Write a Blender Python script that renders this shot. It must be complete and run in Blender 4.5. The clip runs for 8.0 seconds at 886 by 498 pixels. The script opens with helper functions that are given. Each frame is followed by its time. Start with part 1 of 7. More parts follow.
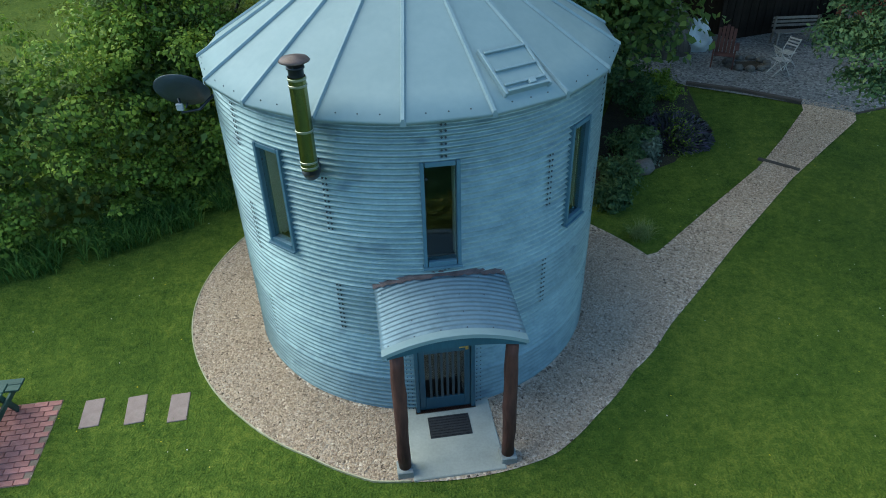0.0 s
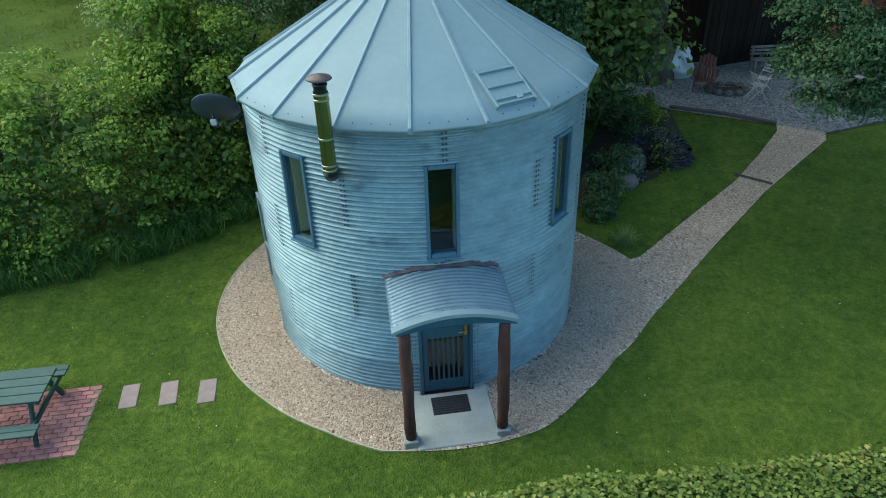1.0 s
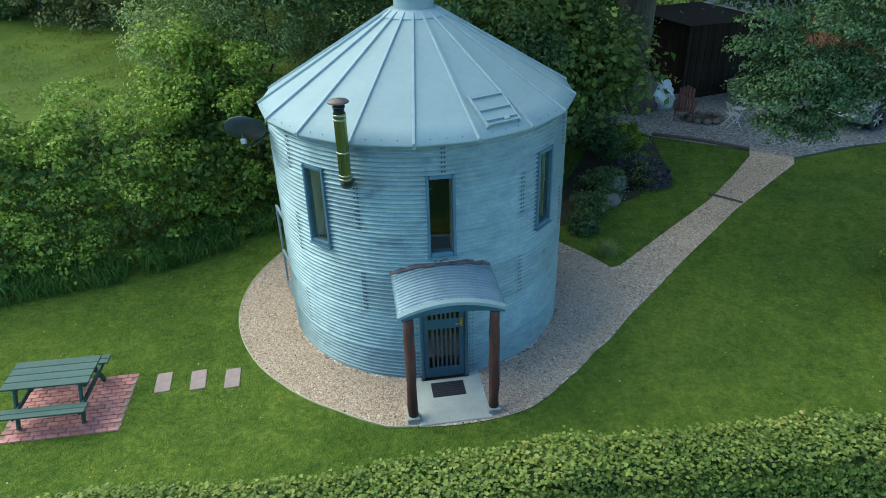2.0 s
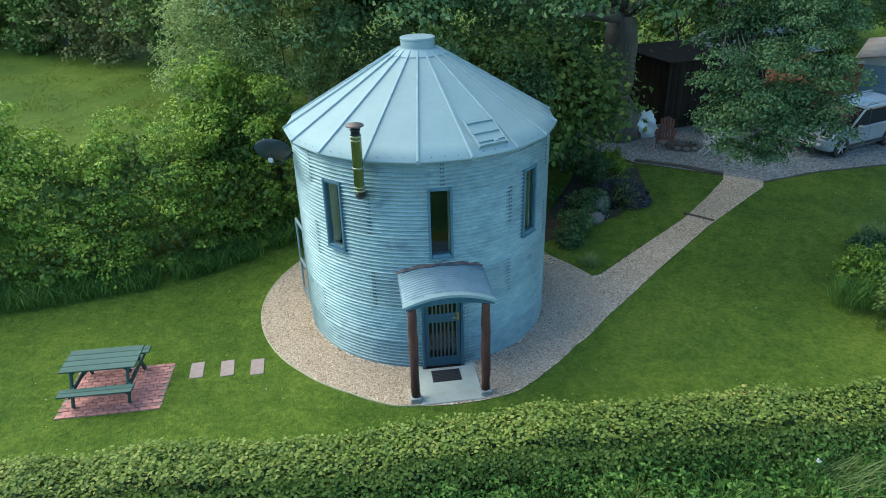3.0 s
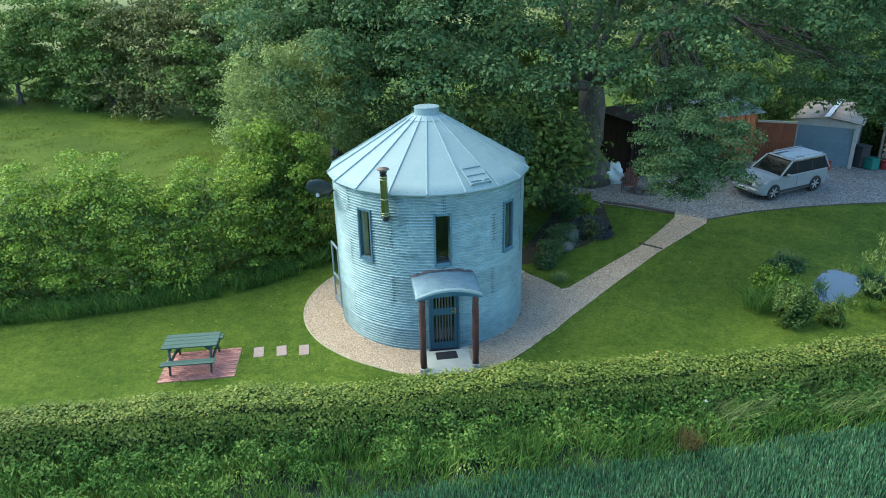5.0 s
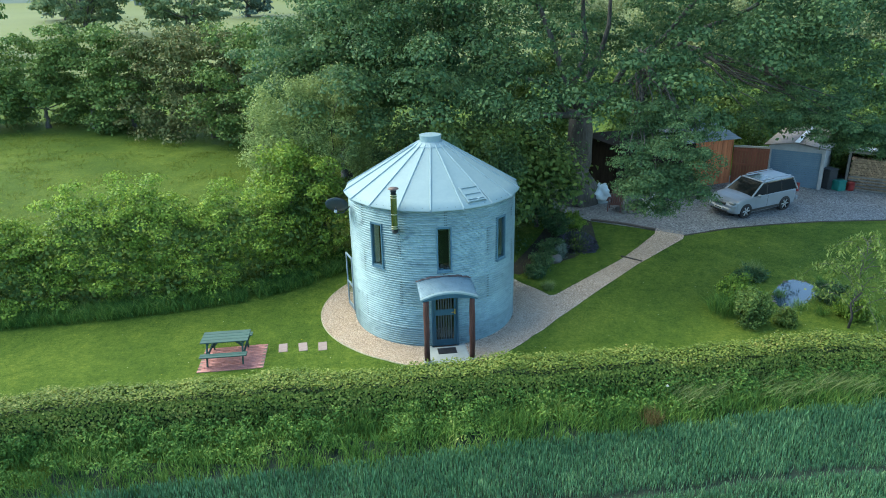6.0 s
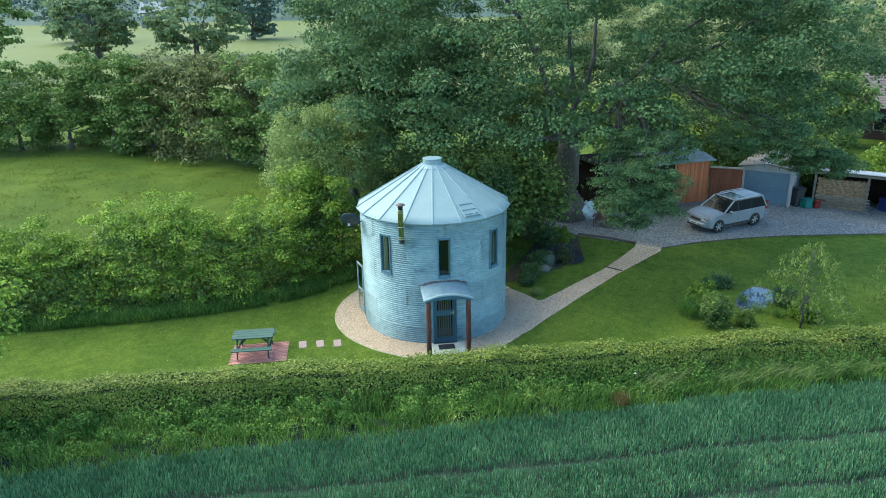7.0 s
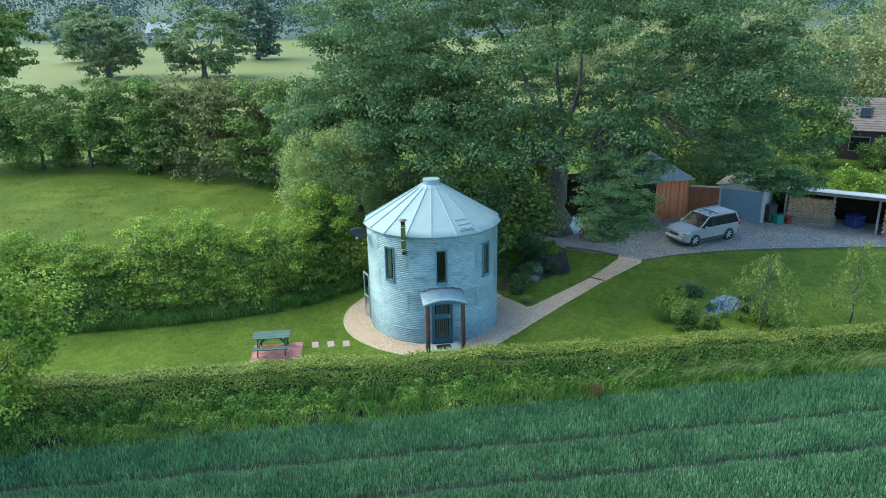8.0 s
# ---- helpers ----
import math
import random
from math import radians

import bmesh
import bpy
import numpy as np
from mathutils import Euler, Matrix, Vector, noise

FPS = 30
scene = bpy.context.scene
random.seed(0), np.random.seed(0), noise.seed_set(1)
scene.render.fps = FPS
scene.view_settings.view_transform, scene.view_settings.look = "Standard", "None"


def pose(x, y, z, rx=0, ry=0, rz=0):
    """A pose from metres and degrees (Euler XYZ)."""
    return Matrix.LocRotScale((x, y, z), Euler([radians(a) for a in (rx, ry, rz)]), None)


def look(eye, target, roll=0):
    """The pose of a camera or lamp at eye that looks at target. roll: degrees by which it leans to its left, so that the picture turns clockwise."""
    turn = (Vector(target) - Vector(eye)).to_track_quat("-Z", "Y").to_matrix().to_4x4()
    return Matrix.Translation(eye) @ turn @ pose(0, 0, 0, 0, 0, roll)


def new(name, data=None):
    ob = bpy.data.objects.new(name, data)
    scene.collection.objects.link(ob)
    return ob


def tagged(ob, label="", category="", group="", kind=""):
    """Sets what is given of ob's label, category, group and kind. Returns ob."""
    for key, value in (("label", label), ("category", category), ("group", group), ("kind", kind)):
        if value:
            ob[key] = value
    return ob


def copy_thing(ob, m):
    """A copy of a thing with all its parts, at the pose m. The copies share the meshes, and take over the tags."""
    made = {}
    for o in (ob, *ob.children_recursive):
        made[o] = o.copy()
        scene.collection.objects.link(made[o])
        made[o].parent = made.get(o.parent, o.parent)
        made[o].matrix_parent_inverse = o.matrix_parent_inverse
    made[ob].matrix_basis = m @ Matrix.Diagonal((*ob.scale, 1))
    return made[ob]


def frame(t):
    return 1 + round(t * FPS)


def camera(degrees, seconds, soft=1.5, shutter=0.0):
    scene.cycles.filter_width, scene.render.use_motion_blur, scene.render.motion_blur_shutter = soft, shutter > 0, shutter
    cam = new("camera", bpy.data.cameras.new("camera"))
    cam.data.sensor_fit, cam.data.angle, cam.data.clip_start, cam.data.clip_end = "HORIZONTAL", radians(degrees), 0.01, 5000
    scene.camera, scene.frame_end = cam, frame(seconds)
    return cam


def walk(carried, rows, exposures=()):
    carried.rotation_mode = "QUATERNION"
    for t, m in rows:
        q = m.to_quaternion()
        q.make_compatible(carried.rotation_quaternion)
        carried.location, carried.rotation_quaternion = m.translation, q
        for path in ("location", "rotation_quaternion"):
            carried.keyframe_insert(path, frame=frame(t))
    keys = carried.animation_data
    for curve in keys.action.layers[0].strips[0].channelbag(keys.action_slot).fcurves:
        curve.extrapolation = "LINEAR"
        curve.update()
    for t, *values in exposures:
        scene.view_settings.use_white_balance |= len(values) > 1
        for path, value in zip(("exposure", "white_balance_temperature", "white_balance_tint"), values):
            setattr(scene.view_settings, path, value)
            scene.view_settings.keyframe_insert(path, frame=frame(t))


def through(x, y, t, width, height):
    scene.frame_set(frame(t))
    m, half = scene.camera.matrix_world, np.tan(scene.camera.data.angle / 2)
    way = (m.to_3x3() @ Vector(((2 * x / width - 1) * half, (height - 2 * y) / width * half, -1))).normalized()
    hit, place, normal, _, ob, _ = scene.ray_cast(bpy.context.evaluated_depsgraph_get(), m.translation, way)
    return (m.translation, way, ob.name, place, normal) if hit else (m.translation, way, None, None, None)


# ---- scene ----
cam = camera(65.45, 8.0, soft=0.95)
PATH = [
    (0.0, 0.865, -10.123, 7.827, 56.06, 1.37, 1.69),
    (0.5, 0.878, -10.766, 7.936, 57.33, 1.47, 1.66),
    (1.0, 0.896, -11.491, 8.108, 58.54, 1.54, 1.60),
    (1.5, 0.932, -12.287, 8.288, 59.87, 1.50, 1.61),
    (3.0, 1.090, -15.152, 8.909, 63.86, 1.33, 1.83),
    (3.5, 1.149, -16.307, 9.189, 65.05, 1.38, 1.93),
    (4.0, 1.190, -17.534, 9.492, 66.10, 1.26, 1.94),
    (4.5, 1.214, -18.859, 9.796, 67.14, 1.16, 1.92),
    (6.0, 1.398, -23.112, 10.884, 69.86, 1.04, 2.20),
    (6.5, 1.452, -24.704, 11.247, 70.66, 1.00, 2.24),
    (7.0, 1.522, -26.306, 11.677, 71.37, 0.99, 2.20),
    (7.5, 1.709, -27.908, 12.112, 72.06, 1.03, 2.30),
    (8.0, 1.776, -29.408, 12.489, 72.69, 0.94, 2.26),
]
# the clip's camera opens up as it draws back: seconds, stops, kelvin, tint
LIGHTING = [(0.0, 1.08, 6000, -4), (1.5, 1.29, 6060, -4), (3.5, 1.63, 6150, -4), (6.0, 1.86, 6230, -4), (8.0, 1.87, 6230, -4)]
walk(cam, [(t, pose(x, y, z, rx, ry, rz)) for t, x, y, z, rx, ry, rz in PATH], LIGHTING)

# ---- light ----
SUN_AZ, SUN_EL = 292.0, 47.0   # compass bearing of the low hazy sun, clockwise from +y
world = bpy.data.worlds.new("world")
scene.world = world
world.use_nodes = True
wn = world.node_tree.nodes
sky = wn.new("ShaderNodeTexSky")
sky.sky_type = "NISHITA"
sky.sun_disc = False
sky.sun_elevation, sky.sun_rotation = radians(SUN_EL), radians(SUN_AZ)
sky.air_density, sky.dust_density, sky.ozone_density = 1.0, 0.4, 2.0
wn["Background"].inputs["Strength"].default_value = 0.15
world.node_tree.links.new(sky.outputs["Color"], wn["Background"].inputs["Color"])
sun = new("sun", bpy.data.lights.new("sun", "SUN"))
sun.data.energy, sun.data.angle, sun.data.color = 1.95, radians(70), (1.0, 0.87, 0.64)
sa = radians(SUN_AZ)
sun.matrix_world = look((math.sin(sa) * 60, math.cos(sa) * 60, 60 * math.tan(radians(SUN_EL))), (0, 0, 0))


# ---- materials ----
def nodes_of(name):
    m = bpy.data.materials.new(name)
    m.use_nodes = True
    return m, m.node_tree.nodes, m.node_tree.links, m.node_tree.nodes["Principled BSDF"]


def ramp(nd, stops):
    r = nd.new("ShaderNodeValToRGB")
    while len(r.color_ramp.elements) < len(stops):
        r.color_ramp.elements.new(0.5)
    for e, (p, c) in zip(r.color_ramp.elements, stops):
        e.position, e.color = p, (*c, 1)
    return r


def surface(name, dark, light, scale=6.0, fine=40.0, rough=0.6, metal=0.0, bump=0.3, dist=0.01, stretch=(1, 1, 1), vary=0.0, wear=None, space="Object"):
    """Two scales of noise between two colours, with bump; vary: brightness by object; wear: (colour, amount)."""
    m, nd, ln, bsdf = nodes_of(name)
    tc = nd.new("ShaderNodeTexCoord")
    mp = nd.new("ShaderNodeMapping")
    mp.inputs["Scale"].default_value = stretch
    ln.new(tc.outputs[space], mp.inputs["Vector"])
    big, small = nd.new("ShaderNodeTexNoise"), nd.new("ShaderNodeTexNoise")
    for n, s, d in ((big, scale, 4), (small, fine, 6)):
        n.inputs["Scale"].default_value, n.inputs["Detail"].default_value = s, d
        ln.new(mp.outputs["Vector"], n.inputs["Vector"])
    mix = nd.new("ShaderNodeMath")
    mix.operation = "ADD"
    half = nd.new("ShaderNodeMath")
    half.operation = "MULTIPLY_ADD"
    ln.new(big.outputs["Fac"], half.inputs[0])
    half.inputs[1].default_value, half.inputs[2].default_value = 1.1, -0.3
    ln.new(half.outputs[0], mix.inputs[0])
    q = nd.new("ShaderNodeMath")
    q.operation = "MULTIPLY_ADD"
    ln.new(small.outputs["Fac"], q.inputs[0])
    q.inputs[1].default_value, q.inputs[2].default_value = 0.7, -0.1
    ln.new(q.outputs[0], mix.inputs[1])
    cr = ramp(nd, [(0.15, dark), (0.85, light)])
    ln.new(mix.outputs[0], cr.inputs["Fac"])
    col = cr.outputs["Color"]
    if wear:
        wnz = nd.new("ShaderNodeTexNoise")
        wnz.inputs["Scale"].default_value, wnz.inputs["Detail"].default_value = scale * 0.6, 8
        ln.new(mp.outputs["Vector"], wnz.inputs["Vector"])
        wr = ramp(nd, [(0.62 - wear[1], (0, 0, 0)), (0.75 - wear[1], (1, 1, 1))])
        ln.new(wnz.outputs["Fac"], wr.inputs["Fac"])
        mx = nd.new("ShaderNodeMixRGB")
        ln.new(wr.outputs["Color"], mx.inputs["Fac"])
        ln.new(col, mx.inputs["Color1"])
        mx.inputs["Color2"].default_value = (*wear[0], 1)
        col = mx.outputs["Color"]
    if vary:
        oi = nd.new("ShaderNodeObjectInfo")
        mr = nd.new("ShaderNodeMapRange")
        mr.inputs["To Min"].default_value, mr.inputs["To Max"].default_value = 1 - vary, 1 + vary
        ln.new(oi.outputs["Random"], mr.inputs["Value"])
        hs = nd.new("ShaderNodeHueSaturation")
        ln.new(mr.outputs[0], hs.inputs["Value"])
        ln.new(col, hs.inputs["Color"])
        col = hs.outputs["Color"]
    ln.new(col, bsdf.inputs["Base Color"])
    bsdf.inputs["Roughness"].default_value, bsdf.inputs["Metallic"].default_value = rough, metal
    if bump:
        b = nd.new("ShaderNodeBump")
        b.inputs["Strength"].default_value, b.inputs["Distance"].default_value = bump, dist
        ln.new(mix.outputs[0], b.inputs["Height"])
        ln.new(b.outputs["Normal"], bsdf.inputs["Normal"])
    return m


def turf(name, stops):
    """Mown grass: broad patches, hand-sized mottling and fine flecks, with deep relief."""
    m, nd, ln, bsdf = nodes_of(name)
    tc = nd.new("ShaderNodeTexCoord")
    last = None
    for scale, weight, detail in ((0.28, 0.55, 3), (2.6, 0.40, 4), (9.0, 0.55, 4), (34.0, 0.65, 3)):
        n = nd.new("ShaderNodeTexNoise")
        n.inputs["Scale"].default_value, n.inputs["Detail"].default_value = scale, detail
        ln.new(tc.outputs["Object"], n.inputs["Vector"])
        ma = nd.new("ShaderNodeMath")
        ma.operation = "MULTIPLY_ADD"
        ln.new(n.outputs["Fac"], ma.inputs[0])
        ma.inputs[1].default_value = weight
        ma.inputs[2].default_value = 0.5 - 0.5 * (0.55 + 0.40 + 0.55 + 0.65)
        if last:
            ln.new(last, ma.inputs[2])
        last = ma.outputs[0]
    cr = ramp(nd, stops)
    ln.new(last, cr.inputs["Fac"])
    ln.new(cr.outputs["Color"], bsdf.inputs["Base Color"])
    bsdf.inputs["Roughness"].default_value, bsdf.inputs["Specular IOR Level"].default_value = 0.9, 0.1
    bp = nd.new("ShaderNodeBump")
    bp.inputs["Strength"].default_value, bp.inputs["Distance"].default_value = 1.0, 0.06
    ln.new(last, bp.inputs["Height"])
    ln.new(bp.outputs["Normal"], bsdf.inputs["Normal"])
    return m


def pebbles(name, colours, size, bump=0.9):
    """Loose stones: cells of several colours with rounded relief."""
    m, nd, ln, bsdf = nodes_of(name)
    tc = nd.new("ShaderNodeTexCoord")
    v = nd.new("ShaderNodeTexVoronoi")
    v.inputs["Scale"].default_value = 1 / size
    ln.new(tc.outputs["Object"], v.inputs["Vector"])
    sep = nd.new("ShaderNodeSeparateColor")
    ln.new(v.outputs["Color"], sep.inputs["Color"])
    cr = ramp(nd, [(i / (len(colours) - 1), c) for i, c in enumerate(colours)])
    ln.new(sep.outputs[0], cr.inputs["Fac"])
    n = nd.new("ShaderNodeTexNoise")
    n.inputs["Scale"].default_value, n.inputs["Detail"].default_value = 1.3, 4
    ln.new(tc.outputs["Object"], n.inputs["Vector"])
    mr = nd.new("ShaderNodeMapRange")
    mr.inputs["To Min"].default_value, mr.inputs["To Max"].default_value = 0.7, 1.2
    ln.new(n.outputs["Fac"], mr.inputs["Value"])
    hs = nd.new("ShaderNodeHueSaturation")
    ln.new(cr.outputs["Color"], hs.inputs["Color"])
    ln.new(mr.outputs[0], hs.inputs["Value"])
    ln.new(hs.outputs["Color"], bsdf.inputs["Base Color"])
    bsdf.inputs["Roughness"].default_value = 0.8
    b = nd.new("ShaderNodeBump")
    b.invert = True
    b.inputs["Strength"].default_value, b.inputs["Distance"].default_value = bump, size * 0.6
    ln.new(v.outputs["Distance"], b.inputs["Height"])
    ln.new(b.outputs["Normal"], bsdf.inputs["Normal"])
    return m


def leafy(name, stops, rough=0.55, through=0.32):
    """Leaves or blades, each of its own shade, letting some light through."""
    m, nd, ln, bsdf = nodes_of(name)
    g = nd.new("ShaderNodeNewGeometry")
    cr = ramp(nd, stops)
    tc = nd.new("ShaderNodeTexCoord")
    n = nd.new("ShaderNodeTexNoise")
    n.inputs["Scale"].default_value, n.inputs["Detail"].default_value = 0.9, 3
    ln.new(tc.outputs["Object"], n.inputs["Vector"])
    ma = nd.new("ShaderNodeMath")
    ma.operation = "MULTIPLY_ADD"
    ln.new(n.outputs["Fac"], ma.inputs[0])
    ma.inputs[1].default_value = 0.9
    ad = nd.new("ShaderNodeMath")
    ad.operation = "MULTIPLY_ADD"
    ln.new(g.outputs["Random Per Island"], ad.inputs[0])
    ad.inputs[1].default_value, ad.inputs[2].default_value = 0.6, -0.25
    ln.new(ad.outputs[0], ma.inputs[2])
    ln.new(ma.outputs[0], cr.inputs["Fac"])
    ln.new(cr.outputs["Color"], bsdf.inputs["Base Color"])
    bsdf.inputs["Roughness"].default_value, bsdf.inputs["Specular IOR Level"].default_value = rough, 0.12
    tr = nd.new("ShaderNodeBsdfTranslucent")
    ln.new(cr.outputs["Color"], tr.inputs["Color"])
    mx = nd.new("ShaderNodeMixShader")
    mx.inputs["Fac"].default_value = through
    ln.new(bsdf.outputs[0], mx.inputs[1])
    ln.new(tr.outputs[0], mx.inputs[2])
    ln.new(mx.outputs[0], nd["Material Output"].inputs["Surface"])
    return m


def glassy(name, tint=(0.75, 0.85, 0.85)):
    m, nd, ln, bsdf = nodes_of(name)
    bsdf.inputs["Base Color"].default_value = (*tint, 1)
    bsdf.inputs["Roughness"].default_value = 0.02
    bsdf.inputs["IOR"].default_value = 1.5
    bsdf.inputs["Transmission Weight"].default_value = 1.0
    return m


M = {}
M["wall"] = surface("galvanised_steel", (0.150, 0.228, 0.246), (0.252, 0.356, 0.376), 3.4, 18, 0.42, 0.4, 0.15, 0.004, (1, 1, 1.6), wear=((0.125, 0.19, 0.22), 0.02), vary=0.13)
M["roof"] = surface("pale_galvanised_roof", (0.172, 0.250, 0.268), (0.216, 0.296, 0.314), 0.9, 9, 0.6, 0.08, 0.06, 0.004, vary=0.025, wear=((0.17, 0.24, 0.265), -0.02))
M["rib"] = surface("roof_rib_steel", (0.175, 0.255, 0.285), (0.235, 0.32, 0.35), 3, 20, 0.55, 0.15, 0.1, 0.004)
M["bolt"] = surface("dark_bolt", (0.02, 0.03, 0.04), (0.06, 0.08, 0.10), 30, 80, 0.6, 0.4, 0.0)
M["frame"] = surface("slate_blue_paint", (0.050, 0.115, 0.165), (0.080, 0.165, 0.22), 4, 40, 0.5, 0.0, 0.1, 0.002)
M["door"] = surface("dark_blue_door_paint", (0.022, 0.070, 0.105), (0.036, 0.098, 0.14), 4, 40, 0.45, 0.0, 0.12, 0.002, (1, 1, 0.2))
M["glass"] = glassy("window_glass")
# the unlit look of the room is put into this near-black colour
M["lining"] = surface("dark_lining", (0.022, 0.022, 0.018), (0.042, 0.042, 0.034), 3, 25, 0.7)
# olive base colour stands in for the grass mirrored in the steel
M["flue"] = surface("brushed_steel_flue", (0.27, 0.285, 0.125), (0.36, 0.375, 0.175), 3, 30, 0.27, 1.0, 0.03, 0.002, (1, 1, 0.1))
M["flue_cap"] = surface("rusty_brown_steel", (0.07, 0.05, 0.045), (0.15, 0.11, 0.10), 10, 60, 0.5, 0.4)
M["band"] = surface("bright_steel_band", (0.40, 0.42, 0.33), (0.50, 0.52, 0.42), 6, 40, 0.35, 0.9, 0.02)
M["canopy"] = surface("blue_grey_canopy_steel", (0.105, 0.170, 0.215), (0.185, 0.268, 0.32), 2.6, 18, 0.45, 0.35, 0.12, 0.004, wear=((0.085, 0.135, 0.17), 0.02))
M["dish"] = surface("charcoal_dish", (0.02, 0.035, 0.05), (0.04, 0.06, 0.08), 5, 50, 0.45)
M["post"] = surface("red_brown_log", (0.028, 0.010, 0.008), (0.105, 0.040, 0.028), 5, 26, 0.8, 0, 0.8, 0.03, (1, 1, 0.2), wear=((0.012, 0.006, 0.005), 0.04))
M["concrete"] = surface("pale_concrete", (0.30, 0.32, 0.29), (0.43, 0.45, 0.41), 2.5, 30, 0.85, 0, 0.25, 0.004, wear=((0.26, 0.285, 0.23), 0.0))
M["block"] = surface("grey_concrete_block", (0.2, 0.22, 0.22), (0.36, 0.38, 0.37), 8, 50, 0.9)
M["slab"] = surface("pinkish_paving_slab", (0.23, 0.17, 0.155), (0.35, 0.275, 0.25), 6, 60, 0.9, 0, 0.3, 0.003, vary=0.06, wear=((0.2, 0.17, 0.14), 0.0))
M["paver"] = surface("red_paver", (0.34, 0.135, 0.12), (0.50, 0.25, 0.22), 7, 50, 0.85, 0, 0.3, 0.004, vary=0.22, wear=((0.42, 0.30, 0.28), 0.0))
M["sand"] = surface("sandy_joint", (0.16, 0.12, 0.09), (0.28, 0.22, 0.17), 12, 60, 0.95)
M["mat_rubber"] = surface("black_rubber", (0.012, 0.014, 0.018), (0.03, 0.034, 0.04), 20, 80, 0.7)
M["gravel"] = pebbles("pinkish_gravel", [(0.075, 0.052, 0.034), (0.53, 0.405, 0.29), (0.70, 0.56, 0.425), (0.26, 0.19, 0.13), (0.84, 0.72, 0.575), (0.46, 0.35, 0.25)], 0.040, 1.0)
M["stones"] = leafy("loose_stones", [(0.0, (0.11, 0.08, 0.055)), (0.3, (0.49, 0.375, 0.27)), (0.5, (0.67, 0.54, 0.41)), (0.72, (0.28, 0.205, 0.15)), (1.0, (0.86, 0.76, 0.62))], 0.8, 0.0)
M["drive"] = pebbles("blue_grey_gravel", [(0.055, 0.060, 0.065), (0.175, 0.185, 0.19), (0.27, 0.28, 0.285), (0.125, 0.132, 0.138), (0.37, 0.38, 0.38)], 0.055, 1.0)
M["edging"] = surface("weathered_edging_board", (0.36, 0.34, 0.2), (0.55, 0.52, 0.36), 5, 40, 0.85, vary=0.1)
M["sleeper"] = surface("dark_sleeper", (0.03, 0.025, 0.02), (0.1, 0.085, 0.07), 5, 40, 0.85, 0, 0.5, 0.01, (0.3, 1, 1))
M["lawn"] = turf("mown_lawn", [(0.22, (0.030, 0.066, 0.010)), (0.5, (0.086, 0.138, 0.020)), (0.76, (0.185, 0.228, 0.036))])
M["meadow"] = turf("meadow_grass", [(0.2, (0.026, 0.057, 0.008)), (0.5, (0.071, 0.112, 0.015)), (0.78, (0.136, 0.172, 0.026))])
M["farfield"] = surface("far_pasture", (0.071, 0.094, 0.010), (0.116, 0.136, 0.018), 0.03, 0.8, 0.9, 0, 0.3, 0.1)
# blue-green hill ground has the distance haze put into its colour
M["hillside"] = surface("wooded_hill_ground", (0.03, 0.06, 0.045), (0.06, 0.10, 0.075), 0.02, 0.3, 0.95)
M["soil"] = surface("field_soil", (0.008, 0.020, 0.012), (0.022, 0.042, 0.024), 1, 12, 0.95, 0, 0.8, 0.05)
M["grass"] = leafy("lawn_blades", [(0.0, (0.038, 0.088, 0.016)), (0.5, (0.108, 0.182, 0.032)), (1.0, (0.27, 0.31, 0.075))], 0.6)
M["wheat"] = leafy("green_wheat", [(0.0, (0.037, 0.101, 0.053)), (0.45, (0.097, 0.216, 0.108)), (0.8, (0.172, 0.317, 0.155)), (1.0, (0.31, 0.451, 0.224))], 0.5, 0.2)
M["verge"] = leafy("verge_grass", [(0.0, (0.038, 0.099, 0.025)), (0.5, (0.115, 0.222, 0.049)), (0.85, (0.252, 0.371, 0.083)), (1.0, (0.507, 0.535, 0.166))], 0.6)
M["seedgrass"] = leafy("pale_seed_grass", [(0.0, (0.114, 0.171, 0.054)), (0.5, (0.209, 0.270, 0.099)), (1.0, (0.399, 0.405, 0.198))], 0.6)
M["hedge"] = leafy("hedge_leaves", [(0.0, (0.060, 0.100, 0.023)), (0.4, (0.136, 0.192, 0.038)), (0.75, (0.236, 0.277, 0.063)), (0.93, (0.368, 0.342, 0.104)), (1.0, (0.391, 0.214, 0.114))], 0.5, 0.18)
M["shrub"] = leafy("shrub_leaves", [(0.0, (0.070, 0.131, 0.025)), (0.5, (0.175, 0.276, 0.046)), (0.85, (0.370, 0.479, 0.078)), (1.0, (0.642, 0.640, 0.125))], 0.5)
M["oak"] = leafy("oak_leaves", [(0.0, (0.035, 0.077, 0.039)), (0.5, (0.086, 0.158, 0.067)), (0.85, (0.173, 0.251, 0.098)), (1.0, (0.288, 0.333, 0.124))], 0.5)
M["willow"] = leafy("pale_willow_leaves", [(0.0, (0.110, 0.171, 0.062)), (0.5, (0.237, 0.316, 0.111)), (1.0, (0.471, 0.543, 0.206))], 0.55)
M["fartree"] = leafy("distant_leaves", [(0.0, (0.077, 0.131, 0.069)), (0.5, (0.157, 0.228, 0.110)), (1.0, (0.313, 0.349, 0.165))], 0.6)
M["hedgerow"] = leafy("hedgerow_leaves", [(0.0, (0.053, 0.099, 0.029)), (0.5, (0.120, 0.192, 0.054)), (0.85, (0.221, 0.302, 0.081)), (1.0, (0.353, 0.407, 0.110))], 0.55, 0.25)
M["browntree"] = leafy("brownish_hawthorn_leaves", [(0.0, (0.068, 0.096, 0.036)), (0.5, (0.138, 0.168, 0.065)), (0.85, (0.247, 0.234, 0.098)), (1.0, (0.375, 0.264, 0.130))], 0.6, 0.25)
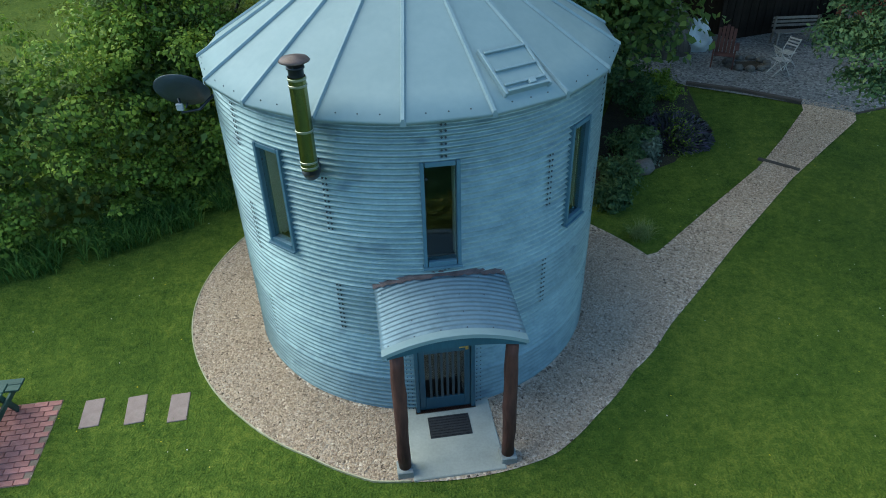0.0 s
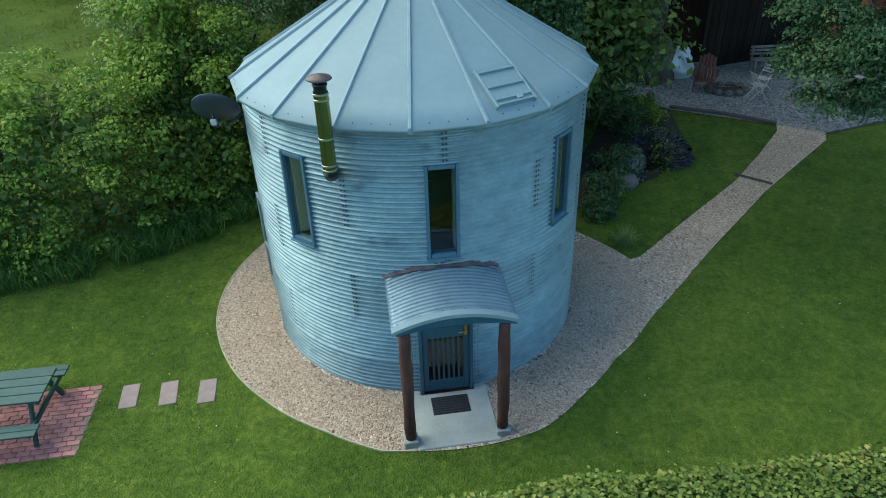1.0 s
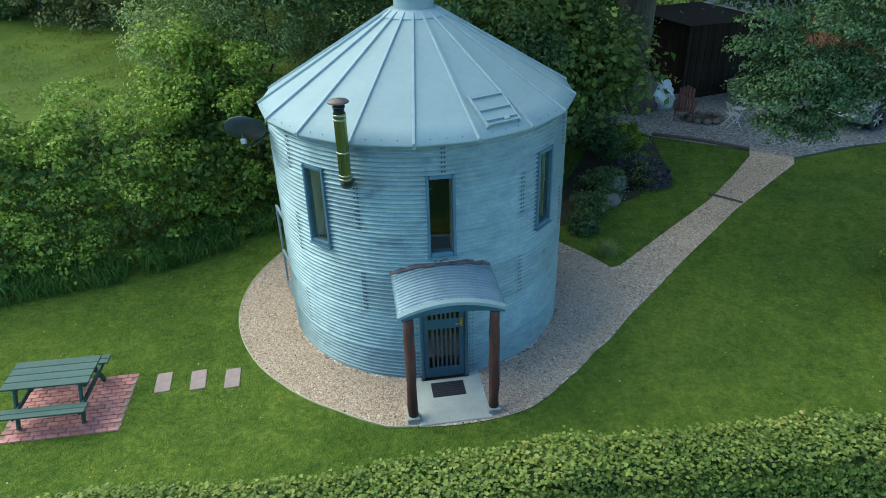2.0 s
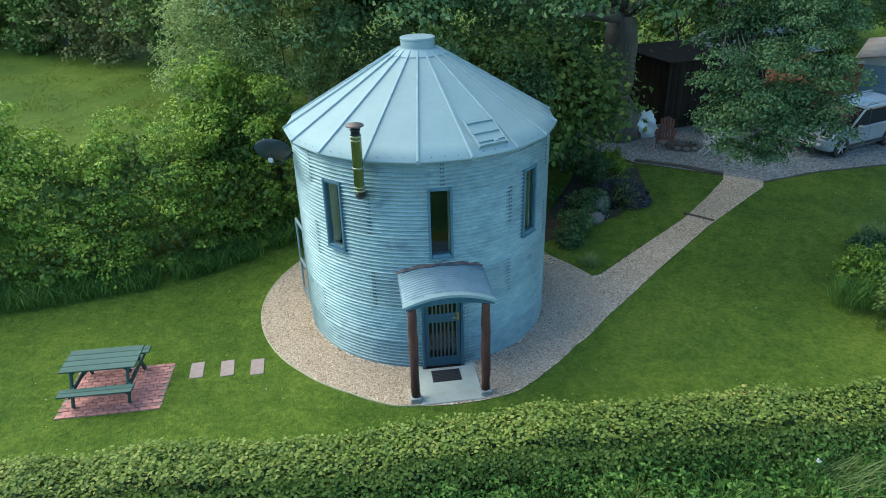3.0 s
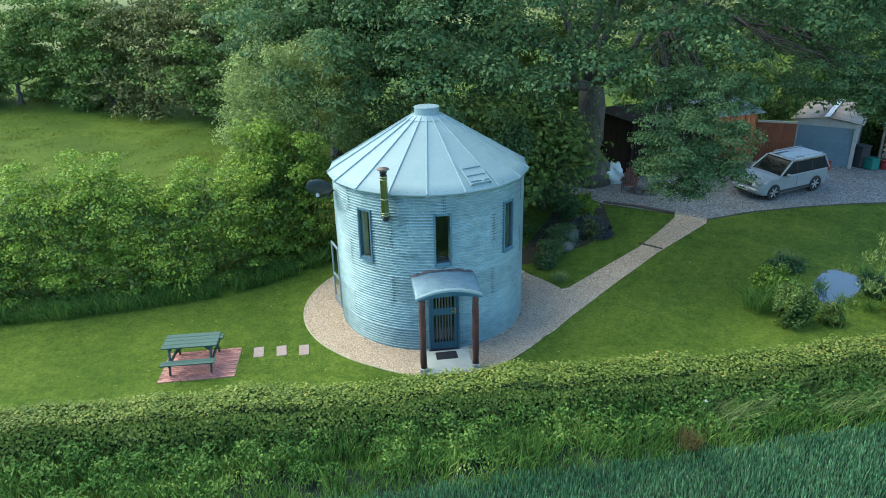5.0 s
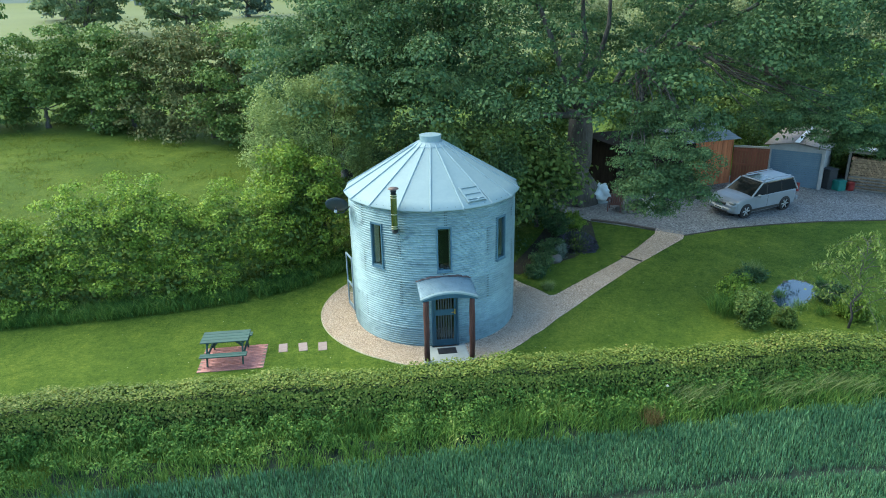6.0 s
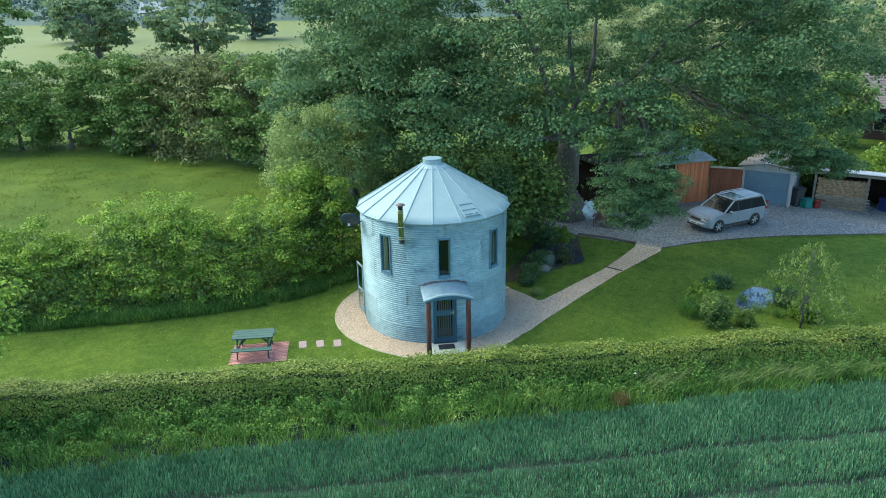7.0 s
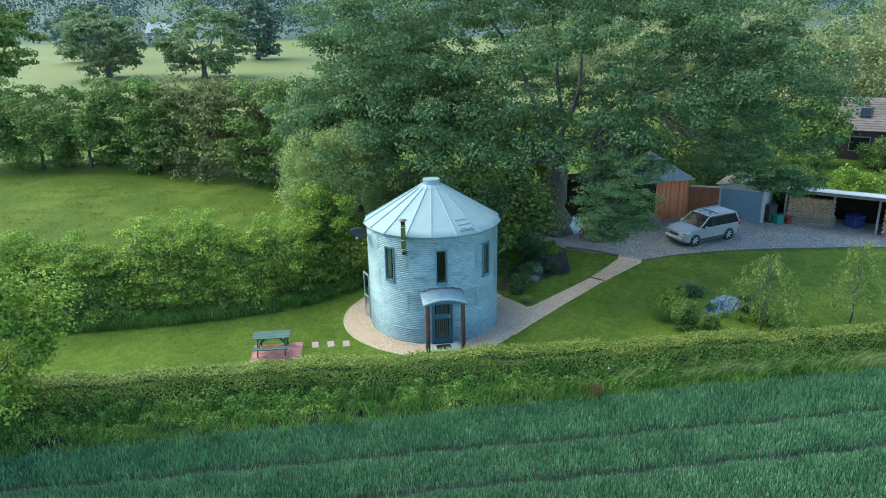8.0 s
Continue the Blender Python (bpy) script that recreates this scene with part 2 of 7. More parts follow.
M["bark"] = surface("grey_oak_bark", (0.03, 0.028, 0.025), (0.125, 0.118, 0.108), 3, 18, 0.9, 0, 1.0, 0.08, (1, 1, 0.2))
# near-black green that holds the shade inside the hedge in its colour
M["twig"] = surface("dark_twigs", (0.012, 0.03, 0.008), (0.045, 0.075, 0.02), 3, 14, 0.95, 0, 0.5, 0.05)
M["drygrass"] = leafy("dead_grass", [(0.0, (0.10, 0.08, 0.03)), (1.0, (0.20, 0.16, 0.065))], 0.7)
M["table"] = surface("green_wood_stain", (0.020, 0.062, 0.052), (0.05, 0.115, 0.095), 4, 30, 0.65, 0, 0.3, 0.004, (0.3, 1, 1), vary=0.12, wear=((0.09, 0.14, 0.12), -0.02))


# ---- helpers for meshes ----
def put(name, verts, faces, mat, parent=None, smooth=False, label=""):
    me = bpy.data.meshes.new(name)
    me.from_pydata([tuple(v) for v in verts], [], faces)
    me.materials.append(mat)
    if smooth:
        me.shade_smooth()
    me.update()
    ob = new(name, me)
    ob.parent = parent
    if label:
        ob["label"] = label
    return ob


def part(name, bm, mat, parent=None, label="", smooth=False):
    me = bpy.data.meshes.new(name)
    bm.to_mesh(me)
    bm.free()
    me.materials.append(mat)
    if smooth:
        me.shade_smooth()
    ob = new(name, me)
    ob.parent = parent
    if label:
        ob["label"] = label
    return ob


def again(ob, m, parent):
    """Another object on the same mesh."""
    o = new(ob.name.split(".")[0], ob.data)
    o.parent = parent
    o.matrix_basis = m
    if "label" in ob:
        o["label"] = ob["label"]
    return o


def base(name, m=None):
    ob = new(name)
    ob.empty_display_size = 0.2
    if m is not None:
        ob.matrix_basis = m
    return ob


def box(bm, x0, x1, y0, y1, z0, z1, bevel=0.006, m=None):
    g = bmesh.ops.create_cube(bm, size=1.0)
    vs = g["verts"]
    bmesh.ops.scale(bm, vec=(x1 - x0, y1 - y0, z1 - z0), verts=vs)
    bmesh.ops.translate(bm, vec=((x0 + x1) / 2, (y0 + y1) / 2, (z0 + z1) / 2), verts=vs)
    if bevel:
        es = list({e for v in vs for e in v.link_edges})
        r = bmesh.ops.bevel(bm, geom=es, offset=bevel, segments=1, affect="EDGES", profile=0.5)
        vs = list({v for f in r["faces"] for v in f.verts} | {v for v in vs if v.is_valid})
    if m is not None:
        bmesh.ops.transform(bm, matrix=m, verts=vs)
    return bm


def boxed(*a, **k):
    return box(bmesh.new(), *a, **k)


def lathe(profile, n=32, a0=0.0, a1=360.0):
    """A turned form round z from (radius, height) pairs."""
    full = abs(a1 - a0 - 360) < 1e-6
    k = n if full else n + 1
    vs = [(r * math.sin(radians(a0 + (a1 - a0) * i / n)), -r * math.cos(radians(a0 + (a1 - a0) * i / n)), z) for i in range(k) for r, z in profile]
    p = len(profile)
    fs = [(i * p + j, ((i + 1) % k) * p + j, ((i + 1) % k) * p + j + 1, i * p + j + 1) for i in range(n) for j in range(p - 1)]
    return vs, fs


def tube(points, radii, n=10, caps=True):
    """A limb through points with a radius at each."""
    vs, fs = [], []
    pts = [Vector(p) for p in points]
    for i, p in enumerate(pts):
        d = (pts[min(i + 1, len(pts) - 1)] - pts[max(i - 1, 0)]).normalized()
        a = d.orthogonal().normalized() if abs(d.z) > 0.95 else d.cross(Vector((0, 0, 1))).normalized()
        b = d.cross(a)
        r = radii[i] if isinstance(radii, (list, tuple)) else radii
        vs += [p + (a * math.cos(2 * math.pi * k / n) + b * math.sin(2 * math.pi * k / n)) * r for k in range(n)]
    for i in range(len(pts) - 1):
        fs += [(i * n + k, i * n + (k + 1) % n, (i + 1) * n + (k + 1) % n, (i + 1) * n + k) for k in range(n)]
    if caps:
        fs += [tuple(range(n))[::-1], tuple((len(pts) - 1) * n + k for k in range(n))]
    return vs, fs


def join(*parts):
    vs, fs = [], []
    for v, f in parts:
        o = len(vs)
        vs += list(v)
        fs += [tuple(i + o for i in q) for q in f]
    return vs, fs


def quads(name, co, nper, faces_of, mat, parent=None):
    """Many small pieces: co (N, nper, 3); faces_of: the index tuples of one piece."""
    n = len(co)
    me = bpy.data.meshes.new(name)
    me.vertices.add(n * nper)
    me.vertices.foreach_set("co", np.ascontiguousarray(co, dtype=np.float32).ravel())
    flat, starts, at = [], [], 0
    for f in faces_of:
        starts.append(at)
        flat += f
        at += len(f)
    idx = (np.array(flat)[None, :] + (np.arange(n) * nper)[:, None]).ravel()
    st = (np.array(starts)[None, :] + (np.arange(n) * at)[:, None]).ravel()
    me.loops.add(len(idx))
    me.loops.foreach_set("vertex_index", idx.astype(np.int32))
    me.polygons.add(len(st))
    me.polygons.foreach_set("loop_start", st.astype(np.int32))
    me.update(calc_edges=True)
    me.materials.append(mat)
    ob = new(name, me)
    ob.parent = parent
    return ob


rng = np.random.default_rng(7)


def unit(v):
    return v / np.maximum(np.linalg.norm(v, axis=1, keepdims=True), 1e-9)


def leaves(name, centres, normals, lo, hi, mat, parent=None, aspect=0.65, spread=0.8, fold=0.18, droop=0.0):
    """Leaf blades folded along the midrib, facing roughly along the normals."""
    n = len(centres)
    nn = unit(normals + spread * rng.normal(size=(n, 3)))
    t = unit(np.cross(nn, rng.normal(size=(n, 3))))
    t[:, 2] -= droop
    t = unit(t)
    b = unit(np.cross(nn, t))
    nn = np.cross(t, b)
    s = rng.uniform(lo, hi, (n, 1))
    co = np.stack([centres - t * s * 0.5, centres + b * s * aspect * 0.5 + nn * s * fold - t * s * 0.05, centres + t * s * 0.5, centres - b * s * aspect * 0.5 + nn * s * fold - t * s * 0.05], 1)
    return quads(name, co, 4, [(0, 1, 2, 3)], mat, parent)


def blades(name, roots, h, w, lean, mat, parent=None, wind=(0, 0), plain=False):
    """Grass blades that bend outwards; h, w, lean: (low, high)."""
    n = len(roots)
    a = rng.uniform(0, 2 * np.pi, n)
    hh, ww, ll = (rng.uniform(*q, (n, 1)) for q in (h, w, lean))
    d = np.stack([np.cos(a), np.sin(a), np.zeros(n)], 1) * ll * hh + np.array([[wind[0], wind[1], 0]]) * hh
    a2 = rng.uniform(0, 2 * np.pi, n)
    side = np.stack([np.cos(a2), np.sin(a2), np.zeros(n)], 1) * ww * 0.5
    up = np.array([[0, 0, 1.0]]) * hh
    mid, tip = roots + d * 0.35 + up * 0.55, roots + d + up * (1 - 0.3 * ll)
    if plain:
        return quads(name, np.stack([roots - side, roots + side, tip], 1), 3, [(0, 1, 2)], mat, parent)
    return quads(name, np.stack([roots, mid + side, tip, mid - side], 1), 4, [(0, 1, 2, 3)], mat, parent)


def ball_points(n, power=0.33):
    d = unit(rng.normal(size=(n, 3)))
    return d * rng.uniform(0, 1, (n, 1)) ** power


def crown_points(clumps, radii, per):
    """Leaf places and outward normals for a crown of uneven clumps: centres (K,3), radii (K,)."""
    k = len(clumps)
    d = ball_points(k * per, 0.36).reshape(k, per, 3) * (1 + 0.22 * rng.normal(size=(k, per, 1)))
    d = d * rng.uniform(0.65, 1.3, (k, 1, 3)) * np.array([1, 1, 0.8])
    c = clumps[:, None, :] + d * radii[:, None, None]
    return c.reshape(-1, 3), unit(d.reshape(-1, 3) + np.array([[0, 0, 0.8]]))


def pad_points(clumps, radii, per):
    """Leaf places and normals for sprays that spread like pads: dense domed tops over open undersides."""
    k = len(clumps)
    d = unit(rng.normal(size=(k * per, 3))).reshape(k, per, 3)
    d[:, :, 2] = np.where(rng.uniform(0, 1, (k, per)) < 0.85, np.abs(d[:, :, 2]), d[:, :, 2])
    d = d * rng.uniform(0.25, 1.0, (k, per, 1)) ** 0.3 * (1 + 0.16 * rng.normal(size=(k, per, 1))) * rng.uniform(0.7, 1.25, (k, 1, 3))
    c = clumps[:, None, :] + d * np.array([1, 1, 0.58]) * radii[:, None, None]
    return c.reshape(-1, 3), unit(d.reshape(-1, 3) * np.array([[1, 1, 0.8]]) + np.array([[0, 0, 0.35]]))


def slope(y):
    """Height of the land: level round the bin, rising steadily behind it."""
    s = (y - 2.5) / 1.5
    return 0.046 * 1.5 * (math.log1p(math.exp(s)) if s < 30 else s)


def slopes(y):
    return 0.046 * 1.5 * np.logaddexp(0, (y - 2.5) / 1.5)


def polar(az, r, z=0.0):
    return (r * math.sin(radians(az)), -r * math.cos(radians(az)), z)


# ---- ground ----
SIDE_LINE = [(-32.0, -2.2), (-24.0, -1.1), (-16.6, 0.0), (-12.8, 0.8), (-10.1, 1.6), (-7.9, 2.5), (-6.2, 3.9), (-5.0, 5.8)]
def hedge_y(x):
    """Line of the clipped field hedge."""
    return -6.60 + 0.155 * x


def edge_y(x):
    """Line where the wheat begins."""
    return -8.8 + 0.206 * x


def build_ground():
    xs = sorted(set(list(np.arange(-30, 40.1, 1.0)) + [-900, -600, -400, -280, -200, -150, -110, -80, -60, -50, -40, 50, 60, 80, 110, 150, 200, 280, 400, 600, 900]))
    ys = sorted(set(list(np.arange(-40, 60.1, 1.0)) + [-900, -500, -300, -180, -110, -70, -50, 75, 90, 110, 130, 150, 175, 200, 225, 250, 270, 300, 350, 420, 520, 700, 1000]))

    def height(x, y):
        z = slope(y)
        if y > 215:
            z += 0.10 * (y - 215)
        return z
    vs = [(x, y, height(x, y)) for y in ys for x in xs]
    nx = len(xs)
    fs, mi = [], []
    for j in range(len(ys) - 1):
        for i in range(nx - 1):
            fs.append((j * nx + i, j * nx + i + 1, (j + 1) * nx + i + 1, (j + 1) * nx + i))
            cx, cy = (xs[i] + xs[i + 1]) / 2, (ys[j] + ys[j + 1]) / 2
            if cy < edge_y(cx) + 1.2:
                k = 3
            elif cy < 9 and (cx > -4.5 or cy < np.interp(cx, [q[0] for q in SIDE_LINE], [q[1] for q in SIDE_LINE]) + 0.3):
                k = 0
            elif cy < 60:
                k = 1
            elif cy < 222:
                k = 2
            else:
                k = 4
            mi.append(k)
    ob = put("ground", vs, fs, M["lawn"])
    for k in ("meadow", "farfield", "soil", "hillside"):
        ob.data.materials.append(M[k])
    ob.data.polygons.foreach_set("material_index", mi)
    ob.data.shade_smooth()
    tagged(ob, "sloping green lawn, meadow and pasture behind a field", "ground", kind="structure")


build_ground()


def strip(name, left, right, lift, mat, label, cat, rows=6):
    """A sheet laid on the land between two lists of (x, y)."""
    vs, fs = [], []
    w = rows + 1
    for (ax, ay), (bx, by) in zip(left, right):
        for k in range(w):
            x, y = ax + (bx - ax) * k / rows, ay + (by - ay) * k / rows
            vs.append((x, y, slope(y) + lift))
    for i in range(len(left) - 1):
        fs += [(i * w + k, i * w + k + 1, (i + 1) * w + k + 1, (i + 1) * w + k) for k in range(rows)]
    ob = put(name, vs, fs, mat, smooth=True)
    return tagged(ob, label, cat, kind="structure")


def dense(points, step=0.4):
    out = []
    for (ax, ay), (bx, by) in zip(points, points[1:]):
        n = max(1, int(math.hypot(bx - ax, by - ay) / step))
        out += [(ax + (bx - ax) * i / n, ay + (by - ay) * i / n) for i in range(n)]
    return out + [points[-1]]


def even(points, n):
    """n points at even steps along a line of points."""
    p = np.array(points, float)
    s = np.concatenate([[0], np.cumsum(np.linalg.norm(np.diff(p, axis=0), axis=1))])
    t = np.linspace(0, s[-1], n)
    return list(zip(np.interp(t, s, p[:, 0]), np.interp(t, s, p[:, 1])))


# gravel ring round the bin: outer radius by bearing
RING = [(-180, 4.4), (-140, 4.4), (-107.1, 4.24), (-82.3, 4.15), (-58.9, 4.04), (-40.0, 3.98), (-20.3, 4.01), (-5.9, 4.19), (0.5, 4.16), (29.1, 4.22), (43.5, 4.03), (59.3, 4.01), (75.7, 4.34), (83.3, 4.58), (92.9, 4.68), (104.5, 4.56), (116.2, 4.29), (125.1, 4.13), (150, 4.3), (180, 4.4)]


def ring_r(a):
    return float(np.interp(a, [q[0] for q in RING], [q[1] for q in RING]))


ang = [a for a in np.arange(-180, 180.1, 3)]
strip("gravel_surround", [polar(a, 2.5)[:2] for a in ang], [polar(a, ring_r(a))[:2] for a in ang], 0.016, M["gravel"], "pinkish beige pea gravel laid round the metal bin", "gravel", 5)
PATH_R = [(3.41, -2.08), (4.21, -1.05), (5.11, 0.11), (6.17, 1.53), (8.33, 4.21), (9.66, 5.64), (11.12, 7.20), (11.36, 7.99)]
PATH_L = [(3.02, 2.01), (4.42, 1.10), (6.11, 2.98), (7.78, 4.79), (8.93, 6.34), (10.00, 7.88), (10.12, 8.56)]
strip("gravel_path", even(PATH_L, 30), even(PATH_R, 30), 0.022, M["gravel"], "straight gravel path crossing the lawn towards the yard", "path", 5)
FRONT = [(5.41, 11.55), (7.26, 9.47), (10.13, 8.17), (11.26, 7.57), (12.99, 8.31), (15.64, 8.92), (18.64, 9.35), (22.42, 9.47), (26.67, 9.58), (32.0, 9.7), (40.0, 9.8)]
BACK = [(5.5, 17), (8, 17), (11, 17), (13, 17), (15, 17), (18, 17), (21, 17), (24, 18), (27, 19), (33, 21), (40, 23)]
strip("gravel_yard", dense(FRONT, 50), dense(BACK, 50), 0.03, M["drive"], "blue-grey gravel yard in front of the sheds", "driveway", 24)


def edging():
    th = base("gravel_edging")
    tagged(th, "thin weathered board edging between lawn and gravel", "edging", kind="structure")
    for a0, a1 in ((-128, -104), (-104, -82), (-82, -60), (-60, -38), (-38, -16), (-16, 1)):
        vs, fs = [], []
        n = 12
        for i in range(n + 1):
            a = a0 + (a1 - a0) * i / n
            r = ring_r(a)
            for dr, z in ((-0.012, -0.05), (-0.012, 0.034), (0.006, 0.034), (0.006, -0.05)):
                p = polar(a, r + dr)
                vs.append((p[0], p[1], slope(p[1]) + z))
        for i in range(n):
            fs += [(i * 4 + k, (i + 1) * 4 + k, (i + 1) * 4 + (k + 1) % 4, i * 4 + (k + 1) % 4) for k in range(4)]
        put("board", vs, fs, M["edging"], th)


edging()


# ---- the grain bin ----
R, RINGS, PITCH = 2.86, 6, 0.0805
EAVE = 4.74
TOPS = [4.75, 3.945, 3.13, 2.32, 1.505, 0.69, -0.07]
WINS = [(-35.2, 8.6, 2.70, 4.13), (10.5, 8.6, 2.70, 4.13), (54.5, 8.6, 2.70, 4.13)]
DOOR = (10.1, 17.6, -0.05, 2.09)
bin_house = base("grain_bin_house")
tagged(bin_house, "round two-storey corrugated steel grain bin house", "house")


def holes(a, z):
    for c, w, z0, z1 in WINS + [DOOR]:
        if abs(a - c) < w / 2 and z0 < z < z1:
            return True
    return False


def wall_sheet(name, a0, a1, z0, z1, radius, amp, mat, parent, lap=0.0, da=2.5, dz=PITCH / 6, label=""):
    cols = set(np.arange(a0, a1 - 0.01, da)) | {a1}
    for c, w, _, _ in WINS + [DOOR]:
        for e in (c - w / 2, c + w / 2):
            for shift in (-360, 0, 360):
                if a0 < e + shift < a1:
                    cols.add(e + shift)
    cols = sorted(cols)
    n = max(1, round((z1 - z0) / dz))
    zs = [z0 + (z1 - z0) * k / n for k in range(n + 1)]
    vs = [polar(a, radius + amp * math.cos(2 * math.pi * (z - z0) / PITCH) + (lap if i < 1 else 0), z) for i, a in enumerate(cols) for z in zs]
    m = len(zs)
    fs = []
    for i in range(len(cols) - 1):
        am = ((cols[i] + cols[i + 1]) / 2 + 180) % 360 - 180
        for k in range(n):
            if not holes(am, (zs[k] + zs[k + 1]) / 2):
                fs.append((i * m + k, (i + 1) * m + k, (i + 1) * m + k + 1, i * m + k + 1))
    return put(name, vs, fs, mat, parent, True, label)


def bolt(vs, fs, a, r, z, s=0.014):
    c = Vector(polar(a, r, z))
    o = Vector(polar(a, 1.0))
    u = Vector((o.y, -o.x, 0))
    k = len(vs)
    for dr, q in ((0.0, s), (0.008, s * 0.8)):
        vs += [c + o * dr + u * (q * math.cos(t)) + Vector((0, 0, q * math.sin(t))) for t in (0, math.pi / 2, math.pi, 1.5 * math.pi)]
    fs += [(k + i, k + (i + 1) % 4, k + 4 + (i + 1) % 4, k + 4 + i) for i in range(4)] + [(k + 4, k + 5, k + 6, k + 7)]


def build_walls():
    bv, bf = [], []
    for i in range(RINGS):
        z1, z0 = TOPS[i], TOPS[i + 1]
        rr = R + 0.004 - 0.0015 * i
        first = -19.0 if i % 2 else 10.7
        for k in range(6):
            a0 = first + 60 * k
            wall_sheet("wall_sheet", a0, a0 + 60.6, z0 - 0.012, z1, rr + 0.002 * (k % 2), 0.024, M["wall"], bin_house, 0.006)
            for j in range(10):
                z = z1 - 0.05 - j * PITCH
                if z > z0 + 0.02:
                    for da in (0.35, 1.35):
                        if not holes(((a0 + da + 180) % 360) - 180, z):
                            bolt(bv, bf, a0 + da, rr + 0.012, z, 0.018)
        if i:
            for a in np.arange(-176, 180, 7.5):
                if not holes(a, z1):
                    bolt(bv, bf, a + (i % 2) * 3.1, rr + 0.008, z1 - 0.015, 0.020)
    for z in np.arange(0.05, 1.9, PITCH):
        for d in (-1, 1):
            for e in (9.7, 10.9):
                bolt(bv, bf, 10.1 + d * e, R + 0.008, z, 0.010)
    tagged(put("bolts", bv, bf, M["bolt"], bin_house), kind="stuff")
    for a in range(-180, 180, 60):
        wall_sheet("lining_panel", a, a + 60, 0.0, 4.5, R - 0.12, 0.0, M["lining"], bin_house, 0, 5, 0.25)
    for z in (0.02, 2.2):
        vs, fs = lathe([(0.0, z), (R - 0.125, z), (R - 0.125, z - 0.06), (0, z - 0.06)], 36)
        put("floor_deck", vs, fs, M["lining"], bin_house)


build_walls()
vs, fs = lathe([(R - 0.10, -0.25), (R + 0.05, -0.25), (R + 0.05, 0.005), (R - 0.10, 0.012)], 72)
put("foundation", vs, fs, M["block"], bin_house, label="concrete base ring")

# roof: flat panels between raised ribs
N_PAN, RIB0 = 18, 2.6
R_EAVE, R_TOP, Z_TOP = 3.02, 0.46, 6.26
RISE = (Z_TOP - EAVE) / (R_EAVE - R_TOP)


def build_roof():
    h = 180 / N_PAN
    c = math.cos(radians(h))
    vs, fs = [], []
    rs = np.linspace(R_EAVE, R_TOP, 9)
    for r in rs:
        z = EAVE + RISE * (R_EAVE - r)
        for k in range(5):
            a = -h + 2 * h * k / 4
            rad = r * c / math.cos(radians(a))
            sag = -0.006 * math.cos(radians(a / h * 90)) * (r / R_EAVE)
            vs.append(polar(a, rad, z + sag))
    for j in range(len(rs) - 1):
        fs += [(j * 5 + k, j * 5 + k + 1, (j + 1) * 5 + k + 1, (j + 1) * 5 + k) for k in range(4)]
    o = len(vs)
    for k in range(5):
        x, y, z = vs[k]
        vs += [(x, y, z - 0.045), (x * 0.97, y * 0.97, z - 0.05)]
    for k in range(4):
        fs += [(k, o + 2 * k, o + 2 * k + 2, k + 1), (o + 2 * k, o + 2 * k + 1, o + 2 * k + 3, o + 2 * k + 2)]
    first = put("roof_panel", vs, fs, M["roof"], bin_house, True, "pale galvanised roof panel")
    first.matrix_basis = pose(0, 0, 0, 0, 0, RIB0 + h)
    # one rib
    vs, fs = [], []
    for r in (R_EAVE + 0.012, 2.2, 1.3, R_TOP):
        z = EAVE + RISE * (R_EAVE - r)
        for dx, dz in ((-0.030, 0.0), (-0.016, 0.038), (0.016, 0.038), (0.030, 0.0)):
            vs.append((dx, -r, z + dz + 0.002))
    for j in range(3):
        fs += [(j * 4 + k, j * 4 + k + 1, (j + 1) * 4 + k + 1, (j + 1) * 4 + k) for k in range(3)]
    fs.append((3, 2, 1, 0))
    o = len(vs)
    vs += [(-0.034, -R_EAVE - 0.012, EAVE - 0.055), (0.034, -R_EAVE - 0.012, EAVE - 0.055)]
    fs.append((0, 3, o + 1, o))
    rib = put("roof_rib", vs, fs, M["rib"], bin_house, False, "raised standing seam")
    rib.matrix_basis = pose(0, 0, 0, 0, 0, RIB0)
    for k in range(1, N_PAN):
        again(first, pose(0, 0, 0, 0, 0, RIB0 + h + 360 / N_PAN * k), bin_house)
        again(rib, pose(0, 0, 0, 0, 0, RIB0 + 360 / N_PAN * k), bin_house)
    vs, fs = lathe([(0.60, 6.180), (0.595, 6.195), (0.44, 6.300), (0.365, 6.315), (0.365, 6.47), (0.375, 6.48), (0.375, 6.515), (0.36, 6.522), (0.0, 6.535)], 40)
    put("roof_cap", vs, fs, M["rib"], bin_house, False, "round galvanised vent cap")
    bv, bf = [], []
    for a in np.arange(0, 360, 5):
        bolt(bv, bf, RIB0 + a, R_EAVE * 0.975, EAVE + 0.062, 0.012)
    tagged(put("eave_bolts", bv, bf, M["bolt"], bin_house), kind="stuff")


build_roof()


def on_wall(az, r=R):
    """Frame of a thing on the wall: x along the wall, y outwards is -y, z up."""
    return Matrix.Translation(polar(az, r)) @ pose(0, 0, 0, 0, 0, az)


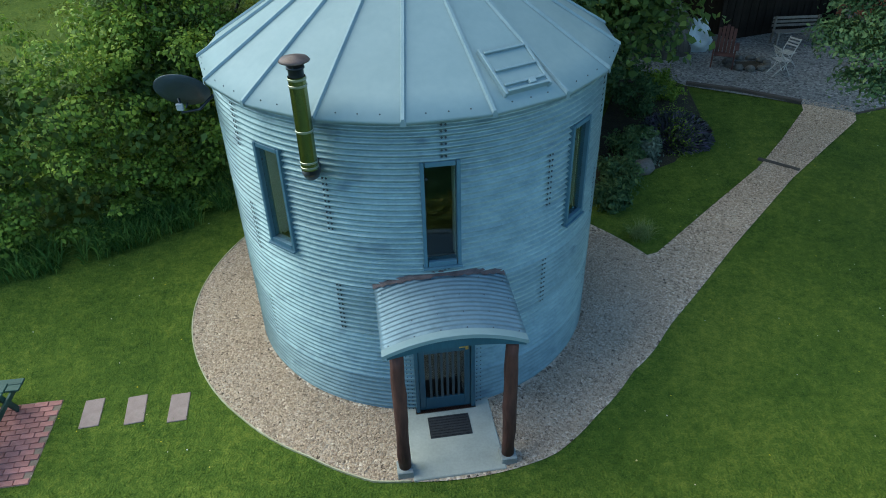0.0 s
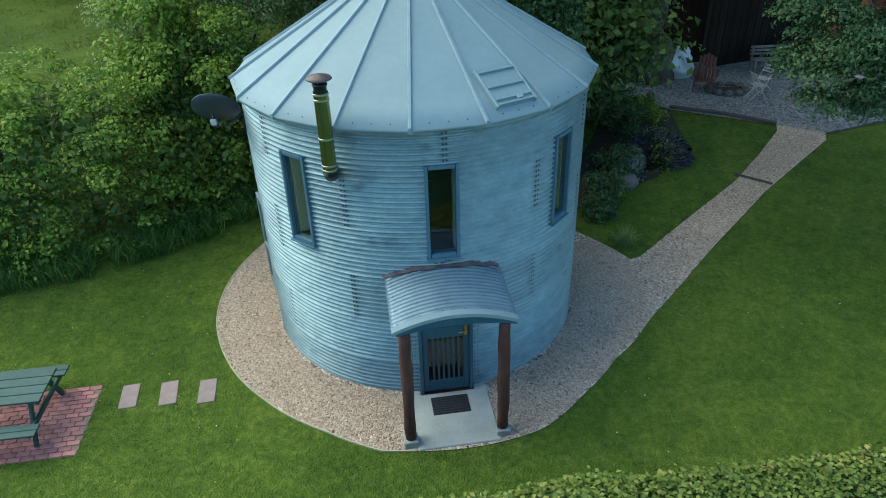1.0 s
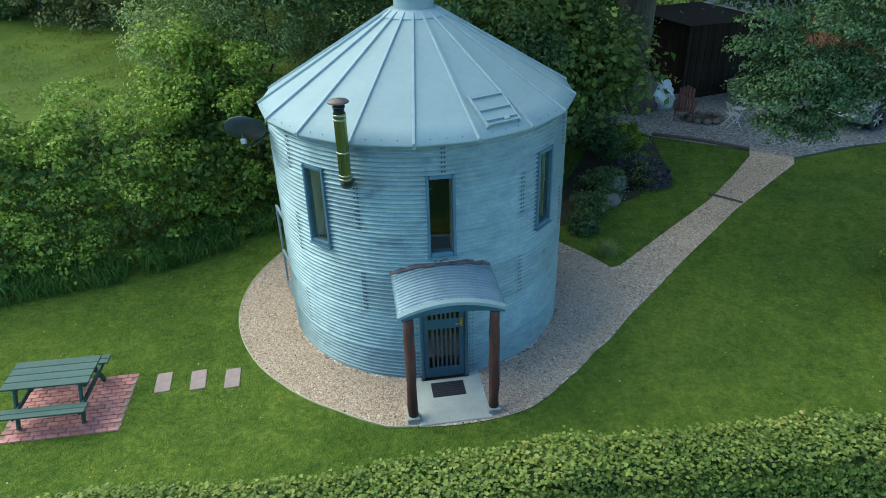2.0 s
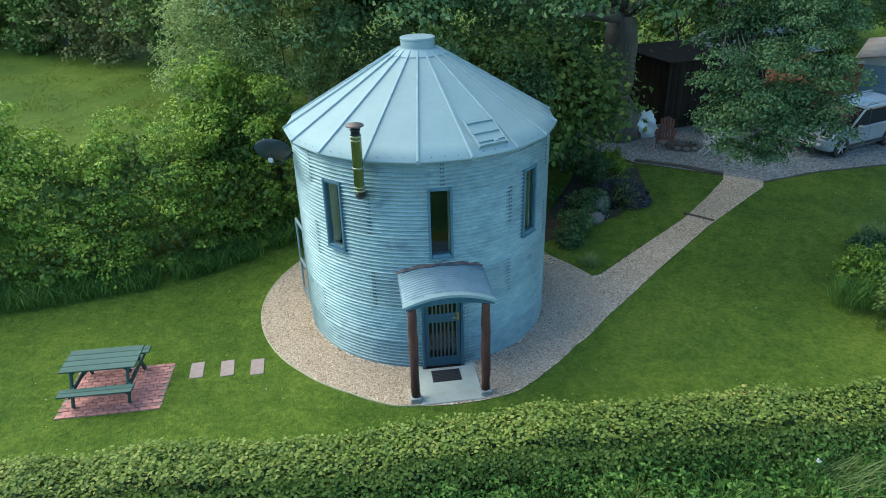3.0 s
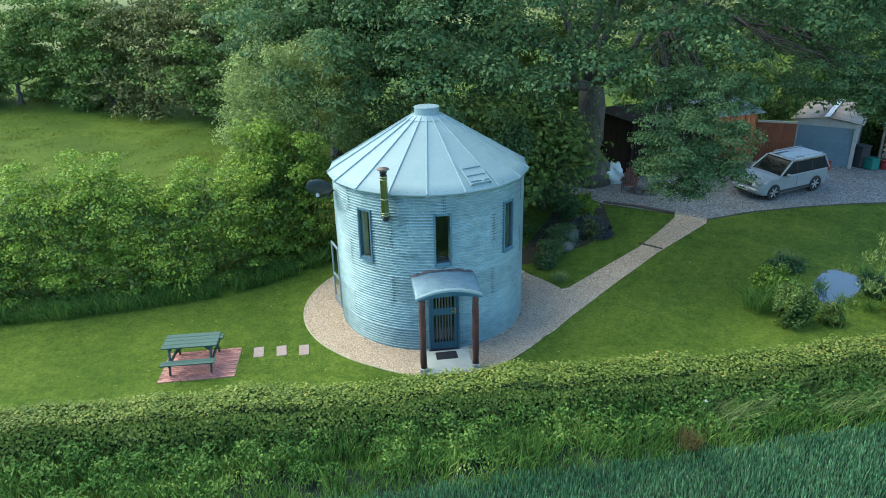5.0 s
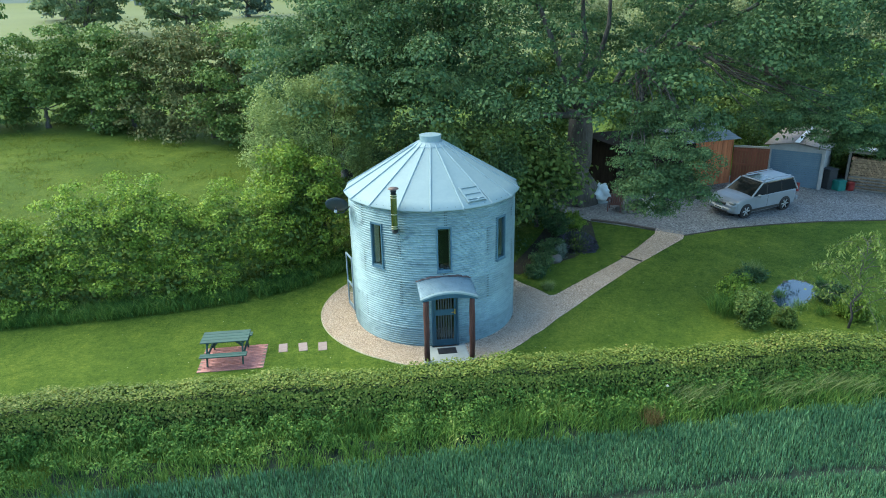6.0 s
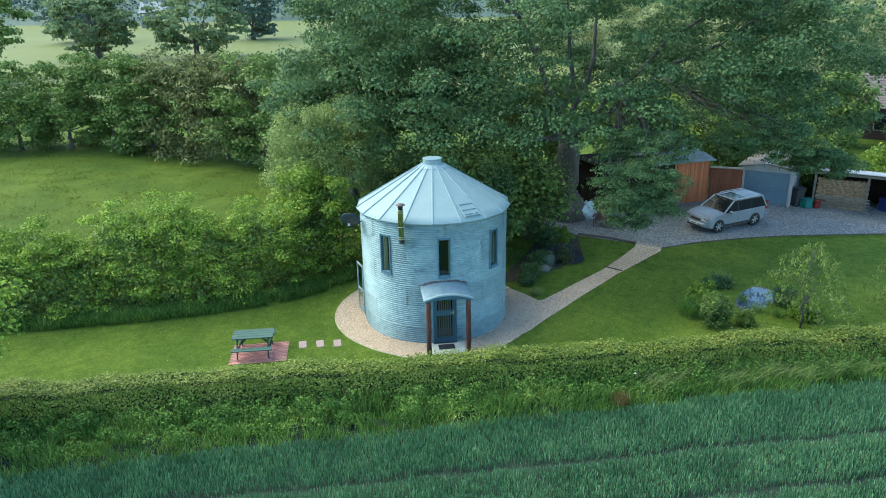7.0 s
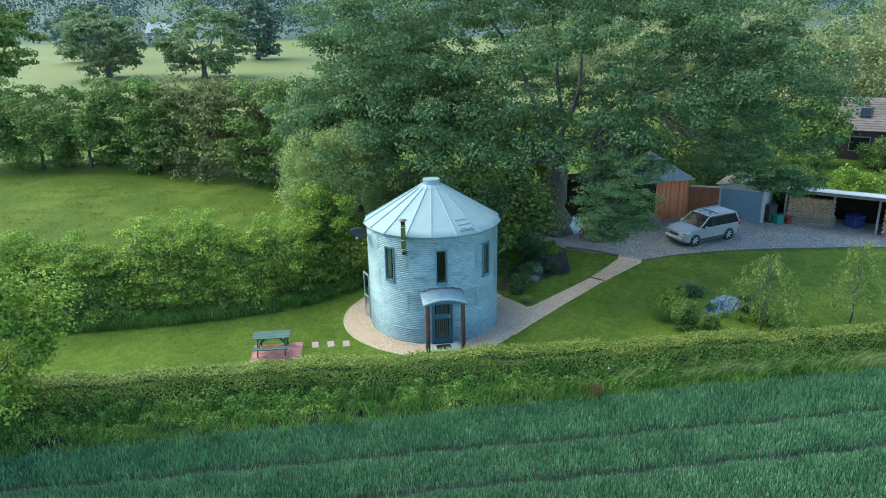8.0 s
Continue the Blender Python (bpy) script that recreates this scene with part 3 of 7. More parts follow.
def build_window(az, w, z0, z1):
    m = on_wall(az)
    half = R * math.sin(radians(w / 2)) + 0.03
    f = part("window", boxed(-half, -half + 0.048, -0.045, 0.10, z0 - 0.03, z1 + 0.03, 0.004), M["frame"], bin_house, "slate-blue framed narrow window")
    f.matrix_basis = m
    for n, q in (("jamb", (half - 0.048, half, -0.045, 0.10, z0 - 0.03, z1 + 0.03)), ("head", (-half + 0.06, half - 0.06, -0.043, 0.10, z1 - 0.03, z1 + 0.03)), ("sill", (-half - 0.01, half + 0.01, -0.075, 0.10, z0 - 0.06, z0 - 0.031)), ("sill_rail", (-half + 0.06, half - 0.06, -0.043, 0.10, z0 - 0.03, z0 + 0.04))):
        part(n, boxed(*q, 0.004), M["frame"], f)
    for x0, x1 in ((-half + 0.045, -half + 0.06), (half - 0.06, half - 0.045)):
        part("reveal", boxed(x0, x1, 0.103, 0.30, z0, z1, 0), M["reveal"], f, "pale painted reveal")
    g = part("pane", boxed(-half + 0.06, half - 0.06, 0.012, 0.020, z0 + 0.04, z1 - 0.03, 0), M["glass"], f)
    g.visible_shadow = False


M["reveal"] = surface("cream_paint", (0.34, 0.36, 0.30), (0.44, 0.46, 0.40), 3, 30, 0.6)
for wdef in WINS:
    build_window(*wdef)


def build_door():
    m = on_wall(DOOR[0], R)
    d = base("front_door", m)
    d.parent = bin_house
    d["label"] = "dark blue slatted stable door, closed"
    hw = 0.44
    f = M["door"]
    part("frame", boxed(-hw, -hw + 0.055, -0.07, 0.12, 0.0, 2.09), f, d)
    part("frame", boxed(hw - 0.055, hw, -0.07, 0.12, 0.0, 2.09), f, d)
    part("frame", boxed(-hw + 0.055, hw - 0.055, -0.07, 0.12, 2.03, 2.09), f, d)
    part("threshold", boxed(-hw - 0.02, hw + 0.02, -0.10, 0.10, -0.01, 0.045), M["post"], d)
    i = hw - 0.06
    for x0, x1 in ((-i, -i + 0.09), (i - 0.09, i)):
        part("stile", boxed(x0, x1, -0.03, 0.015, 0.05, 2.025), f, d)
    for z0, z1 in ((0.05, 0.28), (1.15, 1.36), (1.91, 2.025)):
        part("rail", boxed(-i + 0.09, i - 0.09, -0.028, 0.013, z0, z1), f, d)
    inner = 2 * (i - 0.09)
    for z0, z1 in ((0.28, 1.15), (1.36, 1.91)):
        for k in range(6):
            x = -i + 0.09 + inner * (k + 1) / 7
            part("slat", boxed(x - 0.019, x + 0.019, -0.024, 0.008, z0, z1, 0.003), M["slat"], d, "grey-brown wooden slat")
        g = part("pane", boxed(-i + 0.09, i - 0.09, 0.0, 0.006, z0, z1, 0), M["glass"], d)
        g.visible_shadow = False
    hp = part("handle_plate", boxed(i - 0.075, i - 0.03, -0.036, -0.030, 1.17, 1.36, 0.002), M["brass"], d, "brass")
    v, q = tube([(i - 0.05, -0.036, 1.27), (i - 0.05, -0.075, 1.27), (i - 0.075, -0.08, 1.268), (i - 0.17, -0.08, 1.262)], 0.010, 8)
    put("lever", v, q, M["brass"], hp, True)


M["slat"] = surface("grey_slat", (0.034, 0.048, 0.056), (0.066, 0.086, 0.095), 5, 40, 0.7, 0, 0.3, 0.003, (1, 1, 0.2))
M["brass"] = surface("brass", (0.55, 0.36, 0.10), (0.75, 0.52, 0.18), 6, 50, 0.3, 1.0, 0.05)
build_door()

# canopy over the door
CAN_HALF, CAN_BACK, CAN_FRONT, CAN_Z, CAN_RISE = 0.89, 2.55, 4.02, 2.24, 0.20


def can_z(u, n):
    return CAN_Z + CAN_RISE * (1 - (u / CAN_HALF) ** 2) + 0.10 * (CAN_FRONT - n) / (CAN_FRONT - CAN_BACK)


def build_canopy():
    c = base("door_canopy", pose(0, 0, 0, 0, 0, DOOR[0]))
    tagged(c, "curved corrugated steel door canopy on red-brown log posts", "canopy")
    vs, fs = [], []
    us = np.linspace(-CAN_HALF, CAN_HALF, 25)
    n = 108
    ns = np.linspace(CAN_BACK, CAN_FRONT, n)
    for i, y in enumerate(ns):
        for u in us:
            yy = max(y, math.sqrt(max(R * R - u * u, 0)) + 0.005 + 0.0001 * i)
            vs.append((u, -yy, can_z(u, yy) + 0.008 * math.cos(2 * math.pi * y / PITCH)))
    w = len(us)
    for i in range(n - 1):
        fs += [(i * w + k, i * w + k + 1, (i + 1) * w + k + 1, (i + 1) * w + k) for k in range(w - 1)]
    sheet = put("canopy_sheet", vs, fs, M["canopy"], c, True, "curved corrugated steel sheet")
    sol = sheet.modifiers.new("thick", "SOLIDIFY")
    sol.thickness = 0.004
    # pale front flashing over the edge
    vs, fs = [], []
    for u in us:
        z = can_z(u, CAN_FRONT) + 0.012
        vs += [(u, -CAN_FRONT + 0.10, z + 0.008), (u, -CAN_FRONT - 0.012, z), (u, -CAN_FRONT - 0.014, z - 0.055)]
    for k in range(w - 1):
        fs += [(k * 3 + j, k * 3 + 3 + j, k * 3 + 4 + j, k * 3 + 1 + j) for j in range(2)]
    put("front_flashing", vs, fs, M["roof"], c, False, "pale steel edge trim")
    # arched fascia, thick board
    vs, fs = [], []
    us2 = np.linspace(-CAN_HALF + 0.06, CAN_HALF - 0.02, 21)
    for u in us2:
        zt = can_z(u, CAN_FRONT) - 0.04
        zb = CAN_Z - 0.085
        for y in (-CAN_FRONT + 0.012, -CAN_FRONT + 0.05):
            vs += [(u, y, zt), (u, y, min(zb + 0.10 * (1 - (u / CAN_HALF) ** 2), zt - 0.05))]
    for k in range(20):
        a = k * 4
        fs += [(a, a + 1, a + 5, a + 4), (a + 2, a + 6, a + 7, a + 3), (a, a + 4, a + 6, a + 2), (a + 1, a + 3, a + 7, a + 5)]
    fs += [(0, 2, 3, 1), (80, 81, 83, 82)]
    put("fascia", vs, fs, M["door"], c, False, "arched dark blue fascia board")
    for u in (-0.70, 0.72):
        part("side_beam", boxed(u - 0.04, u + 0.04, -CAN_FRONT + 0.05, -2.80, CAN_Z - 0.10, CAN_Z - 0.02), M["post"], c)
    # ragged flashing at the wall
    vs, fs = [], []
    m = 40
    rg = random.Random(3)
    for k in range(m + 1):
        u = -CAN_HALF - 0.02 + (2 * CAN_HALF) * k / m
        y = math.sqrt(R * R - u * u) + 0.012
        z = can_z(u, y) + 0.016
        vs += [(u, -y, z + 0.03 + rg.uniform(-0.012, 0.02)), (u, -y - 0.012, z + 0.014), (u, -y - 0.055 - rg.uniform(0, 0.045), z + 0.006)]
    for k in range(m):
        fs += [(k * 3 + j, k * 3 + 3 + j, k * 3 + 4 + j, k * 3 + 1 + j) for j in range(2)]
    put("wall_flashing", vs, fs, M["rust"], c, True, "ragged rusty flashing strip")
    for u in (-0.72, 0.715):
        rg = random.Random(int(u * 100) + 300)
        pts = [(u + rg.uniform(-0.006, 0.006), -3.93 + rg.uniform(-0.006, 0.006), 0.13 + (CAN_Z - 0.20) * k / 9) for k in range(10)]
        v, q = tube(pts, [0.088 + rg.uniform(-0.011, 0.009) for _ in pts], 14)
        p = put("post", v, q, M["post"], c, True, "peeled red-brown log post")
        b = part("footing", boxed(u - 0.11, u + 0.11, -4.05, -3.82, -0.03, 0.135, 0.012), M["block"], c, "grey concrete footing")
    # roofing screws
    bv, bf = [], []
    for y in (2.95, 3.3, 3.62, 3.9):
        for u in np.linspace(-0.8, 0.8, 6):
            z = can_z(u, y) + 0.010
            k = len(bv)
            bv += [(u - 0.012, -y, z), (u, -y - 0.012, z), (u + 0.012, -y, z), (u, -y + 0.012, z), (u, -y, z + 0.012)]
            bf += [(k, k + 1, k + 4), (k + 1, k + 2, k + 4), (k + 2, k + 3, k + 4), (k + 3, k, k + 4)]
    tagged(put("roofing_screws", bv, bf, M["bolt"], c), kind="stuff")


M["rust"] = surface("rusty_lead", (0.035, 0.03, 0.035), (0.15, 0.115, 0.115), 9, 50, 0.7, 0.2, 0.4, 0.01)
build_canopy()


def door_things():
    m = pose(0, 0, 0, 0, 0, DOOR[0])
    ob = part("doorstep_slab", boxed(-0.62, 0.66, -4.12, -2.75, -0.06, 0.045, 0.012), M["concrete"])
    ob.matrix_basis = m
    tagged(ob, "pale cast concrete slab before the door", "doorstep", kind="structure")
    mt = base("door_mat", m @ pose(0.0, -3.25, 0.046))
    tagged(mt, "black ridged rubber door mat on the slab", "mat")
    part("mat_base", boxed(-0.30, 0.31, -0.20, 0.20, 0.0, 0.008, 0.002), M["mat_rubber"], mt)
    bm = bmesh.new()
    for i in range(12):
        for j in range(8):
            x = -0.275 + 0.05 * i + (0.025 if j % 2 else 0)
            y = -0.175 + 0.05 * j
            if x < 0.29:
                box(bm, x - 0.017, x + 0.017, y - 0.008, y + 0.008, 0.008, 0.018, 0)
    tagged(part("ribs", bm, M["mat_rubber"], mt), kind="stuff")


door_things()


def build_flue():
    f = base("stove_flue", Matrix.Translation(polar(-18.3, 3.14)))
    tagged(f, "polished stainless stove flue with a brown cowl", "flue")
    vs, fs = lathe([(0.098, 4.16), (0.098, 5.27)], 32)
    put("pipe", vs, fs, M["flue"], f, True)
    for z in (4.19, 4.255, 4.64, 5.17, 5.245):
        vs, fs = lathe([(0.099, z - 0.014), (0.1045, z - 0.010), (0.1045, z + 0.010), (0.099, z + 0.014)], 32)
        put("joint_band", vs, fs, M["band"], f, False, "bright steel joint band")
    v, q = tube([(0, 0, 4.23), (0, 0, 4.14), (0.0, 0.05, 4.09), (-0.01, 0.14, 4.07), (-0.06, 0.34, 4.07)], [0.096, 0.1, 0.105, 0.105, 0.1], 20)
    put("elbow", v, q, M["dark_steel"], f, True, "dark steel elbow into the wall")
    v, q = lathe([(0.085, 5.27), (0.085, 5.35), (0.10, 5.355), (0.10, 5.375), (0.085, 5.38), (0.0, 5.38)], 24)
    put("collar", v, q, M["dark_steel"], f, True, "black collar")
    v, q = lathe([(0.165, 5.435), (0.17, 5.44), (0.15, 5.465), (0.03, 5.50), (0.0, 5.502)], 28)
    cap = put("cowl", v, q, M["flue_cap"], f, True, "brown conical cowl")
    for a in (0, 120, 240):
        v, q = tube([polar(a, 0.08, 5.36), polar(a, 0.12, 5.45)], 0.008, 6)
        put("cowl_leg", v, q, M["dark_steel"], cap)


M["dark_steel"] = surface("dark_steel", (0.02, 0.025, 0.03), (0.06, 0.07, 0.085), 8, 50, 0.4, 0.7, 0.05)
build_flue()


def build_hatch():
    h = base("roof_hatch", Matrix.Identity(4))
    h.parent = bin_house
    az = RIB0 + 30
    tilt = math.degrees(math.atan(RISE))
    h.matrix_basis = Matrix.Translation(polar(az + 0.8, 2.55, EAVE + RISE * (R_EAVE - 2.57) + 0.035)) @ pose(0, 0, 0, 0, 0, az) @ pose(0, 0, 0, tilt, 0, 0)
    h["label"] = "pale steel roof hatch with raised bars"
    part("lid", boxed(-0.30, 0.30, -0.34, 0.32, -0.05, 0.012), M["roof"], h)
    for x in (-0.315, 0.315):
        part("side_frame", boxed(x - 0.02, x + 0.02, -0.36, 0.34, -0.06, 0.03), M["rib"], h)
    for y in (-0.33, -0.24, -0.02, 0.26):
        part("bar", boxed(-0.29, 0.29, y - 0.016, y + 0.016, 0.012, 0.045, 0.004), M["rib"], h)
    part("catch", boxed(0.03, 0.13, -0.31, -0.25, 0.0, 0.06, 0.006), M["rib"], h)


build_hatch()


def build_dish():
    d = base("satellite_dish")
    tagged(d, "charcoal mesh satellite dish on a wall arm", "dish")
    cx, cy, cz = -3.16, -0.95, 4.36
    m = look((cx, cy, cz), (cx - 0.25, cy + 5.9, cz + 4.2))
    prof = [(0.375 * t, -0.03 * (1 - t * t)) for t in (0, 0.25, 0.5, 0.75, 1.0)] + [(0.382, 0.004), (0.382, -0.006), (0.2, -0.030), (0.0, -0.036)]
    vs, fs = lathe(prof, 40)
    ob = put("reflector", vs, fs, M["dish"], d, True)
    flip = pose(0, 0, 0, 0, 180, 0)
    ob.matrix_basis = m @ flip @ Matrix.Diagonal((1.0, 0.97, 1.0, 1.0))
    v, q = tube([(-2.72, -0.95, cz - 0.07), (-2.95, -1.0, cz - 0.27), (cx, cy - 0.16, cz - 0.27), (cx - 0.02, cy - 0.13, cz - 0.07)], 0.02, 8)
    put("arm", v, q, M["dark_steel"], d, True, "bent steel wall arm")
    v, q = tube([(cx - 0.03, cy + 0.06, cz - 0.29), (cx - 0.06, cy + 0.52, cz - 0.15)], 0.012, 6)
    put("feed_arm", v, q, M["dark_steel"], d, True)
    part("receiver", boxed(-0.04, 0.04, -0.05, 0.05, -0.04, 0.04, 0.012), M["bracket"], d, "pale grey receiver").matrix_basis = pose(cx - 0.06, cy + 0.54, cz - 0.12)
    part("bracket", boxed(-0.05, 0.05, -0.02, 0.03, -0.05, 0.05, 0.01), M["bracket"], d).matrix_basis = pose(cx - 0.02, cy - 0.16, cz - 0.19)


M["bracket"] = surface("grey_plastic", (0.3, 0.33, 0.36), (0.4, 0.44, 0.47), 8, 50, 0.5)
build_dish()


def build_side_door():
    """Glazed side door standing open, seen edge on."""
    s = base("open_side_door")
    tagged(s, "glazed side door with grey-blue frame standing open", "door")
    w = 0.75
    m = Matrix.Translation(polar(-85, R + 0.05)) @ pose(0, 0, 0, 0, 0, 116)
    z0, z1 = 0.10, 2.16
    for n, q in (("stile", (0.0, 0.07, -0.025, 0.025, z0, z1)), ("stile", (w - 0.07, w, -0.025, 0.025, z0, z1)), ("rail", (0.07, w - 0.07, -0.023, 0.023, z1 - 0.08, z1)), ("rail", (0.07, w - 0.07, -0.023, 0.023, z0, z0 + 0.16)), ("rail", (0.07, w - 0.07, -0.023, 0.023, 1.0, 1.09))):
        ob = part(n, boxed(*q), M["frame_grey"], s)
        ob.matrix_basis = m
    for a, b in ((z0 + 0.16, 1.0), (1.09, z1 - 0.08)):
        g = part("pane", boxed(0.07, w - 0.07, -0.005, 0.005, a, b, 0), M["glass"], s)
        g.matrix_basis = m
        g.visible_shadow = False
    part("jamb", boxed(-0.04, 0.04, -0.05, 0.08, 0.0, 2.2), M["frame_grey"], s).matrix_basis = on_wall(-85, R)


M["frame_grey"] = surface("grey_blue_frame", (0.14, 0.2, 0.24), (0.24, 0.31, 0.35), 5, 40, 0.5)
build_side_door()


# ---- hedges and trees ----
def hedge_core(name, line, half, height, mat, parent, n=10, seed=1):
    """Inner mass of twigs under the leaves, coloured near black for the shade inside."""
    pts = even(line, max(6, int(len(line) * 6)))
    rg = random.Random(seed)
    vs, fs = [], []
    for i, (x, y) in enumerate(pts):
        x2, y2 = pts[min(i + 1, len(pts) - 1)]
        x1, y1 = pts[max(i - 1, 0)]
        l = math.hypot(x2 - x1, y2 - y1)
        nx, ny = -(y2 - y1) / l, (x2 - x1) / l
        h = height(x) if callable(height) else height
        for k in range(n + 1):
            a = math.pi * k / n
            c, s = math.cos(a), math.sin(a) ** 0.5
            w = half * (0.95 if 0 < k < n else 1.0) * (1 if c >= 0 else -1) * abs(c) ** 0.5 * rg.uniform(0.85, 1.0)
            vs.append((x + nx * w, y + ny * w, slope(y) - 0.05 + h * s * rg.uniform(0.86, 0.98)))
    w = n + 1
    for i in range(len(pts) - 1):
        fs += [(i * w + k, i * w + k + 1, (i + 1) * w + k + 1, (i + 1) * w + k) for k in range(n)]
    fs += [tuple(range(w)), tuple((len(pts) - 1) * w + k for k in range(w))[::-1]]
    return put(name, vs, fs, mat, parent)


def hedge_skin(line, half, height, count, rough=0.1, waves=0.15, low=0.0, taper=0.0):
    """Leaf places and normals over a hedge of rounded box section."""
    p = np.array(even(line, 200))
    i = rng.uniform(0, 198.99, count)
    a, w = i.astype(int), (i % 1)[:, None]
    c = p[a] * (1 - w) + p[a + 1] * w
    d = unit(p[a + 1] - p[a])
    nrm = np.stack([-d[:, 1], d[:, 0]], 1)
    h = np.array([height(x) for x in c[:, 0]]) if callable(height) else np.full(count, height)
    per = rng.uniform(0, 1, count) * (2 * h + 2 * half)
    side = np.where(per < h, -1.0, np.where(per > h + 2 * half, 1.0, 0.0))
    off = np.where(side == 0, per - h - half, side * half)
    up = np.where(side < 0, per, np.where(side > 0, per - h - 2 * half, h))
    cut = np.clip((np.abs(off) / half - 0.75) / 0.25, 0, 1) * np.clip((up / h - 0.82) / 0.18, 0, 1)
    up = up - 0.12 * h * cut
    off = off * (1 - 0.12 * cut) * np.where(side == 0, 1.0, 1 - taper * (1 - np.clip(up / h, 0, 1)))
    bulge = waves * (np.sin(c[:, 0] * 2.1 + up * 1.7) + np.sin(c[:, 0] * 0.83 + up * 3.1 + 1.0) + 0.7 * np.sin(c[:, 0] * 4.7 - up * 2.6)) / 2.7
    jit = rng.normal(0, rough, count) - np.abs(rng.normal(0, rough * 0.6, count)) + bulge
    n3 = np.stack([nrm[:, 0] * side, nrm[:, 1] * side, (side == 0) * 1.0], 1)
    q = np.stack([c[:, 0] + nrm[:, 0] * off, c[:, 1] + nrm[:, 1] * off, slopes(c[:, 1]) + np.maximum(up, low)], 1) + n3 * jit[:, None]
    return q, n3 + np.array([[0, 0, 0.2]])


def front_height(x):
    return 1.33 - 0.006 * max(0.0, x - 2) + 0.05 * math.sin(x * 1.3) + 0.04 * math.sin(x * 3.1 + 1)


FRONT_LINE = [(x, hedge_y(x) + 0.06 * math.sin(x * 0.7)) for x in np.arange(-26, 34.1, 1.0)]
hd = base("field_hedge")
tagged(hd, "clipped bright green field hedge between lawn and wheat", "hedge")
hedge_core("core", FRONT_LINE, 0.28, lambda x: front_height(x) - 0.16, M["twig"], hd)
# darker leaf layer inside, deepening the shade of the hedge face by colour
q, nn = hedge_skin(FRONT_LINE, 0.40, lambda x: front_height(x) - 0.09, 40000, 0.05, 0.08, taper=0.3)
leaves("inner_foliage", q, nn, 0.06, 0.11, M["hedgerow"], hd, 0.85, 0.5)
q, nn = hedge_skin(FRONT_LINE, 0.52, front_height, 140000, 0.055, 0.11, taper=0.3)
leaves("foliage", q, nn, 0.04, 0.09, M["hedge"], hd, 0.8, 0.34)



def side_height(x):
    return 4.0 + 0.55 * math.exp(-((x + 11.2) / 2.2) ** 2) - 0.5 * math.exp(-((x + 15.2) / 0.9) ** 2) + 0.18 * math.sin(x * 0.9) + 0.28 * math.sin(x * 2.3 + 1)


hs = base("boundary_hedge")
tagged(hs, "tall overgrown dark green boundary hedge beside the lawn", "hedge")
# darker inner leaves put deep shadow between the clumps by their colour
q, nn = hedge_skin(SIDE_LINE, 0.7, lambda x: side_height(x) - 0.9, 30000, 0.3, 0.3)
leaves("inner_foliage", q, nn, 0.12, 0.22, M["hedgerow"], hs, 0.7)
qc, nc = hedge_skin(SIDE_LINE, 1.15, lambda x: side_height(x) - 0.25, 1050, 0.24, 0.6)
q, nn = pad_points(qc, rng.uniform(0.26, 0.62, len(qc)), 115)
leaves("foliage", q, nn, 0.06, 0.135, M["shrub"], hs, 0.7, 0.42)


def limb_path(p0, p1, sag, seed, n=6):
    rg = random.Random(seed)
    a, b = Vector(p0), Vector(p1)
    out = []
    for i in range(n + 1):
        t = i / n
        p = a.lerp(b, t)
        k = math.sin(math.pi * t)
        out.append(p + Vector((rg.uniform(-1, 1) * 0.06, rg.uniform(-1, 1) * 0.06, sag * k / max((b - a).length, 1) + rg.uniform(-0.04, 0.04))) * (b - a).length * (0.6 if 0 < i < n else 0))
    return out


def build_tree(name, x, y, trunk_r, fork, clumps, radii, per, lo, hi, mat, label, bark="bark", limbs=10, seed=1, cat="tree", spread=0.5, aspect=0.65, droop=0.0, lean=(0, 0), pads=False):
    """Tapered trunk, limbs towards the clumps, and a crown of leaves."""
    z0 = slope(y)
    t = base(name, Matrix.Identity(4))
    tagged(t, label, cat)
    rg = random.Random(seed)
    top = (x + lean[0], y + lean[1], z0 + fork)
    pts = limb_path((x, y, z0 - 0.1), top, 0.0, seed, 6)
    rad = [trunk_r * (1.35 if i == 0 else 1.12 if i == 1 else 1 - 0.06 * i) for i in range(7)]
    tv, tf = tube(pts, rad, 22 if trunk_r > 0.4 else 12)
    if trunk_r > 0.4:
        for i, v in enumerate(tv):
            c = Vector(pts[min(i // 22, 6)])
            tv[i] = c + (v - c) * (1 + 0.22 * noise.noise(Vector((v.x * 2.2, v.y * 2.2, v.z * 0.35))) + 0.10 * noise.noise(Vector((v.x * 6, v.y * 6, v.z * 0.8))))
    put("trunk", tv, tf, M[bark], t, True)
    order = sorted(range(len(clumps)), key=lambda i: rg.random())[:limbs]
    for i in order:
        c = clumps[i]
        lp = limb_path(top, tuple(c), 0.12, seed + i, 6)
        put("limb", *tube(lp, [trunk_r * 0.22 * (1 - 0.145 * k) + 0.01 for k in range(7)], 7), M[bark], t, True)
    q, nn = (pad_points if pads else crown_points)(np.array(clumps, float), np.array(radii, float), per)
    leaves("crown", q, nn, lo, hi, mat, t, aspect, spread, droop=droop)
    return t


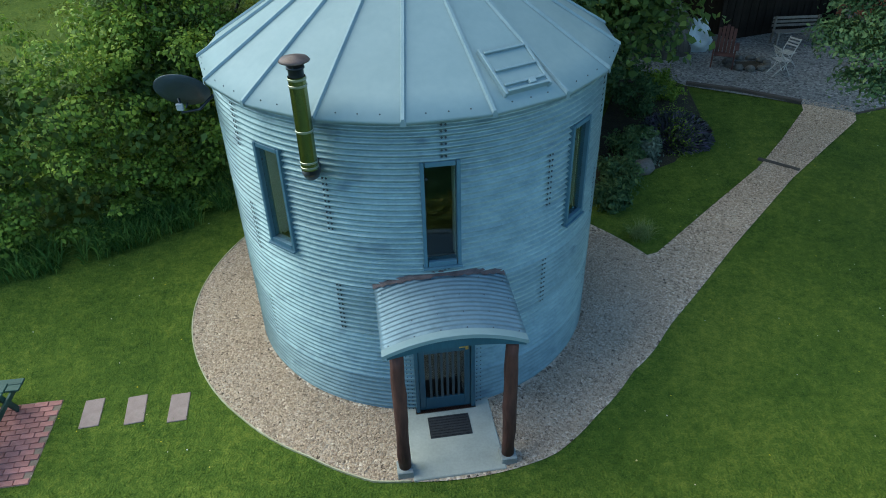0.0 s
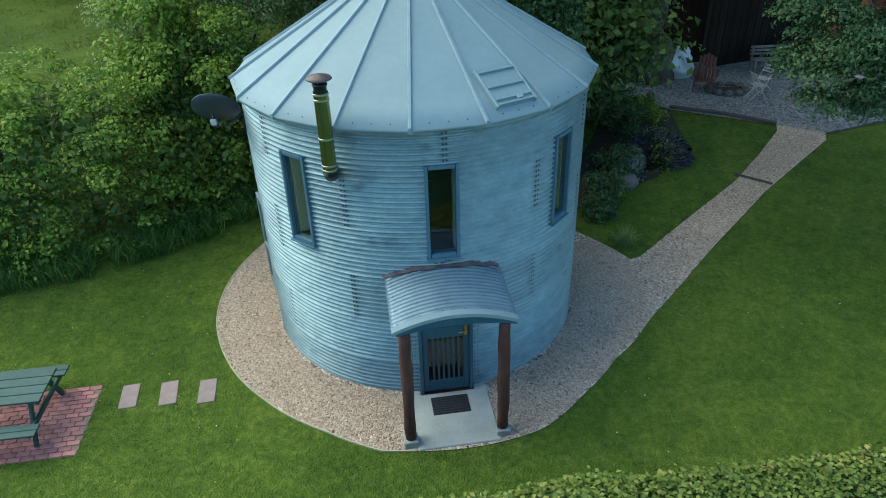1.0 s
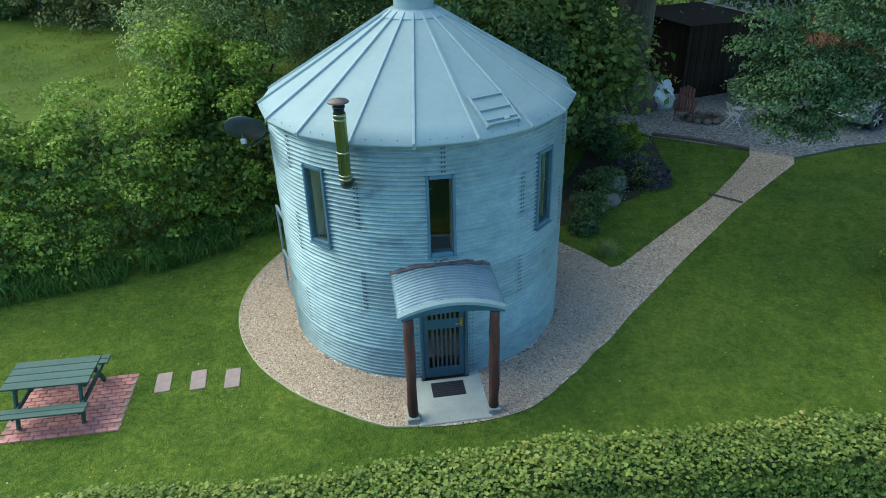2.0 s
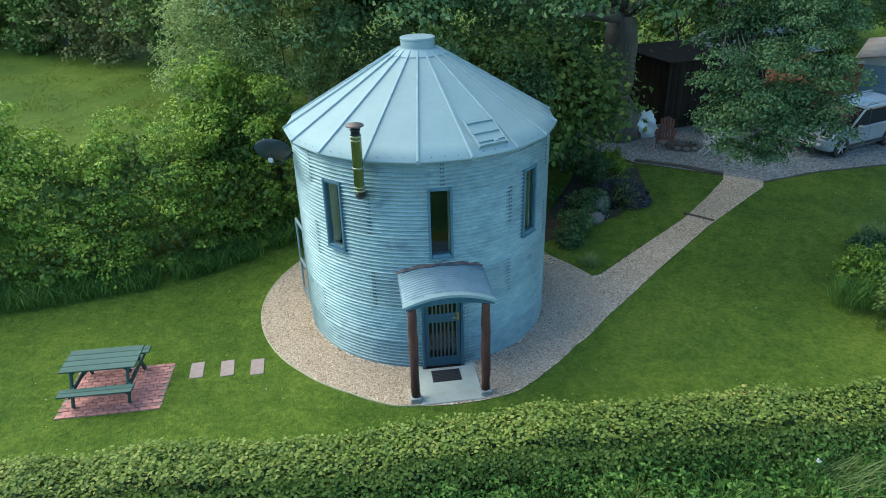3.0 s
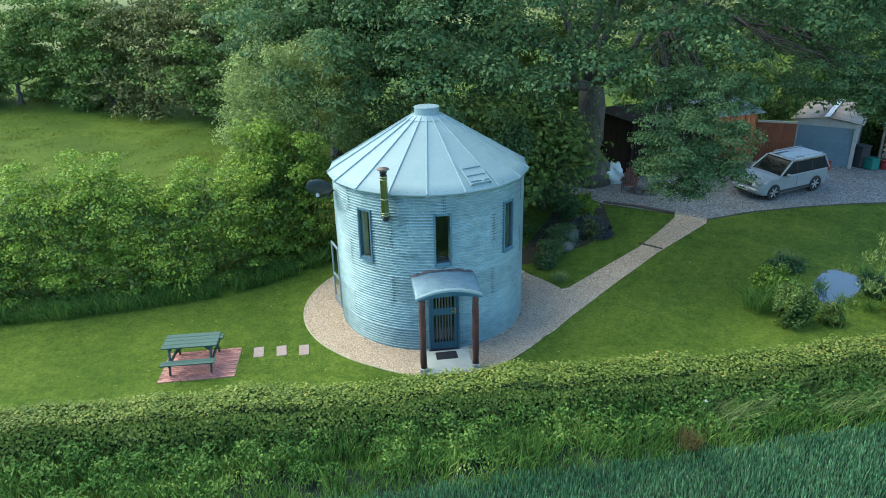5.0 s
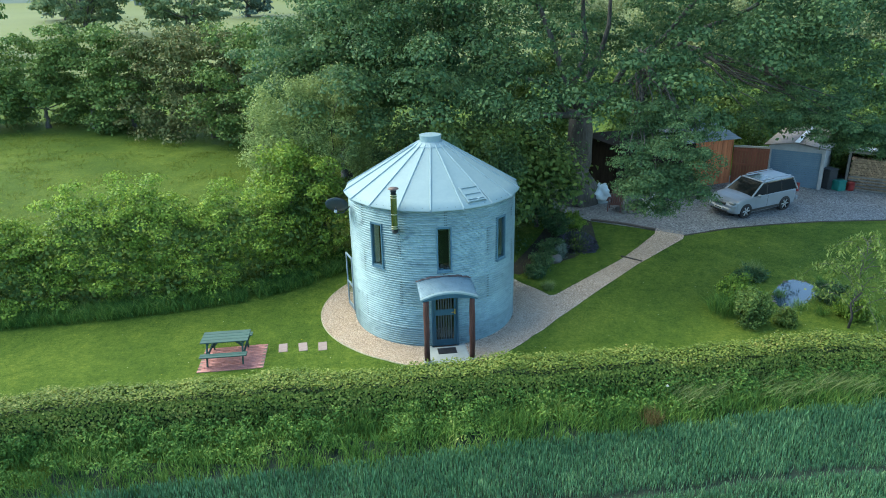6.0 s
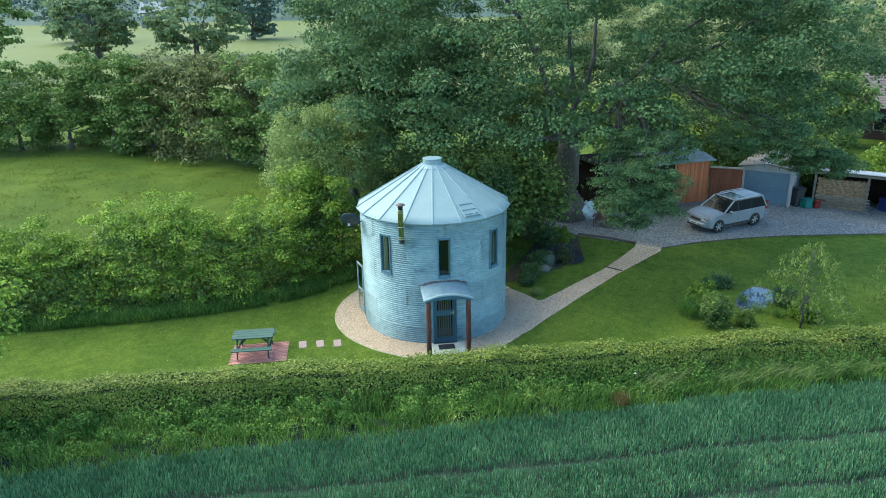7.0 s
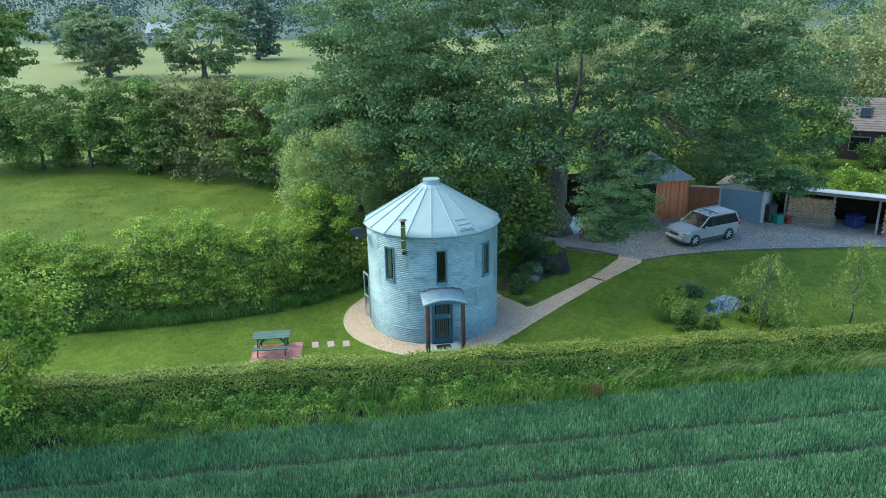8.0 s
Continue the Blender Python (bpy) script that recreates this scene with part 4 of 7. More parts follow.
def blob_clumps(cx, cy, cz, rx, ry, rz, k, r0, r1, low=-0.6, seed=1):
    """Clump centres spread through the outer part of an uneven ellipsoid."""
    g = np.random.default_rng(seed)
    d = unit(g.normal(size=(k * 3, 3)))
    d = d[d[:, 2] > low][:k]
    s = g.uniform(0.55, 1.0, (len(d), 1)) * (1 + 0.16 * np.sin(d[:, :1] * 5 + seed) * np.cos(d[:, 1:2] * 4 + 2 * seed))
    c = np.array([[cx, cy, cz]]) + d * s * np.array([[rx, ry, rz]])
    return c, g.uniform(r0, r1, len(c))


# the great oak behind the bin: a broad dome with a lobed outline
def dome_clumps(cx, cy, cz, rx, ry, rz, k, r0, r1, low, seed):
    """Clump centres in the outer shell of a full-shouldered dome, gathered into lobes."""
    g = np.random.default_rng(seed)
    d = unit(g.normal(size=(k * 3, 3)))
    d = d[d[:, 2] > low][:k]
    lobe = np.array([1 + 0.20 * noise.noise(Vector(q) * 2.3 + Vector((seed, 0, 0))) + 0.10 * noise.noise(Vector(q) * 5.1) for q in d])
    s = (g.uniform(0.35, 1.0, len(d)) ** 0.45 * lobe / (np.abs(d) ** 2.8).sum(1) ** (1 / 2.8))[:, None]
    return np.array([[cx, cy, cz]]) + d * s * np.array([[rx, ry, rz]]), g.uniform(r0, r1, len(d))


c1, r1 = dome_clumps(6.6, 12.0, 8.8, 14.8, 9.8, 7.7, 600, 0.65, 1.35, -0.45, 3)
ci, ri = dome_clumps(6.4, 10.6, 9.2, 11.5, 8.0, 6.6, 250, 0.6, 1.15, -0.5, 4)
c1, r1 = np.concatenate([c1, ci]), np.concatenate([r1, ri])
c1[:, 2] = np.maximum(c1[:, 2], slopes(c1[:, 1]) + 3.6)
build_tree("oak_tree", 6.95, 12.6, 0.84, 4.6, c1, r1, 245, 0.108, 0.22, M["oak"], "huge spreading dark green oak with a grey trunk", limbs=8, seed=5, spread=0.42, aspect=0.6, pads=True)
# low boughs that hang forward over the lawn and the yard: centre, reach, clumps
g2 = np.random.default_rng(12)
for (bx, by, bz), (hx, hy, hz), k, root in [((8.4, 1.1, 4.8), (1.75, 0.8, 1.5), 84, (8.6, 7.5, 8.2)), ((8.7, 2.6, 6.3), (1.6, 1.2, 0.9), 46, (8.6, 8.0, 8.6)), ((14.6, 4.4, 6.3), (2.6, 1.2, 0.9), 60, (11.0, 9.0, 8.6)), ((17.0, 4.8, 5.2), (1.7, 0.9, 0.6), 40, (13.5, 9.0, 8.2))]:
    bough = base("oak_bough")
    tagged(bough, "low leafy oak bough hanging over the lawn", "branch", "low oak boughs")
    d = ball_points(k, 0.4)
    cc = np.array([[bx, by, bz]]) + d * np.array([[hx, hy, hz]]) + g2.normal(0, 0.12, (k, 3))
    q, nn = pad_points(cc, g2.uniform(0.28, 0.56, k), 300)
    leaves("spray", q, nn, 0.055, 0.115, M["oak"], bough, 0.55, 0.45, droop=0.2)
    for i in range(0, k, 7):
        put("branch", *tube(limb_path(root, tuple(cc[i]), 0.15, 700 + i, 6), [0.07, 0.055, 0.042, 0.032, 0.024, 0.017, 0.01], 6), M["bark"], bough, True)
# pale willow and companions behind the bin
c, r = dome_clumps(-5.6, 7.4, 4.2, 2.9, 2.3, 3.4, 230, 0.36, 0.7, -0.9, 6)
build_tree("willow_tree", -5.6, 7.4, 0.16, 2.0, c, r, 270, 0.08, 0.17, M["willow"], "pale grey-green bushy willow behind the bin", limbs=9, seed=8, aspect=0.36)
for i, (x, y, zz, rx, ry, rz, k, lab) in enumerate([(-6.0, 16.4, 7.2, 4.6, 4, 5.5, 110, "tall mid-green ash tree in the boundary"), (-1.0, 15.3, 8.0, 5, 4, 5.5, 110, "tall dark green tree behind the bin"), (1.3, 7.6, 2.9, 4.0, 1.6, 2.6, 80, "dense dark shrubs shading the back of the bin")]):
    c, r = blob_clumps(x, y, zz, rx, ry, rz, k, 0.8, 1.4, -0.8, 20 + i)
    build_tree("shrub_clump" if i == 2 else "tree", x, y, 0.12 if i == 2 else 0.3, 1.2 if i == 2 else 3.5, c, r, 200, 0.15, 0.32, M["hedgerow"] if i == 2 else M["oak"], lab, limbs=10, seed=30 + i, cat="shrub" if i == 2 else "tree")

# second row of trees over the meadow
for i, (x, y, h) in enumerate([(-42.11, 31.84, 7.8), (-37.45, 31.73, 7.6), (-33.15, 32.00, 8.0), (-29.04, 31.61, 8.4), (-25.41, 30.73, 8.2), (-21.73, 29.65, 8.6), (-18.01, 27.98, 8.4), (-14.24, 25.79, 8.6), (-9.93, 23.64, 8.4)]):
    c, r = dome_clumps(x, y, slope(y) + h * 0.40, 3.5, 2.7, h * 0.52, 84, 0.65, 1.3, -0.8, 50 + i)
    build_tree("hedgerow_tree", x, y, 0.2, 1.5, c, r, 135, 0.15, 0.33, M["browntree"] if i in (5, 6) else M["hedgerow"], "brownish flowering-over hawthorn in the hedgerow" if i in (5, 6) else "dense dark green hedgerow tree across the meadow", limbs=5, seed=60 + i, pads=True)
# distance haze is mixed into these leaf colours
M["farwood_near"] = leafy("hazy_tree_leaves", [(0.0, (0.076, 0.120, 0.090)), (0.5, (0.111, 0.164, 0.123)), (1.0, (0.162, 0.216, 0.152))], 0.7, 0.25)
# big trees in the far pasture
for i, (x, y, h, rx) in enumerate([(-71.67, 111.71, 14.6, 8.2), (-51.10, 109.39, 15.2, 9.4), (-72.87, 77.88, 19, 7.6), (-53.66, 154.56, 17.5, 6.5), (-99.71, 155.15, 16, 9)]):
    c, r = blob_clumps(x, y, slope(y) + h * 0.47, rx, rx, h * 0.46, 100, 1.0, 2.0, -0.95, 80 + i)
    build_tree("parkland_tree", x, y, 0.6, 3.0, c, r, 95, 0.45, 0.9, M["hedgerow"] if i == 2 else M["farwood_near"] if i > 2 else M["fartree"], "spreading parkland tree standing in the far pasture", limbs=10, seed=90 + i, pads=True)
# tree at the end of the field hedge
c, r = blob_clumps(-13.77, -10.22, 3.78, 2.5, 2.0, 2.8, 64, 0.5, 0.9, -0.95, 101)
build_tree("hedge_tree", -14.09, -10.28, 0.13, 1.4, c, r, 330, 0.09, 0.19, M["shrub"], "leafy young tree growing out of the field hedge", limbs=8, seed=102)
# leaf colour lightened to put haze over these trees
M["paletree"] = leafy("pale_tree_leaves", [(0.0, (0.130, 0.172, 0.072)), (0.5, (0.247, 0.287, 0.130)), (1.0, (0.416, 0.414, 0.221))], 0.6)
# trees to the right behind the house
for i, (x, y, h, rx) in enumerate([(38.55, 63.11, 13, 7), (50.61, 60.91, 14, 7.5), (62.57, 62.81, 14, 8), (28.22, 76.58, 13, 7), (35.84, 47.17, 8, 4), (17.80, 94.15, 13, 8), (43.93, 89.71, 14, 8), (72.05, 85.25, 15, 9), (31.25, 56.74, 10, 5.5), (44.86, 54.04, 11, 6), (27.54, 63.26, 12, 6.5), (23.33, 114.59, 15, 10), (43.20, 120.49, 16, 10), (63.29, 117.16, 16, 10)]):
    c, r = blob_clumps(x, y, slope(y) + h * 0.46, rx, rx, h * 0.47, 70, 1.1, 2.1, -1.0, 120 + i)
    build_tree("tree", x, y, 0.35, 3.0, c, r, 150, 0.22, 0.45, M["paletree"], "pale green tree behind the brown house", limbs=6, seed=130 + i)


def far_woods():
    """Wooded hillside behind the pastures."""
    n = 850
    x = rng.uniform(-360, 330, n)
    y = 226 + rng.uniform(0, 1, n) ** 1.2 * 200
    cz = slopes(y) + 0.10 * (y - 215) + 3.5
    cl = np.stack([x, y, cz], 1)
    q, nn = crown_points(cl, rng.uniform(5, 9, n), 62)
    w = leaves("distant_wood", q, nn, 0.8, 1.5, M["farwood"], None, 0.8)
    tagged(w, "distant wooded hillside tinted blue-green for haze", "woodland", kind="stuff")


# haze over the far wood, painted in as flat blue-green leaf tones
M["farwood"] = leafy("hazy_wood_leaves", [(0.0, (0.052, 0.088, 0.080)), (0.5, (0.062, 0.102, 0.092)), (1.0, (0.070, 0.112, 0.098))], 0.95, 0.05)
far_woods()


# ---- grasses ----
def wheat_field():
    """Plants of a few blades each, thinned along the wheel tracks."""
    k = 190000
    x = rng.uniform(-16, 19, k)
    d = rng.uniform(0, 1, k) ** 1.1 * 12.5
    d = np.round(d / 0.125) * 0.125 + rng.normal(0, 0.02, k)
    off = 0.05 * np.sin(x * 0.9) + 0.04 * np.sin(x * 2.7)
    track = np.minimum(np.abs(d - 2.15 - 0.03 * x + off), np.abs(d - 4.10 - 0.03 * x + off))
    keep = (track > 0.14 + rng.normal(0, 0.05, k)) & (d > 0)
    x, d, track = x[keep], d[keep], track[keep]
    y = edge_y(x) - d
    k = len(x)
    tall = (0.31 + 0.03 * np.sin(x * 0.8 + d) + 0.03 * np.sin(x * 3.1 - d * 2) + rng.normal(0, 0.04, k)) * np.clip(0.74 + track * 0.5, 0.74, 1.0)
    m = 2
    rx = (x[:, None] + rng.normal(0, 0.03, (k, m))).ravel()
    ry = (y[:, None] + rng.normal(0, 0.025, (k, m))).ravel()
    n = k * m
    h = (tall[:, None] * rng.uniform(0.78, 1.06, (k, m))).ravel()[:, None]
    a = rng.uniform(0, 2 * np.pi, n)
    lean = rng.uniform(0.0, 0.28, (n, 1))
    out = np.stack([np.cos(a), np.sin(a), np.zeros(n)], 1) * lean * h
    a2 = rng.uniform(0, 2 * np.pi, n)
    side = np.stack([np.cos(a2), np.sin(a2), np.zeros(n)], 1) * rng.uniform(0.005, 0.011, (n, 1))
    up = np.array([[0, 0, 1.0]]) * h
    root = np.stack([rx, ry, np.full(n, -0.02)], 1)
    tip = root + out + up
    co = np.stack([root, tip + side, tip - side - up * 0.18], 1)
    ob = quads("wheat_crop", co, 3, [(0, 1, 2)], M["wheat"])
    tagged(ob, "blue-green standing wheat in drilled rows", "crop", kind="stuff")


wheat_field()


def wheat_beyond():
    """The rest of the field behind the first strips, in coarser tufts."""
    n = 90000
    x, d = rng.uniform(-40, 44, n), rng.uniform(0.0, 42, n)
    ok = (d > 12.4) | (x < -15.9) | (x > 18.9)
    x, d = x[ok], np.round(d[ok] / 0.27) * 0.27
    root = np.stack([x, edge_y(x) - d, np.full(len(x), -0.02)], 1)
    ob = blades("wheat_crop", root, (0.26, 0.36), (0.03, 0.06), (0.1, 0.4), M["wheat"], None, (0, 0), True)
    tagged(ob, "blue-green standing wheat farther out in the field", "crop", kind="stuff")


wheat_beyond()


def verge():
    """Tussocks, nettle beds and a paler grass margin next to the wheat."""
    k, m = 1500, 30
    cx = rng.uniform(-24, 28, k)
    lo, hi = edge_y(cx) - 0.1, hedge_y(cx) - 0.45
    f = rng.uniform(0, 1, k)
    cy = lo + (hi - lo) * f
    x = (cx[:, None] + rng.normal(0, 0.16, (k, m))).ravel()
    y = (cy[:, None] + rng.normal(0, 0.12, (k, m))).ravel()
    tall = np.repeat(0.35 + 0.5 * f * rng.uniform(0.5, 1.2, k), m)
    root = np.stack([x, y, np.full(k * m, -0.02)], 1)
    for part_i, (a, c) in enumerate(((0.0, 0.5), (0.5, 0.72), (0.72, 9.0))):
        sel = (tall >= a) & (tall < c)
        hgt = ((0.22, 0.48), (0.4, 0.68), (0.6, 0.95))[part_i]
        ob = blades("verge_grass", root[sel], hgt, (0.010, 0.026), (0.15, 0.6), M["verge"], None, (0.03, -0.02))
        tagged(ob, ("low grass margin beside the wheat", "rank uncut grass tussocks along the hedge foot", "tall rank grass against the hedge")[part_i], "grass", kind="stuff")
    # nettle beds
    k, m = 700, 70
    cx = rng.uniform(-24, 28, k)
    lo, hi = edge_y(cx) + 0.5, hedge_y(cx) - 0.5
    f = rng.uniform(0, 1, k) ** 0.7
    cy = lo + (hi - lo) * f
    top = (0.4 + 0.55 * f) * rng.uniform(0.6, 1.15, k)
    x = (cx[:, None] + rng.normal(0, 0.17, (k, m))).ravel()
    y = (cy[:, None] + rng.normal(0, 0.14, (k, m))).ravel()
    r2 = ((x - np.repeat(cx, m)) / 0.4) ** 2 + ((y - np.repeat(cy, m)) / 0.35) ** 2
    z = np.repeat(top, m) * np.clip(1 - 0.6 * r2, 0.15, 1) * rng.uniform(0.3, 1, k * m) ** 0.4
    q = np.stack([x, y, z], 1)
    ob = leaves("nettles", q, np.tile([[0, -0.35, 0.8]], (k * m, 1)), 0.05, 0.12, M["verge"], None, 0.5, 0.6)
    tagged(ob, "dark green nettles and weeds along the hedge foot", "weeds", kind="stuff")
    # tufts of pale seed heads
    k = 36
    cx = rng.uniform(6.5, 21, k)
    cy = hedge_y(cx) - rng.uniform(0.55, 1.1, k)
    m = 60
    x = (cx[:, None] + rng.normal(0, 0.25, (k, m))).ravel()
    y = (cy[:, None] + rng.normal(0, 0.18, (k, m))).ravel()
    ob = blades("seeding_grass", np.stack([x, y, np.zeros(k * m)], 1), (0.55, 0.95), (0.006, 0.014), (0.1, 0.45), M["seedgrass"], None, (0.6, -0.1))
    tagged(ob, "pale seeding grass bent by the wind", "grass", kind="stuff")


verge()


def on_lawn(x, y):
    r = np.hypot(x, y)
    a = np.degrees(np.arctan2(x, -y))
    ring = np.interp(a, [q[0] for q in RING], [q[1] for q in RING])
    ok = (r > ring + 0.02) & (y > hedge_y(x) + 0.4)
    # path
    lx = np.interp(y, [p[1] for p in PATH_L[1:]], [p[0] for p in PATH_L[1:]])
    rx = np.interp(y, [p[1] for p in PATH_R], [p[0] for p in PATH_R])
    ok &= ~((x > lx - 0.02) & (x < rx + 0.02) & (y > 0.9) & (y < 8)) & ~((x > 2.5) & (x < rx) & (y > -1.9) & (y <= 0.9) & (r < 5.2))
    fy = np.interp(x, [p[0] for p in FRONT], [p[1] for p in FRONT])
    ok &= y < fy - 0.03
    return ok


def in_quad(x, y, cx, cy, deg, hx, hy):
    c, s = math.cos(radians(deg)), math.sin(radians(deg))
    u, v = (x - cx) * c + (y - cy) * s, -(x - cx) * s + (y - cy) * c
    return (np.abs(u) < hx) & (np.abs(v) < hy)


PATIO = (-6.33, -3.65, 10.0, 1.02, 0.80)
STEPS = [(-3.59, -2.83), (-4.24, -2.88), (-4.89, -2.96)]
POND = (13.37, 0.63)


def lawn_grass():
    n = 480000
    x, y = rng.uniform(-17, 22, n), rng.uniform(-9, 9, n)
    near = np.exp(-((x - 0) ** 2 + (y + 3) ** 2) / 160.0)
    ok = on_lawn(x, y) & (rng.uniform(0, 1, n) < 0.25 + 0.75 * near)
    ok &= ~in_quad(x, y, PATIO[0], PATIO[1], PATIO[2], PATIO[3] - 0.03, PATIO[4] - 0.03)
    for sx, sy in STEPS:
        ok &= ~in_quad(x, y, sx, sy, 14, 0.125, 0.265)
    ok &= ((x - POND[0]) / 1.5) ** 2 + ((y - POND[1]) / 1.7) ** 2 > 1
    ok &= ~((x < -4) & (y > np.interp(x, [p[0] for p in SIDE_LINE], [p[1] for p in SIDE_LINE]) - 1.0))
    x, y = x[ok], y[ok]
    ob = blades("lawn_grass", np.stack([x, y, slopes(y) - 0.004], 1), (0.022, 0.06), (0.006, 0.014), (0.3, 1.0), M["grass"], plain=True)
    tagged(ob, "short mown lawn grass", "grass", kind="stuff")


lawn_grass()


def loose_gravel():
    n = 52000
    a = rng.uniform(-125, 120, n)
    r = 2.93 + rng.uniform(0, 1, n) * 1.5
    x, y = r * np.sin(np.radians(a)), -r * np.cos(np.radians(a))
    ring = np.interp(a, [q[0] for q in RING], [q[1] for q in RING])
    ok = (r < ring - 0.03) & ~((np.abs(a - 10.3) < 10.5) & (r < 4.15))
    m = 14000
    t, w = rng.uniform(0, 1, m), rng.uniform(0.03, 0.97, m)
    pl, pr = np.array(even(PATH_L, 60)), np.array(even(PATH_R, 60))
    i = t * 58.9
    k = i.astype(int)
    f = (i % 1)[:, None]
    p = (pl[k] * (1 - f) + pl[k + 1] * f) * (1 - w[:, None]) + (pr[k] * (1 - f) + pr[k + 1] * f) * w[:, None]
    x, y = np.concatenate([x[ok], p[:, 0]]), np.concatenate([y[ok], p[:, 1]])
    n = len(x)
    c = np.stack([x, y, slopes(y) + 0.024], 1)
    s = rng.uniform(0.010, 0.026, (n, 1))
    th = rng.uniform(0, 2 * np.pi, n)
    e1 = np.stack([np.cos(th), np.sin(th), rng.uniform(-0.3, 0.3, n)], 1) * s
    e2 = np.stack([-np.sin(th), np.cos(th), rng.uniform(-0.3, 0.3, n)], 1) * s * rng.uniform(0.5, 0.9, (n, 1))
    up = np.array([[0, 0, 1.0]]) * s * 0.7
    co = np.stack([c - e1, c + e1 * 0.7 - e2, c + e1 * 0.6 + e2, c + up + e1 * 0.2], 1)
    ob = quads("loose_stones", co, 4, [(0, 1, 3), (1, 2, 3), (2, 0, 3)], M["stones"])
    tagged(ob, "loose pinkish gravel stones", "gravel", kind="stuff")


loose_gravel()


# ---- garden things on the lawn ----
def sit(x, y, yaw, lift=0.0):
    """Pose of a thing standing square on the sloping land."""
    e = 0.05
    g = (slope(y + e) - slope(y - e)) / (2 * e)
    n = Vector((0, -g, 1)).normalized()
    t = Vector((0, 0, 1)).rotation_difference(n).to_matrix().to_4x4()
    return Matrix.Translation((x, y, slope(y) + lift)) @ t @ pose(0, 0, 0, 0, 0, yaw)


def stand(x, y, yaw, lift=0.0):
    """Upright pose on the land."""
    return Matrix.Translation((x, y, slope(y) + lift)) @ pose(0, 0, 0, 0, 0, yaw)


def build_patio():
    cx, cy, deg, hx, hy = PATIO
    p = base("brick_patio", pose(cx, cy, 0.0, 0, 0, deg))
    tagged(p, "small worn patio of red and pink pavers", "patio", kind="structure")
    part("bed", boxed(-hx, hx, -hy, hy, -0.05, slope(cy) + 0.006, 0), M["sand"], p)
    rg = random.Random(5)
    protos = []
    for k in range(3):
        b = boxed(-0.097, 0.097, -0.047, 0.047, -0.03, 0.0, 0.004)
        for v in b.verts:
            v.co += Vector((rg.uniform(-1, 1), rg.uniform(-1, 1), rg.uniform(-1, 0.5))) * 0.002
        me = bpy.data.meshes.new("brick")
        b.to_mesh(me)
        b.free()
        me.materials.append(M["paver"])
        protos.append(me)
    z = slope(cy) + 0.022
    nx, ny = 10, 15
    for j in range(ny):
        for i in range(nx + 1):
            x = -hx + 0.102 + i * 0.2035 - (0.10 if j % 2 else 0)
            y = -hy + 0.055 + j * 0.1055
            if abs(x) > hx - 0.045:
                continue
            o = new("brick", rg.choice(protos))
            o.parent = p
            o.matrix_basis = pose(x, y, z + rg.uniform(-0.004, 0.005), rg.uniform(-1, 1), rg.uniform(-1, 1), rg.uniform(-1.2, 1.2))


def build_steps():
    proto = None
    for i, (x, y) in enumerate(STEPS):
        m = sit(x, y, 14 + (-1.5, 1, 0)[i], 0.0)
        if proto is None:
            b = boxed(-0.145, 0.145, -0.29, 0.29, -0.03, 0.016, 0.008)
            proto = part("stepping_stone", b, M["slab"])
            proto.matrix_basis = m
            tagged(proto, "pinkish rectangular paving slab set in the lawn", "stepping stone", "stepping stones in the lawn")
        else:
            copy_thing(proto, m)


def build_table():
    t = base("picnic_table", pose(-6.51, -3.60, slope(-3.60) + 0.036, 0, 0, 9.0))
    tagged(t, "dark green stained wooden picnic table with fixed benches", "picnic table")
    L = 0.74
    for k in range(4):
        y = -0.30 + 0.2 * k
        part("top_board", boxed(-L, L, y - 0.094, y + 0.094, 0.70, 0.735), M["table"], t)
    for s in (-1, 1):
        for k in (0, 1):
            y = s * (0.62 + 0.135 * k)
            part("seat_board", boxed(-L + 0.02, L - 0.02, y - 0.063, y + 0.063, 0.40, 0.435), M["table"], t)
        for x in (-0.55, 0.55):
            a = Vector((x, s * 0.26, 0.70))
            b = Vector((x, s * 0.60, 0.0))
            d = (b - a)
            ang = math.degrees(math.atan2(d.y, -d.z))
            part("leg", boxed(-0.022, 0.022, -0.045, 0.045, -d.length, 0.0), M["table"], t).matrix_basis = pose(*a, ang, 0, 0)
    for x in (-0.55, 0.55):
        part("seat_bearer", boxed(x + 0.024, x + 0.066, -0.74, 0.74, 0.31, 0.398), M["table"], t)
        part("top_bearer", boxed(x + 0.024, x + 0.066, -0.36, 0.36, 0.62, 0.698), M["table"], t)
        s = 1 if x < 0 else -1
        a, b = Vector((x + 0.05 * s, 0, 0.36)), Vector((x + 0.42 * s, 0, 0.69))
        d = b - a
        part("brace", boxed(-0.02, 0.02, -0.04, 0.04, 0, d.length), M["table"], t).matrix_basis = Matrix.Translation(a) @ d.to_track_quat("Z", "Y").to_matrix().to_4x4()
    part("parasol_hole_plug", boxed(-0.025, 0.025, -0.025, 0.025, 0.735, 0.739, 0), M["bolt"], t)


build_patio()
build_steps()
build_table()


